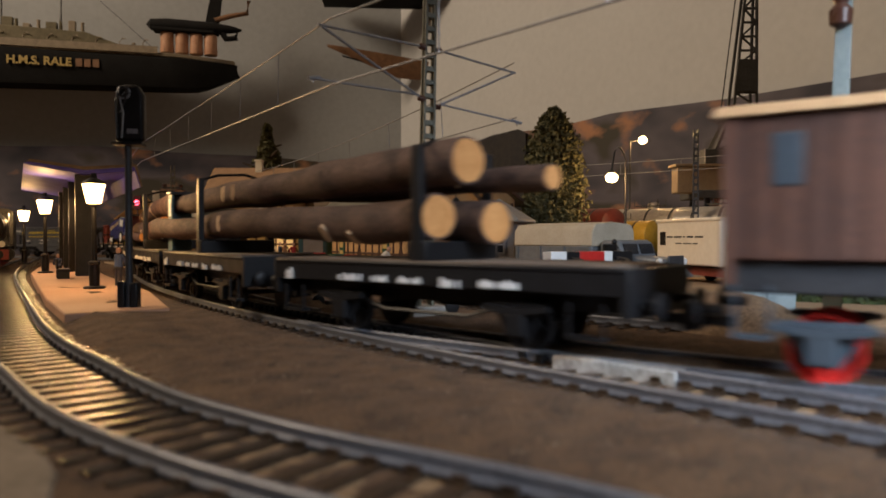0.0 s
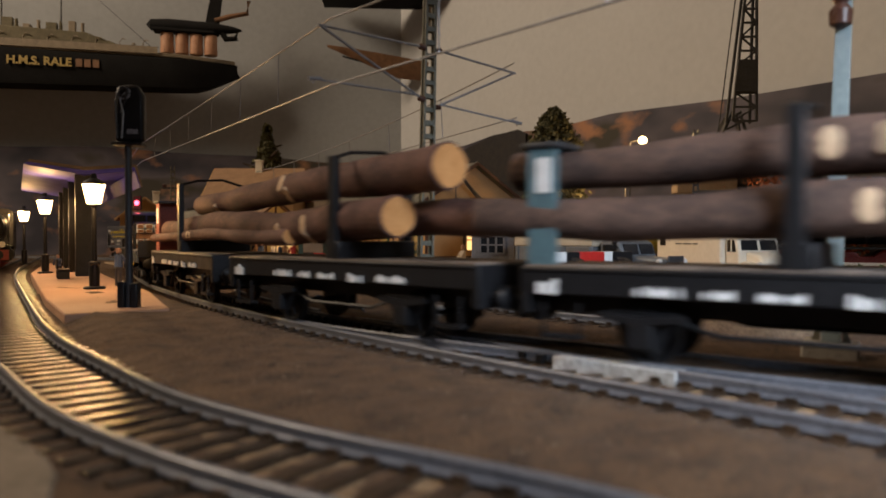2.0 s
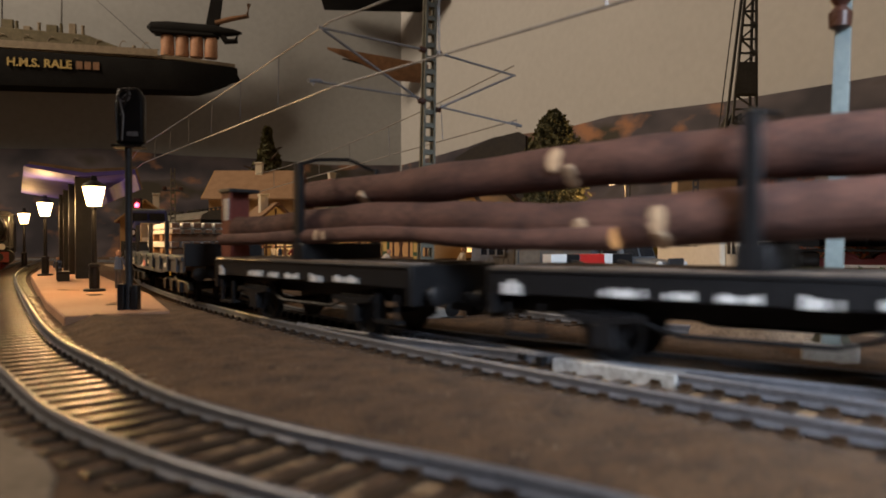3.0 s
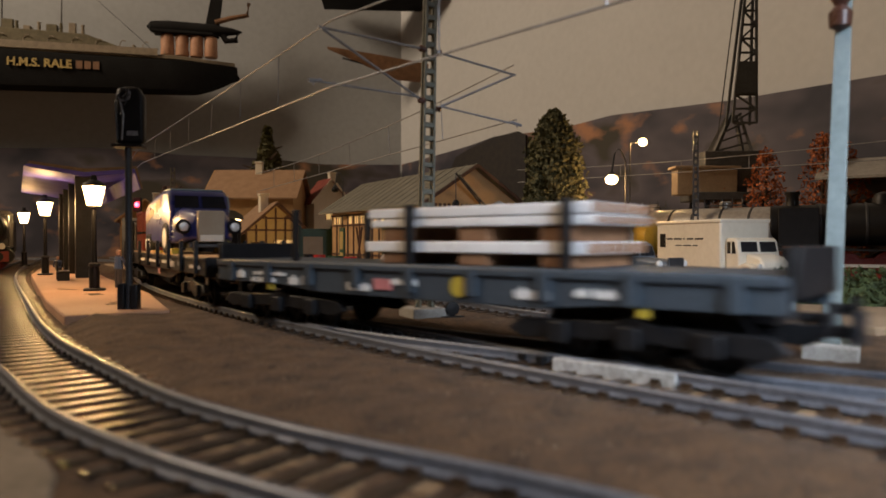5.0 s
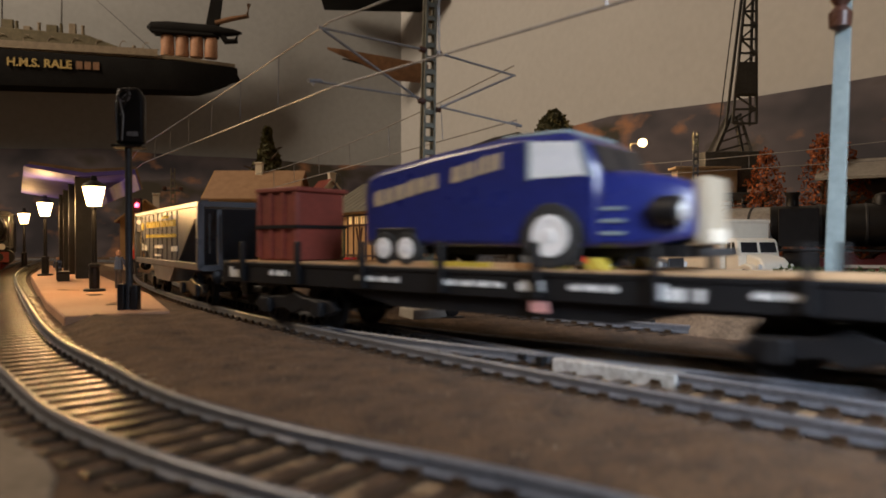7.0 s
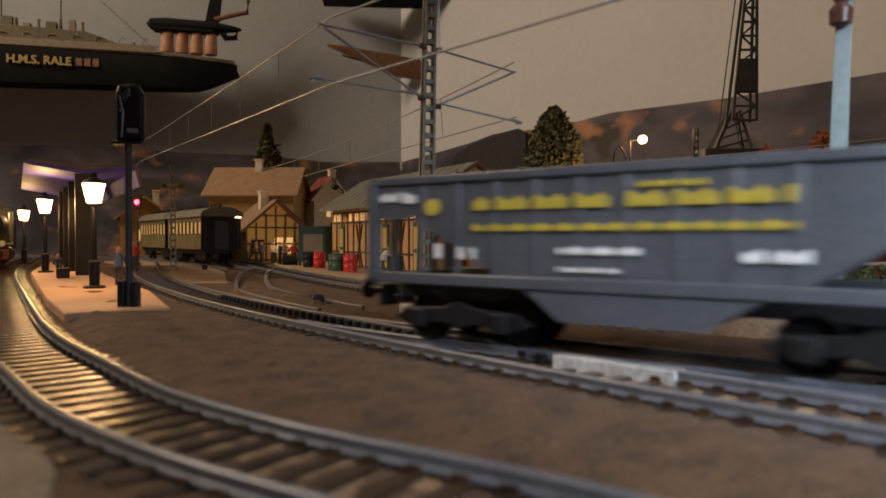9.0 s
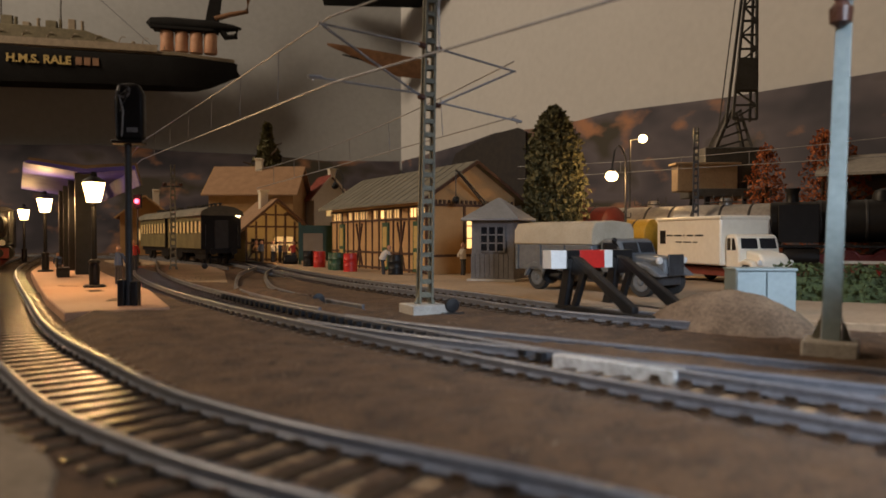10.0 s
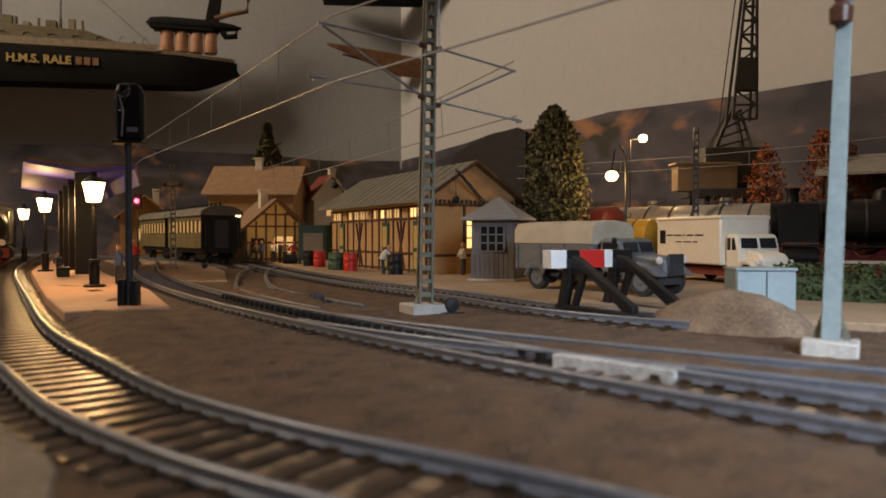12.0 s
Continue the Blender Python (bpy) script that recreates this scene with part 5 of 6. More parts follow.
def tank_wagon(x, y, rz, shell, label):
    t = thing("tank_wagon", label, "tank wagon", x, y, 0, rz, group="tank wagons in the yard")
    part("frame", M().box(-34, -13, 9, 34, 13, 12.5), BLACK, t, bevel=0.3)
    part("tank", M().lathe([(2, -36), (10, -34.6), (14.4, -31), (14.8, -29), (14.8, 29), (14.4, 31), (10, 34.6), (2, 36)], (0, 0, 30), 26, axis=0), shell, t)
    for q in (-18, 0, 18):
        part("tank_band", M().lathe([(14.9, q - 0.8), (15.2, q - 0.6), (15.2, q + 0.6), (14.9, q + 0.8)], (0, 0, 30), 26, axis=0), DARK, t)
    part("dome", M().lathe([(4, 43), (4, 48), (3, 49)], n=14), shell, t)
    part("walkway", M().box(-12, -5, 46, 12, -4.2, 46.6).box(-12, 4.2, 46, 12, 5, 46.6), DARK, t)
    for k in range(5):
        part("rail_post", M().tube([(-12 + k * 6, -5, 46), (-12 + k * 6, -5, 51)], 0.35, 6), DARK, t)
    for q in (-20, 20):
        part("wheelset", WHEEL_STILL, BLACK, t).matrix_basis = pose(q * MM, 0, 5.2 * MM)
    return t


tank_wagon(100, 508, -52, mat("deep_red_tank", (0.1, 0.018, 0.014), (0.07, 0.012, 0.01), 0.45, size=12), "dark red tank wagon in the yard")
tank_wagon(128, 497, -48, YELT, "yellow tank wagon in the yard").scale = (0.8, 0.8, 0.8)
tank_wagon(150, 496, -45, SILVER, "silver tank wagon with a rounded end")
tank_wagon(186, 458, -40, SILVER, "silver tank wagon in the yard")

# ---- slewing crane ----
GREYC = mat("crane_grey", (0.075, 0.08, 0.085), (0.045, 0.048, 0.05), 0.55, size=9)
TANC = mat("crane_tan", (0.32, 0.25, 0.17), (0.25, 0.19, 0.13), 0.6, size=9)
cn = thing("harbour_crane", "grey lattice jib crane on a portal with a tan cabin", "crane", 222, 545, 0, 0)
for sx in (-26, 26):
    for sy in (-16, 16):
        part("leg", M().beam((sx * 1.1, sy, 0), (sx * 0.8, sy, 54), 3.2), BLACK, cn)
part("portal", M().box(-30, -20, 54, 30, 20, 60), GREYC, cn, bevel=0.5)
part("turntable", M().lathe([(15, 60), (15, 64)], n=20), DARK, cn)
part("machine_house", M().box(-22, -13, 64, 20, 13, 92), GREYC, cn, bevel=0.8)
part("cabin", M().box(-44, -16, 58, 2, -2, 78), TANC, cn, "tan operator's cabin", bevel=0.8)
part("cabin_roof", M().box(-46, -18, 78, 4, 0, 80), TANC, cn, bevel=0.4)
part("tower", M().beam((-12, -8, 92), (2, -4, 122), 2.4).beam((16, -8, 92), (8, -4, 122), 2.4).beam((-12, 8, 92), (2, 4, 122), 2.4).beam((16, 8, 92), (8, 4, 122), 2.4), GREYC, cn)
for k in range(4):
    part("tower_brace", M().beam((-12 + k * 3.5, -8, 92 + k * 7.5), (14 - k * 2, -7, 99 + k * 7.5), 1.4), GREYC, cn)
jib0, jib1 = Vector((5, -14, 112)), Vector((13, -14, 250))
for a in (-1, 1):
    for b in (-1, 1):
        part("jib_chord", M().beam(jib0 + Vector((9 * a, 6 * b, 0)), jib1 + Vector((2.2 * a, 2 * b, 0)), 1.8), GREYC, cn)
for k in range(13):
    f, g = k / 13, (k + 1) / 13
    p, q = jib0.lerp(jib1, f), jib0.lerp(jib1, g)
    wf, wg = 9 - 6.8 * f, 9 - 6.8 * g
    s = 1 if k % 2 else -1
    part("jib_lacing", M().beam(p + Vector((s * wf, -6 + 4 * f, 0)), q + Vector((-s * wg, -6 + 4 * g, 0)), 1.3), GREYC, cn)
    part("jib_rung", M().beam(p + Vector((-wf, -6 + 4 * f, 0)), p + Vector((wf, -6 + 4 * f, 0)), 1.5), GREYC, cn)
part("jib_plate", M().prism([(-3, 134), (13.5, 134), (13.0, 158), (0, 158)], -21, -20, axis=1), GREYC, cn)
part("hoist_cable", M().tube([(-13, -14, 100), (4, -14, 236)], 0.5, 5), DARK, cn)

# engine shed roof behind the locomotive
es = thing("engine_shed", "low engine shed with a pale grey roof", "shed", 300, 470, 0, -35)
part("roof", M().prism([(-30, 66), (0, 80), (30, 66), (30, 64), (0, 78), (-30, 64)], -40, 150, axis=0), mat("pale_grey_roof", (0.3, 0.29, 0.27), (0.22, 0.21, 0.2), 0.7, size=14), es, bevel=0.2)
part("back_wall", M().box(-36, 24, 0, 146, 26, 66), HUTG, es)
for k in range(5):
    part("post", M().box(-34 + 44 * k, -27, 0, -31 + 44 * k, -24, 67), TIMBER, es)

# ---- model ships on the wall ----
SLANT = math.degrees(math.atan2(159, 649))
sh = thing("model_ship", "long black-hulled model warship with tan upperworks on the wall", "model ship", -344, 1168, 0, SLANT)


def ship_hull():
    rings = []
    for k in range(25):
        f = k / 24
        x = -520 * f
        half = 34 * min(1, (f * 5.5) ** 0.6) + 0.4
        top = 312 + 12 * f - 6 * math.sin(f * 3)
        low = 268 - 10 * f + (22 * (1 - f * 9) if f < 0.11 else 0)
        rings.append([(x, -half, top), (x, -half * 0.96, (top + low) / 2), (x + (6 if k == 0 else 0), -half * 0.7, low), (x, half * 0.7, low), (x, half * 0.96, (top + low) / 2), (x, half, top)])
    return M().rings(rings)


part("hull", ship_hull(), HULL, sh)
part("deck", M().prism([(-4, -1), (-90, -31), (-520, -35), (-520, 35), (-90, 31), (-4, 1)], 313, 319), SHIPW, sh, bevel=0.6)
OLIVE = mat("ship_olive", (0.17, 0.15, 0.09), (0.1, 0.088, 0.055), 0.7, size=14, fine=2)
part("upper_deck", M().prism([(-520, 319), (-150, 319), (-225, 344), (-520, 352)], -31, 31, axis=1), OLIVE, sh, "olive upper deck", bevel=1)
for k in range(9):
    x = -500 + 31 * k
    part("deck_fitting", M().box(x, -26 + 3 * (k % 3), 343, x + 10 + 5 * (k % 2), -12, 353 + 5 * (k % 3)).lathe([(3, 343), (2.4, 358 + 3 * (k % 2)), (3.4, 361)], (x + 20, -18, 0), 8), OLIVE if k % 2 else SHIPW, sh, "", 0.8)
part("bulwark", M().box(-500, -35.5, 316, -120, -33.5, 327), SHIPW, sh)
for k, (a, b, z0, z1) in enumerate(((-500, -395, 319, 346), (-470, -420, 346, 362), (-375, -330, 319, 336), (-300, -240, 319, 334), (-215, -185, 319, 330))):
    part("deckhouse", M().box(a, -18, z0, b, 18, z1), SHIPW, sh, bevel=1.2)
for x in (-440, -352, -268):
    part("mast", M().tube([(x, 0, 330), (x + 2, 0, 470)], 1.6, 8, 0.7), DARK, sh)
for k in range(4):
    part("gun_mount", M().lathe([(9, 319), (8, 327), (3, 330)], (-160 - 26 * k, -4, 0), 12), DARK if k % 2 else SHIPW, sh)
for k in range(9):
    part("rail_post", M().tube([(-110 - k * 12, -30, 318), (-110 - k * 12, -30, 326)], 0.6, 5), SHIPW, sh)
for k in range(7):
    x = -150 - 34 * k
    part("gun_barrel", M().tube([(x, -22, 326 + k % 3), (x + 30, -24, 329 + k % 2)], 1.5, 8, 0.9), DARK, sh)
    part("davit", M().tube([(x + 8, -30, 318), (x + 8, -31, 332), (x + 12, -33, 337), (x + 17, -34, 336)], 0.8, 6), SHIPW, sh)
    part("ventilator", M().lathe([(2.2, 319), (1.8, 330), (3.2, 333), (2.8, 336)], (x - 9, -12, 0), 8), SHIPW, sh)
for k in range(4):
    part("lifeboat", M().lathe([(0.5, -15), (3.6, -9), (4.2, 0), (3.6, 9), (0.5, 15)], (-330 - 42 * k, -26, 336), 10, axis=0), SHIPW if k % 2 else PEACH, sh)
for a, b in ((-440, -352), (-352, -268), (-268, -120)):
    part("rigging", M().tube([(a, 0, 455), (b, 0, 452 if b > -300 and b != -120 else 455) if b != -120 else (b, 0, 322)], 0.4, 5), DARK, sh)
part("bridge", M().box(-462, -20, 362, -430, 20, 376).box(-455, -16, 376, -438, 16, 386), SHIPW, sh, bevel=1)
part("funnel", M().lathe([(11, 340), (10, 392), (11, 394)], (-405, 0, 0), 16), SHIPW, sh)
cu = bpy.data.curves.new("ship_name", "FONT")
cu.body, cu.size, cu.extrude, cu.offset = "H.M.S. RALE", 17.5 * MM, 0.4 * MM, 0.45 * MM
nm = new("ship_name", cu)
cu.materials.append(GILT)
nm.parent = sh
nm.matrix_basis = pose(-334 * MM, -35.6 * MM, 289 * MM, 90, 0, 0)
for k in range(3):
    part("worn_letter", M().box(-238 + k * 12, -35.4, 289, -229 + k * 12, -34.4, 301), BOATW, sh, "worn gilt letter")
ap = thing("model_aircraft", "dark model aircraft standing on peach-coloured drums", "model aircraft", -402, 1145, 324, SLANT)
ap.scale = (1.12, 1.12, 1.12)
part("fuselage", M().lathe([(1, -70), (8, -64), (10, -40), (9, 20), (5, 50), (1.5, 62)], (0, 0, 40), 14, axis=0), HULL, ap)
part("wing", M().prism([(-62, -14), (22, -12), (30, 6), (-60, 10)], 30, 34, axis=2), HULL, ap, bevel=0.8)
part("tail_fin", M().prism([(10, 44), (30, 46), (36, 96), (20, 98)], -2, 2, axis=1), HULL, ap, bevel=0.8)
part("boom", M().tube([(24, 0, 52), (46, 0, 60), (70, 0, 66), (72, 0, 84)], 4, 10, 3), BOATW, ap)
part("hook", M().tube([(28, 0, 44), (40, 0, 26), (54, 0, 28), (56, 0, 40)], 5, 10, 4), HULL, ap)
for x in (-42, -22, -2, 18):
    part("drum", M().lathe([(9, 0), (9.6, 2), (9, 14), (9.6, 26), (8.6, 29)], (x, 0, 0), 14), PEACH, ap)
bt = thing("model_boat", "brown wooden model boat hull fixed on the wall", "model boat", -106, 1225, 331, SLANT)


def boat_hull():
    rings = []
    for k in range(17):
        f = k / 16
        x = -96 + 196 * f
        half = 15 * math.sin(math.pi * min(f * 0.62, 1)) ** 0.7 + 0.3
        top, low = 26 - 26 * f, 22 - 42 * min(f * 1.6, 1) - 8 * f
        low = min(low, top - 1.5)
        rings.append([(x, -half, top), (x, -half * 0.7, (top + low) / 2 - 1), (x, 0, low), (x, half * 0.7, (top + low) / 2 - 1), (x, half, top), (x, 0, top - 0.4)])
    return M().rings(rings)


part("hull", boat_hull(), BOATW, bt)
part("keel", M().beam((-70, 0, 8), (96, 0, -28), 2.4), HULL, bt)
part("thwart", M().box(-20, -10, 12, -12, 10, 14), BOATW, bt)
part("outboard", M().box(84, -8, -16, 104, 8, 6), HULL, bt, bevel=1.5)
solo("wall_shelf", M().box(-205, 0, 433, -5, 90, 452), HULL, "dark wooden shelf board high on the wall", "shelf", 0, 1165, 0, SLANT * 0.3, bevel=1)

# ---- the train ----
# local x points along the way of travel, y to its left, z up from the rail head
TRAIN = []
AXLES = []


def wagon(name, label, category, rear, front, group="goods wagons of the moving train"):
    t = thing(name, label, category, group=group)
    TRAIN.append((t, (rear + front) / 2, (front - rear) * 0.32))
    return t


def load(name, label, category, parent_mid, span, group=""):
    t = thing(name, label, category, group=group)
    TRAIN.append((t, parent_mid, span))
    return t


WHEEL = make("wheelset", M().lathe([(1.0, -7.2), (5.2, -7.0), (5.2, -8.6), (5.9, -8.7), (5.9, -7.0), (5.9, -6.7), (0.8, -6.6), (0.8, 6.6), (5.9, 6.7), (5.9, 7.0), (5.2, 7.1), (5.2, 8.8), (4.2, 9.0), (3.8, 8.4), (1.0, 8.4)], n=20, axis=1)
             .box(-4, -9.0, -0.5, 4, -8.4, 0.5).box(-0.5, -9.0, -4, 0.5, -8.4, 4), BLACK)
WHEEL_RED = WHEEL.copy()
WHEEL_RED.materials[0] = RED


def axle(t, x, mesh=None):
    ob = part("wheelset", mesh or WHEEL, BLACK, t)
    ob.matrix_basis = pose(x * MM, 0, 5.2 * MM)
    AXLES.append((ob, x))
    return ob


def lift(t, dz):
    """Raises the body of a wagon on its running gear."""
    for o in t.children:
        if o.name.split(".")[0] not in ("bogie_frame", "wheelset", "axle_box", "axle_guard", "leaf_spring", "buffer", "coupling"):
            o.location.z += dz * MM


def buffers(t, half, z=11):
    for sx in (-1, 1):
        for sy in (-10, 10):
            part("buffer", M().lathe([(1.0, 0), (1.0, 4.2), (2.6, 4.6), (2.6, 5.2), (2.2, 5.5)], n=12), BLACK, t).matrix_basis = pose(sx * half * MM, sy * MM, z * MM, 0, 90 * sx, 0)
        part("coupling", M().box(min(sx * half, sx * (half + 8)), -1.6, 7, max(sx * half, sx * (half + 8)), 1.6, 9).box(min(sx * (half + 6), sx * (half + 8)), -3, 6, max(sx * (half + 6), sx * (half + 8)), 3, 11.5), BLACK, t, bevel=0.3)


def axle_guard(t, x, sy, material=BLACK):
    part("axle_guard", M().prism([(x - 7, 10), (x + 7, 10), (x + 3, 3.6), (x + 2.4, 2.6), (x - 2.4, 2.6), (x - 3, 3.6)], sy * 11.2, sy * 12.2, axis=1).box(x - 2.2, min(sy * 12.2, sy * 14), 3.2, x + 2.2, max(sy * 12.2, sy * 14), 7.6), material, t, bevel=0.2)
    part("leaf_spring", M().prism([(x - 8, 8.6), (x, 7.4), (x + 8, 8.6), (x + 8, 9.6), (x, 8.9), (x - 8, 9.6)], sy * 12.4, sy * 14.0, axis=1), material, t)


def marks(t, y, items, material=WHITE, label="illegible white lettering"):
    """Blurred words: a row of narrow bars for each."""
    for x0, x1, z0, z1 in items:
        m, x, k = M(), x0, 0
        step = max((z1 - z0) * 0.55, 0.7)
        while x < x1:
            k += 1
            if (k * 7 + int(x0)) % 6:
                m.box(x, y - 0.12, z0, min(x + step * 0.74, x1 + 0.3), y + 0.3, z1 - (0.25 * (z1 - z0) if (k * 5 + int(x1)) % 3 else 0))
            x += step
        if m.v:
            part("lettering", m, material, t, label)


DECK_Z = 18.2
PLANK_MESH = {}


def planks(t, half, width, z, material, pitch=4.2):
    key = (width, material.name)
    if key not in PLANK_MESH:
        PLANK_MESH[key] = make("plank", M().box(-pitch / 2 + 0.15, -width / 2, 0, pitch / 2 - 0.15, width / 2, 1.0), material, False)
    for x in np.arange(-half + pitch / 2, half - pitch / 2 + 0.1, pitch):
        part("plank", PLANK_MESH[key], material, t).matrix_basis = pose(x * MM, 0, z * MM)


def log_flat(rear, front, cab=None):
    t = wagon("log_wagon", "short black four-wheel flat wagon with stakes and swivel bolster", "goods wagon", rear, front)
    h = (front - rear) / 2
    for sy in (-1, 1):
        part("side_sill", M().box(-h, sy * 14 - 0.6, DECK_Z - 5.6, h, sy * 14 + 0.6, DECK_Z - 0.2).box(-h, sy * 14 - 0.9, DECK_Z - 1.2, h, sy * 14 + 0.9, DECK_Z - 0.4), BLACK, t, bevel=0.2)
        part("truss_rod", M().tube([(-h * 0.55, sy * 11, 10.5), (-h * 0.25, sy * 11, 6.2), (h * 0.25, sy * 11, 6.2), (h * 0.55, sy * 11, 10.5)], 0.5, 6), BLACK, t)
    for sx in (-1, 1):
        part("head_stock", M().box(sx * h - 1, -14.6, 8.5, sx * h + 1, 14.6, DECK_Z - 0.3), BLACK, t, bevel=0.3)
        part("foot_step", M().box(sx * (h - 8) - 4, -15.2, 4, sx * (h - 8) + 4, -12.5, 4.8).box(sx * (h - 8) - 4, -14.8, 4, sx * (h - 8) - 3.4, -14.2, 11).box(sx * (h - 8) + 3.4, -14.8, 4, sx * (h - 8) + 4, -14.2, 11), BLACK, t)
    planks(t, h, 29, DECK_Z - 0.9, PLANK)
    part("underframe", M().box(-h + 2, -6, 8.5, h - 2, 6, 13), BLACK, t)
    for x in (-h * 0.52, h * 0.52):
        axle(t, x)
        for sy in (-1, 1):
            axle_guard(t, x, sy)
    part("bolster", M().box(-3, -14, DECK_Z, 3, 14, DECK_Z + 4.6), BLACK, t, bevel=0.4)
    for sy in (-1, 1):
        part("stake", M().box(-1.5, sy * 13.2 - 1.0, DECK_Z, 1.5, sy * 13.2 + 1.0, DECK_Z + 27), BLACK, t, bevel=0.25)
    part("stake_chain", M().tube([(0, -13, DECK_Z + 26.5), (-2, -6, DECK_Z + 28.6), (1, 3, DECK_Z + 29), (0, 13, DECK_Z + 26.5)], 0.55, 6), BLACK, t)
    marks(t, -14.95, [(-h + 3, -h + 7, 12.6, 15.6), (-26, -18, 13, 14.8), (-14, -9, 13, 14.6), (-5, 2, 13, 14.6), (8, 13, 12.6, 14.8), (19, 29, 13, 14.8)])
    buffers(t, h)
    if cab:
        up = DECK_Z + (23.5 if cab is TEAL else 21)
        c = part("brake_cab", M().box(-h - 0.5, -12.5, DECK_Z, -h + 0.7, -3, up).box(-h + 0.7, -12.5, DECK_Z, -h + 6, -11.6, up), cab, t, "narrow brakeman's cab", bevel=0.2)
        part("cab_roof", M().box(-h - 1.4, -13.2, up, -h + 6.8, -2.4, up + 1.2), DARK, c, bevel=0.3)
        part("notice", M().box(-h + 1.6, -12.8, up - 9, -h + 4.8, -12.45, up - 2), WHITE, c, "white notice panel")
    return t


def log(mid, span, x0, x1, y, z, r, bark, seed, rise=0.0):
    """A bent, tapered, knotty trunk with sawn ends."""
    rnd = random.Random(seed)
    t = load("log", "long rough trunk with brown bark and sawn orange ends", "log", mid, span, "tree trunks on the log wagons")
    n, k = 20, 46
    rings = []
    ph = rnd.uniform(0, 9)
    for j in range(k + 1):
        f = j / k
        x = x0 + (x1 - x0) * f
        rr = r * (0.72 + 0.28 * f) * (1 + 0.16 * noise.noise((x / 22, seed, 0)))
        cy = y + 2.2 * noise.noise((x / 60, seed, 3))
        cz = z + rise * f + 2.4 * noise.noise((x / 60, seed, 7))
        rings.append([(x, cy + rr * (1 + 0.07 * noise.noise((x / 11, math.cos(2 * math.pi * i / n) * 1.6, math.sin(2 * math.pi * i / n) * 1.6 + seed))) * math.cos(2 * math.pi * i / n),
                       cz + rr * (1 + 0.07 * noise.noise((x / 11, math.cos(2 * math.pi * i / n) * 1.6 + 4, math.sin(2 * math.pi * i / n) * 1.6 + seed))) * math.sin(2 * math.pi * i / n)) for i in range(n)])
    part("bark", M().rings(rings), bark, t)
    for j, s in ((0, -1), (k, 1)):
        c = Vector(rings[j][0]) * 0
        for p in rings[j]:
            c += Vector(p) / n
        part("cut_end", M().rings([[c + (Vector(p) - c) * q + Vector((s * e, 0, 0)) for p in rings[j]] for q, e in ((0.9, 0.05), (0.9, 0.3), (0.5, 0.4), (0.03, 0.42))]), CUT, t, "sawn orange end grain")
    for q in range(3):
        j = rnd.randrange(6, k - 5)
        i = rnd.choice((9, 10, 11, 12, 13))
        p = Vector(rings[j][i])
        c = sum((Vector(w) for w in rings[j]), Vector()) / n
        d = (p - c).normalized()
        part("knot", M().lathe([(r * 0.36, -1.2), (r * 0.33, 0.02), (r * 0.2, 0.14), (r * 0.05, 0.16)], n=12), KNOT, t, "pale cut knot").matrix_basis = \
            Matrix.Translation((p - d * 0.1) * MM) @ d.to_track_quat("Z", "Y").to_matrix().to_4x4() @ Matrix.Diagonal((1, 1.5, 1, 1))
    return t


def box_wagon(rear, front):
    t = wagon("box_wagon", "brown planked covered goods wagon with red wheels", "goods wagon", rear, front)
    h = (front - rear) / 2
    part("frame", M().box(-h, -14, 12.5, h, 14, 18), DARK, t, bevel=0.4)
    part("body", M().box(-h + 1, -15.2, 18, h - 1, 15.2, 42), BOXBR, t, bevel=0.3)
    for k in range(int(2 * h / 4)):
        part("board", M().box(-h + 1.2 + k * 4, -15.7, 18.3, -h + 4.9 + k * 4, -15.1, 41.5), BOXBR, t)
    for x in (-h + 1.5, -h * 0.36, h * 0.36, h - 1.5):
        part("post", M().box(x - 0.9, -16.2, 14, x + 0.9, -15.5, 42), BOXBR, t)
    for sx in (-1, 1):
        for y in (-10, 0, 10):
            part("end_post", M().box(sx * (h - 0.6) - 0.7, y - 0.9, 14, sx * (h - 0.6) + 0.7, y + 0.9, 42), BOXBR, t)
        part("foot_step", M().box(sx * (h - 5) - 3, -16, 5, sx * (h - 5) + 3, -13.6, 5.8).box(sx * (h - 5) - 3, -15.4, 5, sx * (h - 5) - 2.4, -14.8, 14).box(sx * (h - 5) + 2.4, -15.4, 5, sx * (h - 5) + 3, -14.8, 14), SLATE, t)
    part("roof", M().prism([(-17, 41.6), (-14.5, 43.4), (-7, 45), (0, 45.5), (7, 45), (14.5, 43.4), (17, 41.6)], -h - 1, h + 1, axis=0), DECKW, t)
    part("sliding_door", M().box(-h * 0.33, -16.6, 18.5, h * 0.33, -15.7, 41), BOXBR, t, bevel=0.2)
    part("door_rail", M().box(-h * 0.4, -17, 17.4, h * 0.8, -15.6, 18.4), DARK, t)
    part("vent", M().box(-h + 8, -16.0, 30, -h + 12.5, -15.6, 38.5), SLATE, t, "grey ventilator", bevel=0.2)
    for x in (-h + 15, h - 15):
        axle(t, x, WHEEL_RED)
        for sy in (-1, 1):
            axle_guard(t, x, sy, SLATE)
    part("brake_gear", M().box(-14, -12, 5, 14, -10, 12), RED, t, "red brake gear", bevel=0.3)
    buffers(t, h)
    return t


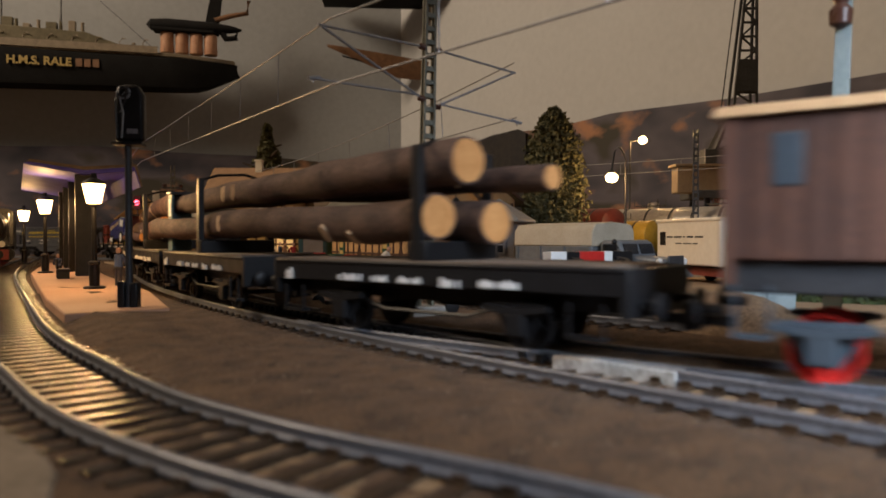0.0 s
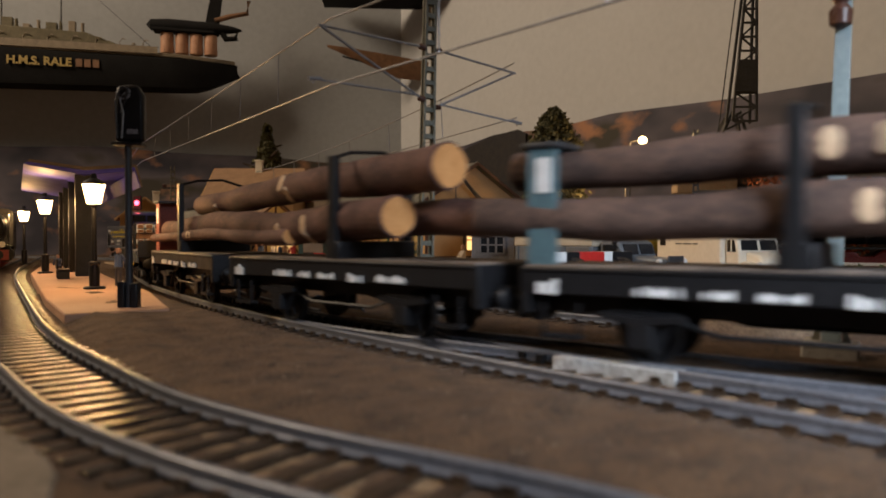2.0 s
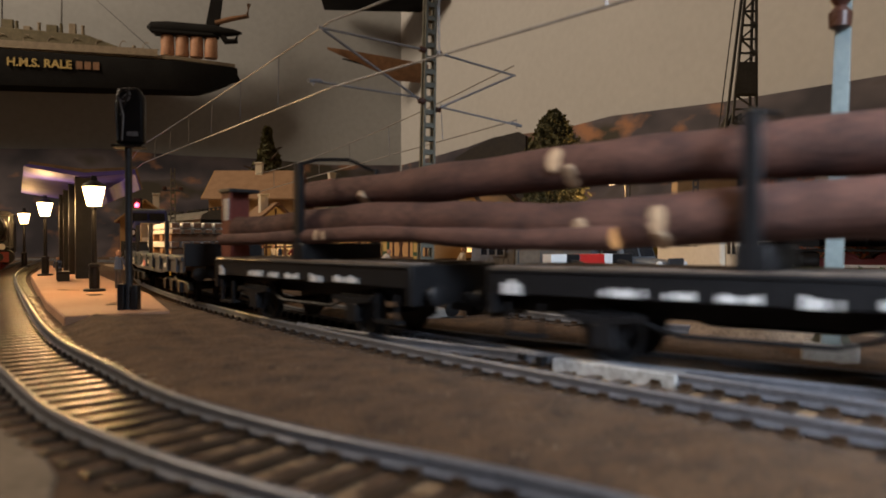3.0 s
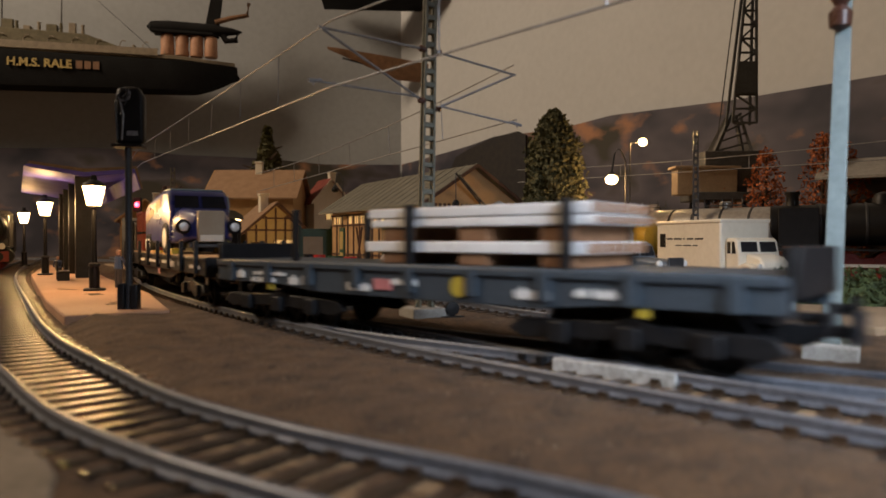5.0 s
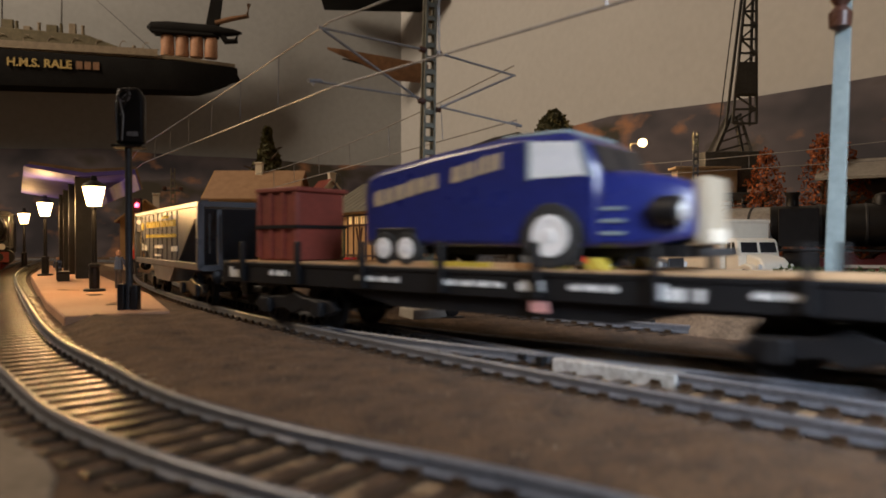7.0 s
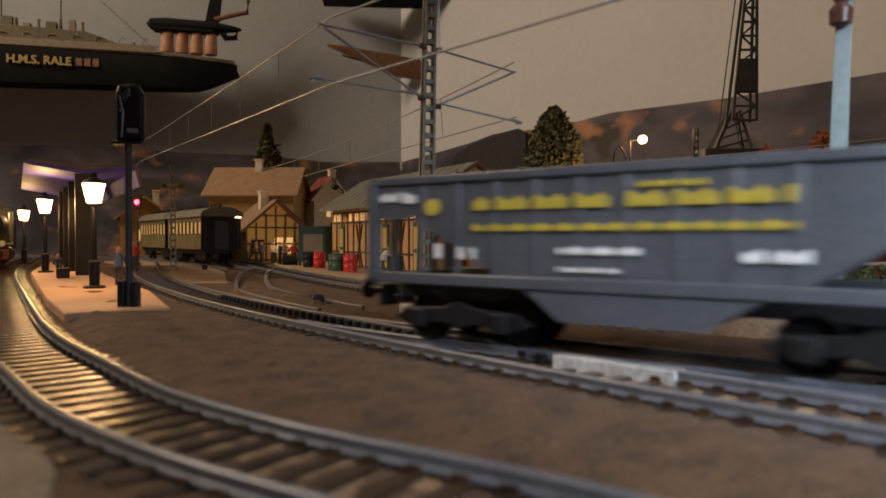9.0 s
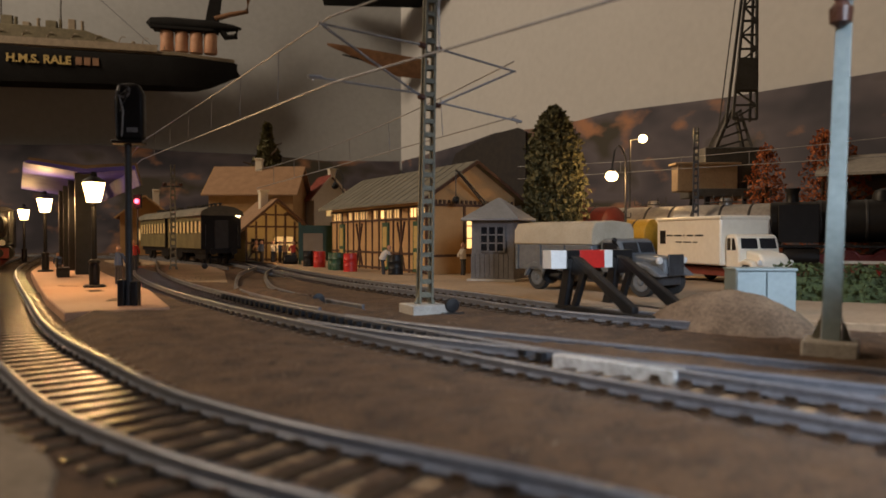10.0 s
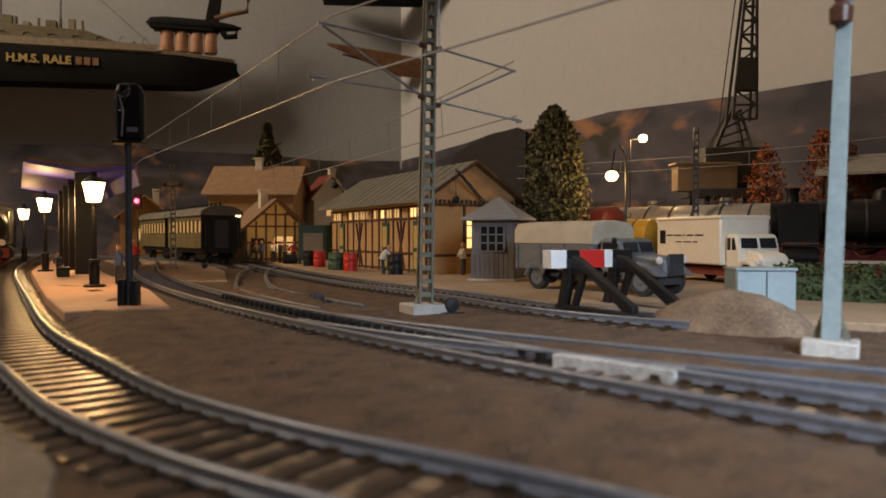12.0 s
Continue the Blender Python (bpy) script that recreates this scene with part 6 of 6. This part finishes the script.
lift(box_wagon(-67, 50), 1.9)
log_flat(-186, -82)
log_flat(-303, -205, TEAL)
log_flat(-413, -312)
log_flat(-528, -432, REDBR)
A_MID, A_SPAN, B_MID, B_SPAN = -197, 60, -427, 61
for args in ((-120, 66, -6.4, 28.2, 5.6, BARK, 11), (-113, 73, 6.2, 27.8, 5.3, BARK, 12), (-113, 71, -2.5, 38.2, 5.6, BARK, 13, 3.6), (-100, 88, 8, 37.6, 3.0, BARK, 14)):
    log(A_MID, A_SPAN, *args)
for args in ((-94, 88, -6.4, 28.2, 5.3, BARKR, 21), (-90, 108, 5.8, 27.4, 4.6, BARKR, 22), (-62, 102, -1.8, 37.2, 5.5, BARKR, 23, 3.4), (-93, 40, -12, 24.4, 2.4, BARKR, 24)):
    log(B_MID, B_SPAN, *args)


def bogie(t, x, axles, material=BLACK):
    ln = 10 * (axles - 1) + 8
    for sy in (-1, 1):
        part("bogie_frame", M().prism([(x - ln, 5), (x - ln + 3, 7.5), (x - 4, 8), (x, 9.5), (x + 4, 8), (x + ln - 3, 7.5), (x + ln, 5), (x + ln - 4, 3.4), (x + 4, 4.6), (x, 3.2), (x - 4, 4.6), (x - ln + 4, 3.4)], sy * 10.6, sy * 12.8, axis=1), material, t, bevel=0.3)
    for k in range(axles):
        xa = x + (k - (axles - 1) / 2) * (22 if axles == 2 else 15)
        axle(t, xa)
        for sy in (-1, 1):
            part("axle_box", M().box(xa - 2, min(sy * 12.6, sy * 14.2), 3.2, xa + 2, max(sy * 12.6, sy * 14.2), 7.4), material, t, bevel=0.3)


def heavy_flat(rear, front):
    t = wagon("heavy_flat_wagon", "blue-grey heavy bogie flat wagon with deep side girders", "goods wagon", rear, front)
    h = (front - rear) / 2
    for sy in (-1, 1):
        part("side_girder", M().prism([(-h, 15), (h, 15), (h, 9.5), (h * 0.62, 9.2), (h * 0.42, 7.8), (-h * 0.42, 7.8), (-h * 0.62, 9.2), (-h, 9.5)], sy * 14, sy * 15, axis=1).box(-h, sy * 15.2 - 0.5, 14, h, sy * 15.2 + 0.5, 15.6), SLATE, t, bevel=0.25)
        for k in range(9):
            x = -h + 8 + k * (2 * h - 16) / 8
            part("stake_pocket", M().box(x - 1.3, min(sy * 15, sy * 16.2), 9.6, x + 1.3, max(sy * 15, sy * 16.2), 15.4), SLATE, t)
    part("deck", M().box(-h, -14.6, 14.2, h, 14.6, 15.9), SLATE, t, bevel=0.2)
    part("centre_girder", M().box(-h + 4, -6, 7, h - 4, 6, 14.2), BLACK, t)
    for sx in (-1, 1):
        part("end_board", M().box(sx * h - 1.2, -14.6, 12, sx * h + 1.2, 14.6, 20.6), BLACK, t, "black folding end board", bevel=0.3)
        bogie(t, sx * h * 0.66, 3)
    for x in (-h * 0.55, -h * 0.02, h * 0.5):
        for sy in (-1, 1):
            part("stake", M().box(x - 1.0, sy * 13.6 - 0.8, 15.8, x + 1.0, sy * 13.6 + 0.8, 30), BLACK, t, bevel=0.2)
    marks(t, -15.3, [(-h + 8, -h + 14, 10.5, 13), (-h + 19, -h + 34, 11.6, 12.8), (-h + 18, -h + 30, 9.6, 11), (-h + 36, -h + 42, 9.4, 12), (-8, 2, 11, 12.6), (30, 38, 9.6, 12), (44, 56, 10.6, 12.4), (-22, -14, 9, 11)])
    marks(t, -15.3, [(-h + 26, -h + 29, 7.6, 9.6), (57, 60, 7.6, 9.6)], YELLOW, "yellow warning square")
    part("round_badge", M().lathe([(2.3, -15.5), (2.3, -15.0)], (15, 0, 11.4), 18, axis=1), YELLOW, t, "round yellow badge")
    part("red_label", M().box(-12, -15.45, 9.6, -6, -15.0, 12.2), mat("pink_red_label", (0.55, 0.2, 0.2), rough=0.5), t, "pink-red printed label")
    buffers(t, h)
    return t


D_REAR, D_FRONT = -728, -564
lift(heavy_flat(D_REAR, D_FRONT), 1.9)
D_MID = (D_REAR + D_FRONT) / 2
for z, thick, off in ((20.6, 2.6, 0), (26.6, 1.9, 2), (28.8, 2.4, 1)):
    for k in range(6):
        y = -11 + k * 4.4
        g = load("steel_beam", "long white-painted square beam lying in a stack", "beam", D_MID, 56, "white beams stacked on the flat wagon")
        part("bar", M().box(-18 + off, y - 1.7, z, 45 + off, y + 1.7, z + thick), BEAMW, g, bevel=0.3)
        part("end_cap", M().box(45 + off, y - 1.5, z + 0.2, 45.5 + off, y + 1.5, z + thick - 0.2), SPACER, g)
for z0, z1 in ((17.8, 20.6), (23.2, 26.6)):
    for x in (-13, 12, 34):
        g = load("timber_spacer", "brown timber block between the stacked beams", "timber", D_MID, 56, "timber spacers")
        part("block", M().box(x, -12, z0, x + 8, 12, z1), SPACER, g, bevel=0.3)


def deck_flat(rear, front):
    t = wagon("bogie_flat_wagon", "long black bogie flat wagon with tan plank deck and short stakes", "goods wagon", rear, front)
    h = (front - rear) / 2
    for sy in (-1, 1):
        part("side_sill", M().box(-h, sy * 14.4 - 0.6, 9.6, h, sy * 14.4 + 0.6, 15.4).box(-h, sy * 14.4 - 0.9, 14.4, h, sy * 14.4 + 0.9, 15.5), BLACK, t, bevel=0.2)
        part("truss", M().prism([(-h * 0.5, 9.6), (h * 0.5, 9.6), (h * 0.3, 5.8), (-h * 0.3, 5.8)], sy * 12.4, sy * 13.2, axis=1), BLACK, t)
        for k in range(8):
            x = -h + 10 + k * (2 * h - 20) / 7
            part("stake", M().box(x - 0.8, min(sy * 15, sy * 16.4), 10, x + 0.8, max(sy * 15, sy * 16.4), 21.5), BLACK, t, bevel=0.2)
    planks(t, h - 1, 28, 14.8, DECKW, 5.0)
    part("centre_girder", M().box(-h + 4, -6, 8, h - 4, 6, 14.6), BLACK, t)
    for sx in (-1, 1):
        part("head_stock", M().box(sx * h - 1, -15, 9, sx * h + 1, 15, 15.8), BLACK, t, bevel=0.3)
        bogie(t, sx * h * 0.70, 2)
    marks(t, -15.15, [(-h + 3, -h + 8, 11, 14), (-h + 22, -h + 30, 12, 13.6), (-40, -26, 11.8, 13.2), (-12, 4, 11.8, 13.2), (8, 14, 11.4, 13.6), (20, 30, 12, 13.4), (38, 46, 11, 14), (54, 62, 12, 13.4), (74, 90, 11.6, 13)])
    part("red_plate", M().box(11, -15.3, 7.2, 15, -14.8, 9.4), mat("pale_red_plate", (0.6, 0.3, 0.28), rough=0.5), t, "pale red plate")
    buffers(t, h)
    return t


E_REAR, E_FRONT = -938, -744
lift(deck_flat(E_REAR, E_FRONT), 1.8)
E_MID = (E_REAR + E_FRONT) / 2
DECK_E = 17.7


def old_van(x0):
    t = load("delivery_van", "dark blue old delivery van with faded gold lettering", "van", E_MID, 66)
    z = DECK_E
    at = (x0 * MM, 0, z * MM)

    def piece(name, m, material, label="", bevel=0.0):
        ob = part(name, m, material, t, label, bevel)
        ob.location = at
        return ob

    piece("body", M().prism([(0, 4.4), (65, 4.4), (65, 19.2), (62, 25.6), (58, 27.8), (45, 28.2), (25, 26.4), (6, 23.6), (1.5, 22.2), (0, 19.6)], -12.6, 12.6, axis=1), BLUE, "", 1.6)
    piece("bonnet", M().rings([[(64, -12.3, 4.4), (64, 12.3, 4.4), (64, 12.3, 15), (64, 9.4, 20), (64, -9.4, 20), (64, -12.3, 15)],
                               [(71, -11.8, 4.6), (71, 11.8, 4.6), (71, 11.4, 13.8), (71, 8, 19.4), (71, -8, 19.4), (71, -11.4, 13.8)],
                               [(77, -10.2, 5.4), (77, 10.2, 5.4), (77, 9.8, 11.6), (77, 6.6, 18.2), (77, -6.6, 18.2), (77, -9.8, 11.6)],
                               [(81.5, -6.8, 6.6), (81.5, 6.8, 6.6), (81.5, 6.6, 10.6), (81.5, 5.2, 16.4), (81.5, -5.2, 16.4), (81.5, -6.6, 10.6)]]), BLUE, "", 1.2)
    for sy in (-1, 1):
        piece("wheel_arch", M().prism([(54.5 + 8.0 * math.cos(a), 5.4 + 8.0 * math.sin(a)) for a in np.linspace(0, math.pi, 13)], sy * 11.0, sy * 12.66, axis=1), BLACK)
        piece("rear_arch", M().prism([(4, 4.4), (18, 4.4), (17.4, 9), (4.6, 9)], sy * 11, sy * 12.75, axis=1), BLACK, "", 0.3)
        piece("door_window", M().prism([(49.6, 18.8), (62.4, 18.8), (60.2, 25.6), (49.6, 26.4)], sy * 12.5, sy * 12.8, axis=1), WINDOW_GLARE, "side window with its white reflection painted on")
        piece("window_frame", M().prism([(48.8, 18.4), (49.6, 18.4), (49.6, 26.8), (48.8, 26.8)], sy * 12.5, sy * 12.9, axis=1).prism([(62.4, 18.4), (63.4, 18.4), (61.0, 26), (60.2, 26)], sy * 12.5, sy * 12.9, axis=1), CABIN)
        word = M()
        for k in range(11):
            if k != 6:
                xa, zb = 4 + k * 3.5, 14.2 + k * 0.66
                word.prism([(xa, zb), (xa + 2.9, zb + 0.5), (xa + 2.9, zb + (4.0 if k % 3 else 4.4)), (xa + 0.3 * (k % 2), zb + 3.5)], sy * 12.6, sy * 12.8, axis=1)
        piece("lettering", word, FADED, "faded gold lettering, illegible")
        piece("headlight", M().lathe([(0.6, 74), (2.8, 76), (3.0, 80.4), (2.0, 81)], (0, sy * 10.4, 11.4), 14, axis=0), BLACK, "black headlight pod")
        piece("lamp_glass", M().lathe([(2.0, 80.9), (1.6, 81.4), (0.3, 81.6)], (0, sy * 10.4, 11.4), 12, axis=0), CHROME)
        piece("louvre", M().box(65, sy * 11.9 - 0.4, 7, 70, sy * 11.9 + 0.4, 7.6).box(65, sy * 11.9 - 0.4, 9.4, 70, sy * 11.9 + 0.4, 10).box(65, sy * 11.8 - 0.4, 11.8, 70, sy * 11.8 + 0.4, 12.4), CABIN)
        piece("windscreen", M().add([(65.2, sy * 0.7, 19.8), (65.2, sy * 11, 19.8), (62.9, sy * 10.4, 25.2), (62.9, sy * 0.7, 25.2), (64.2, sy * 0.7, 19.8), (64.2, sy * 11, 19.8), (61.9, sy * 10.4, 25.2), (61.9, sy * 0.7, 25.2)],
                                    [(0, 1, 2, 3), (7, 6, 5, 4), (0, 4, 5, 1), (1, 5, 6, 2), (2, 6, 7, 3), (3, 7, 4, 0)]), DGLASS)
    piece("radiator", M().box(81, -5.4, 5, 84.0, 5.4, 18), CANVAS, "tan radiator panel", 0.6)
    piece("radiator_plate", M().box(84.0, -4.6, 5.4, 84.4, 4.6, 8), CREAM, "pale plate")
    piece("bumper", M().box(83.6, -9, 2.8, 84.8, 9, 4.4), DARK, "", 0.3)
    piece("roof_edge", M().box(42, -11.4, 27.7, 57.5, 11.4, 28.6), CABIN, "", 0.3)
    piece("chassis", M().box(2, -8, 2.6, 80, 8, 5), BLACK)
    for x, y, r in ((54.5, -11.7, 6.8), (54.5, 11.7, 6.8), (7.6, -11.7, 4.0), (7.6, 11.7, 4.0), (15, -11.7, 4.0), (15, 11.7, 4.0)):
        w = road_wheel(t, x0 + x, y, r, 3.2, BEAMW)
        w.location.z += z * MM
    return t


old_van(-40.4)
for x in (14, 22):
    for y in (-10.4, 10.4):
        g = load("wheel_chock", "small yellow wooden wheel chock on the deck", "chock", E_MID, 66, "yellow wheel chocks")
        part("wedge", M().prism([(x - 4 + (0 if x < 20 else 4), DECK_E), (x + 2 + (0 if x < 20 else 2), DECK_E), (x + 2, DECK_E + 2.4), (x, DECK_E + 2.4)], y - 2, y + 2, axis=1), YELLOW, g, bevel=0.2)
for k in range(3):
    g = load("lashing_board", "pale yellow board nailed to the deck", "board", E_MID, 66, "lashing boards")
    part("board", M().box(-34 + k * 14, -13 + k, DECK_E, -18 + k * 16, -11 + k, DECK_E + 1.0), YELLOW if k == 1 else DECKW, g)
cr = load("crate", "tall red-brown boxed crate on the wagon deck", "crate", E_MID, 66)
part("box", M().box(-89, -9, DECK_E, -71, 9, DECK_E + 20), REDBR, cr, bevel=0.5)
part("lid", M().box(-89.8, -9.8, DECK_E + 20, -70.2, 9.8, DECK_E + 21.4), REDBR, cr, bevel=0.3)
part("strap", M().box(-89.5, -9.9, DECK_E + 9.4, -70.5, 9.9, DECK_E + 10.4), BLACK, cr, "black strap")
for k in range(4):
    part("batten", M().box(-89.2 + k * 5.6, -9.6, DECK_E + 1, -87.8 + k * 5.6, -9, DECK_E + 20), REDBR, cr)


def hopper(rear, front):
    t = wagon("hopper_wagon", "dark grey ribbed hopper wagon with yellow lettering", "goods wagon", rear, front)
    h = (front - rear) / 2
    for sy in (-1, 1):
        part("side", M().prism([(-h + 2, 39.5), (h - 2, 39.5), (h - 2, 36.5), (h - 4, 36.5), (h - 34, 16), (20, 11.5), (14, 7), (-14, 7), (-20, 11.5), (-h + 36, 16), (-h + 12, 31), (-h + 2, 34)], sy * 14.4, sy * 15.2, axis=1), HOPPER, t)
        part("side_sill", M().box(-h, sy * 14.8 - 0.9, 13, h, sy * 14.8 + 0.9, 16), HOPPER, t, bevel=0.3)
        part("top_chord", M().box(-h, sy * 15 - 0.9, 38.8, h, sy * 15 + 0.9, 41), HOPPER, t, bevel=0.3)
        for k in range(9):
            x = -h + 16 + k * (2 * h - 52) / 8
            part("rib", M().box(x - 0.8, min(sy * 15.1, sy * 15.55), 14, x + 0.8, max(sy * 15.1, sy * 15.55), 39), HOPPER, t, bevel=0.2)
        for sx in (-1, 1):
            part("corner_post", M().box(sx * (h - 1.2) - 1.2, sy * 14.9 - 1.2, 14, sx * (h - 1.2) + 1.2, sy * 14.9 + 1.2, 40), HOPPER, t, bevel=0.2)
            part("end_panel", M().box(sx * (h - 6) - 6, min(sy * 14.9, sy * 15.4), 30, sx * (h - 6) + 6, max(sy * 14.9, sy * 15.4), 39) if sx < 0 else M().box(h - 6, min(sy * 14.9, sy * 15.4), 34, h, max(sy * 14.9, sy * 15.4), 39), HOPPER, t)
    for sx in (-1, 1):
        part("slope_sheet", M().prism([(sx * (h - 2), 38), (sx * (h - 3), 39), (sx * 14, 8), (sx * 13, 7)], -14.4, 14.4, axis=1), HOPPER, t)
        part("end_frame", M().beam((sx * (h - 1.5), -14, 14), (sx * (h - 1.5), 14, 14), 2.4).beam((sx * (h - 1.5), -8, 14), (sx * (h - 3), -8, 38), 1.6).beam((sx * (h - 1.5), 8, 14), (sx * (h - 3), 8, 38), 1.6), HOPPER, t)
        part("top_end", M().box(sx * (h - 1.2) - 1, -15, 38.8, sx * (h - 1.2) + 1, 15, 41), HOPPER, t)
        bogie(t, sx * (h - 24), 2)
        part("hand_grabs", M().tube([(sx * (h - 0.2), -12, 20), (sx * h, -12, 36)], 0.35, 6).tube([(sx * (h - 0.2), -8, 20), (sx * h, -8, 36)], 0.35, 6), DARK, t)
    part("coal_floor", M().box(-h + 18, -14, 30, h - 18, 14, 31), BLACK, t)
    part("centre_sill", M().box(-h, -4, 9, h, 4, 14), BLACK, t)
    for o in t.children:
        if o.name.split(".")[0] not in ("bogie_frame", "wheelset", "axle_box"):
            for v in o.data.vertices:
                v.co.z = v.co.z if v.co.z < 0.013 else 0.013 + (v.co.z - 0.013) * 0.87
    marks(t, -15.75, [(-h + 30, -h + 60, 29.3, 32.0), (-h + 64, -h + 92, 29.3, 32.0), (-h + 30, -h + 92, 24.9, 26.5), (-h + 66, -h + 78, 32.7, 33.8)], YELLOW, "faded yellow lettering")
    part("emblem", M().lathe([(1.9, -15.75), (1.9, -15.2)], (-h + 19, 0, 30.2), 14, axis=1), YELLOW, t, "round yellow emblem")
    marks(t, -15.75, [(-h + 4, -h + 9, 31.8, 33.8), (-h + 10.5, -h + 14, 31.3, 33.8), (-h + 50, -h + 66, 20.3, 21.9), (-h + 50, -h + 62, 16.9, 17.8), (h - 44, h - 34, 19.4, 21.5), (-h + 20, -h + 23, 19.0, 22.2), (-h + 26, -h + 30, 19.0, 22.2)])
    buffers(t, h)
    return t


hopper(-1097, -969)


def way(t):
    """Millimetres that the train has gone: it gathers a little speed."""
    return 97.4 * t + 0.91 * t * t


def wagon_pose(mid, span, t):
    s = mid + way(t)
    a, b = on_way(s - span), on_way(s + span)
    c = (a + b) / 2
    return pose(c[0] * MM, c[1] * MM, 0, 0, 0, math.degrees(math.atan2(b[1] - a[1], b[0] - a[0])))


def motions():
    times = [k * 0.25 for k in range(49)]
    for t, mid, span in TRAIN:
        walk(t, [(q, wagon_pose(mid, span, q)) for q in times])
    for ob, x in AXLES:
        walk(ob, [(k / 15, pose(x * MM, 0, 5.2 * MM, 0, math.degrees(way(k / 15) / 5.55), 0)) for k in range(181)])


motions()
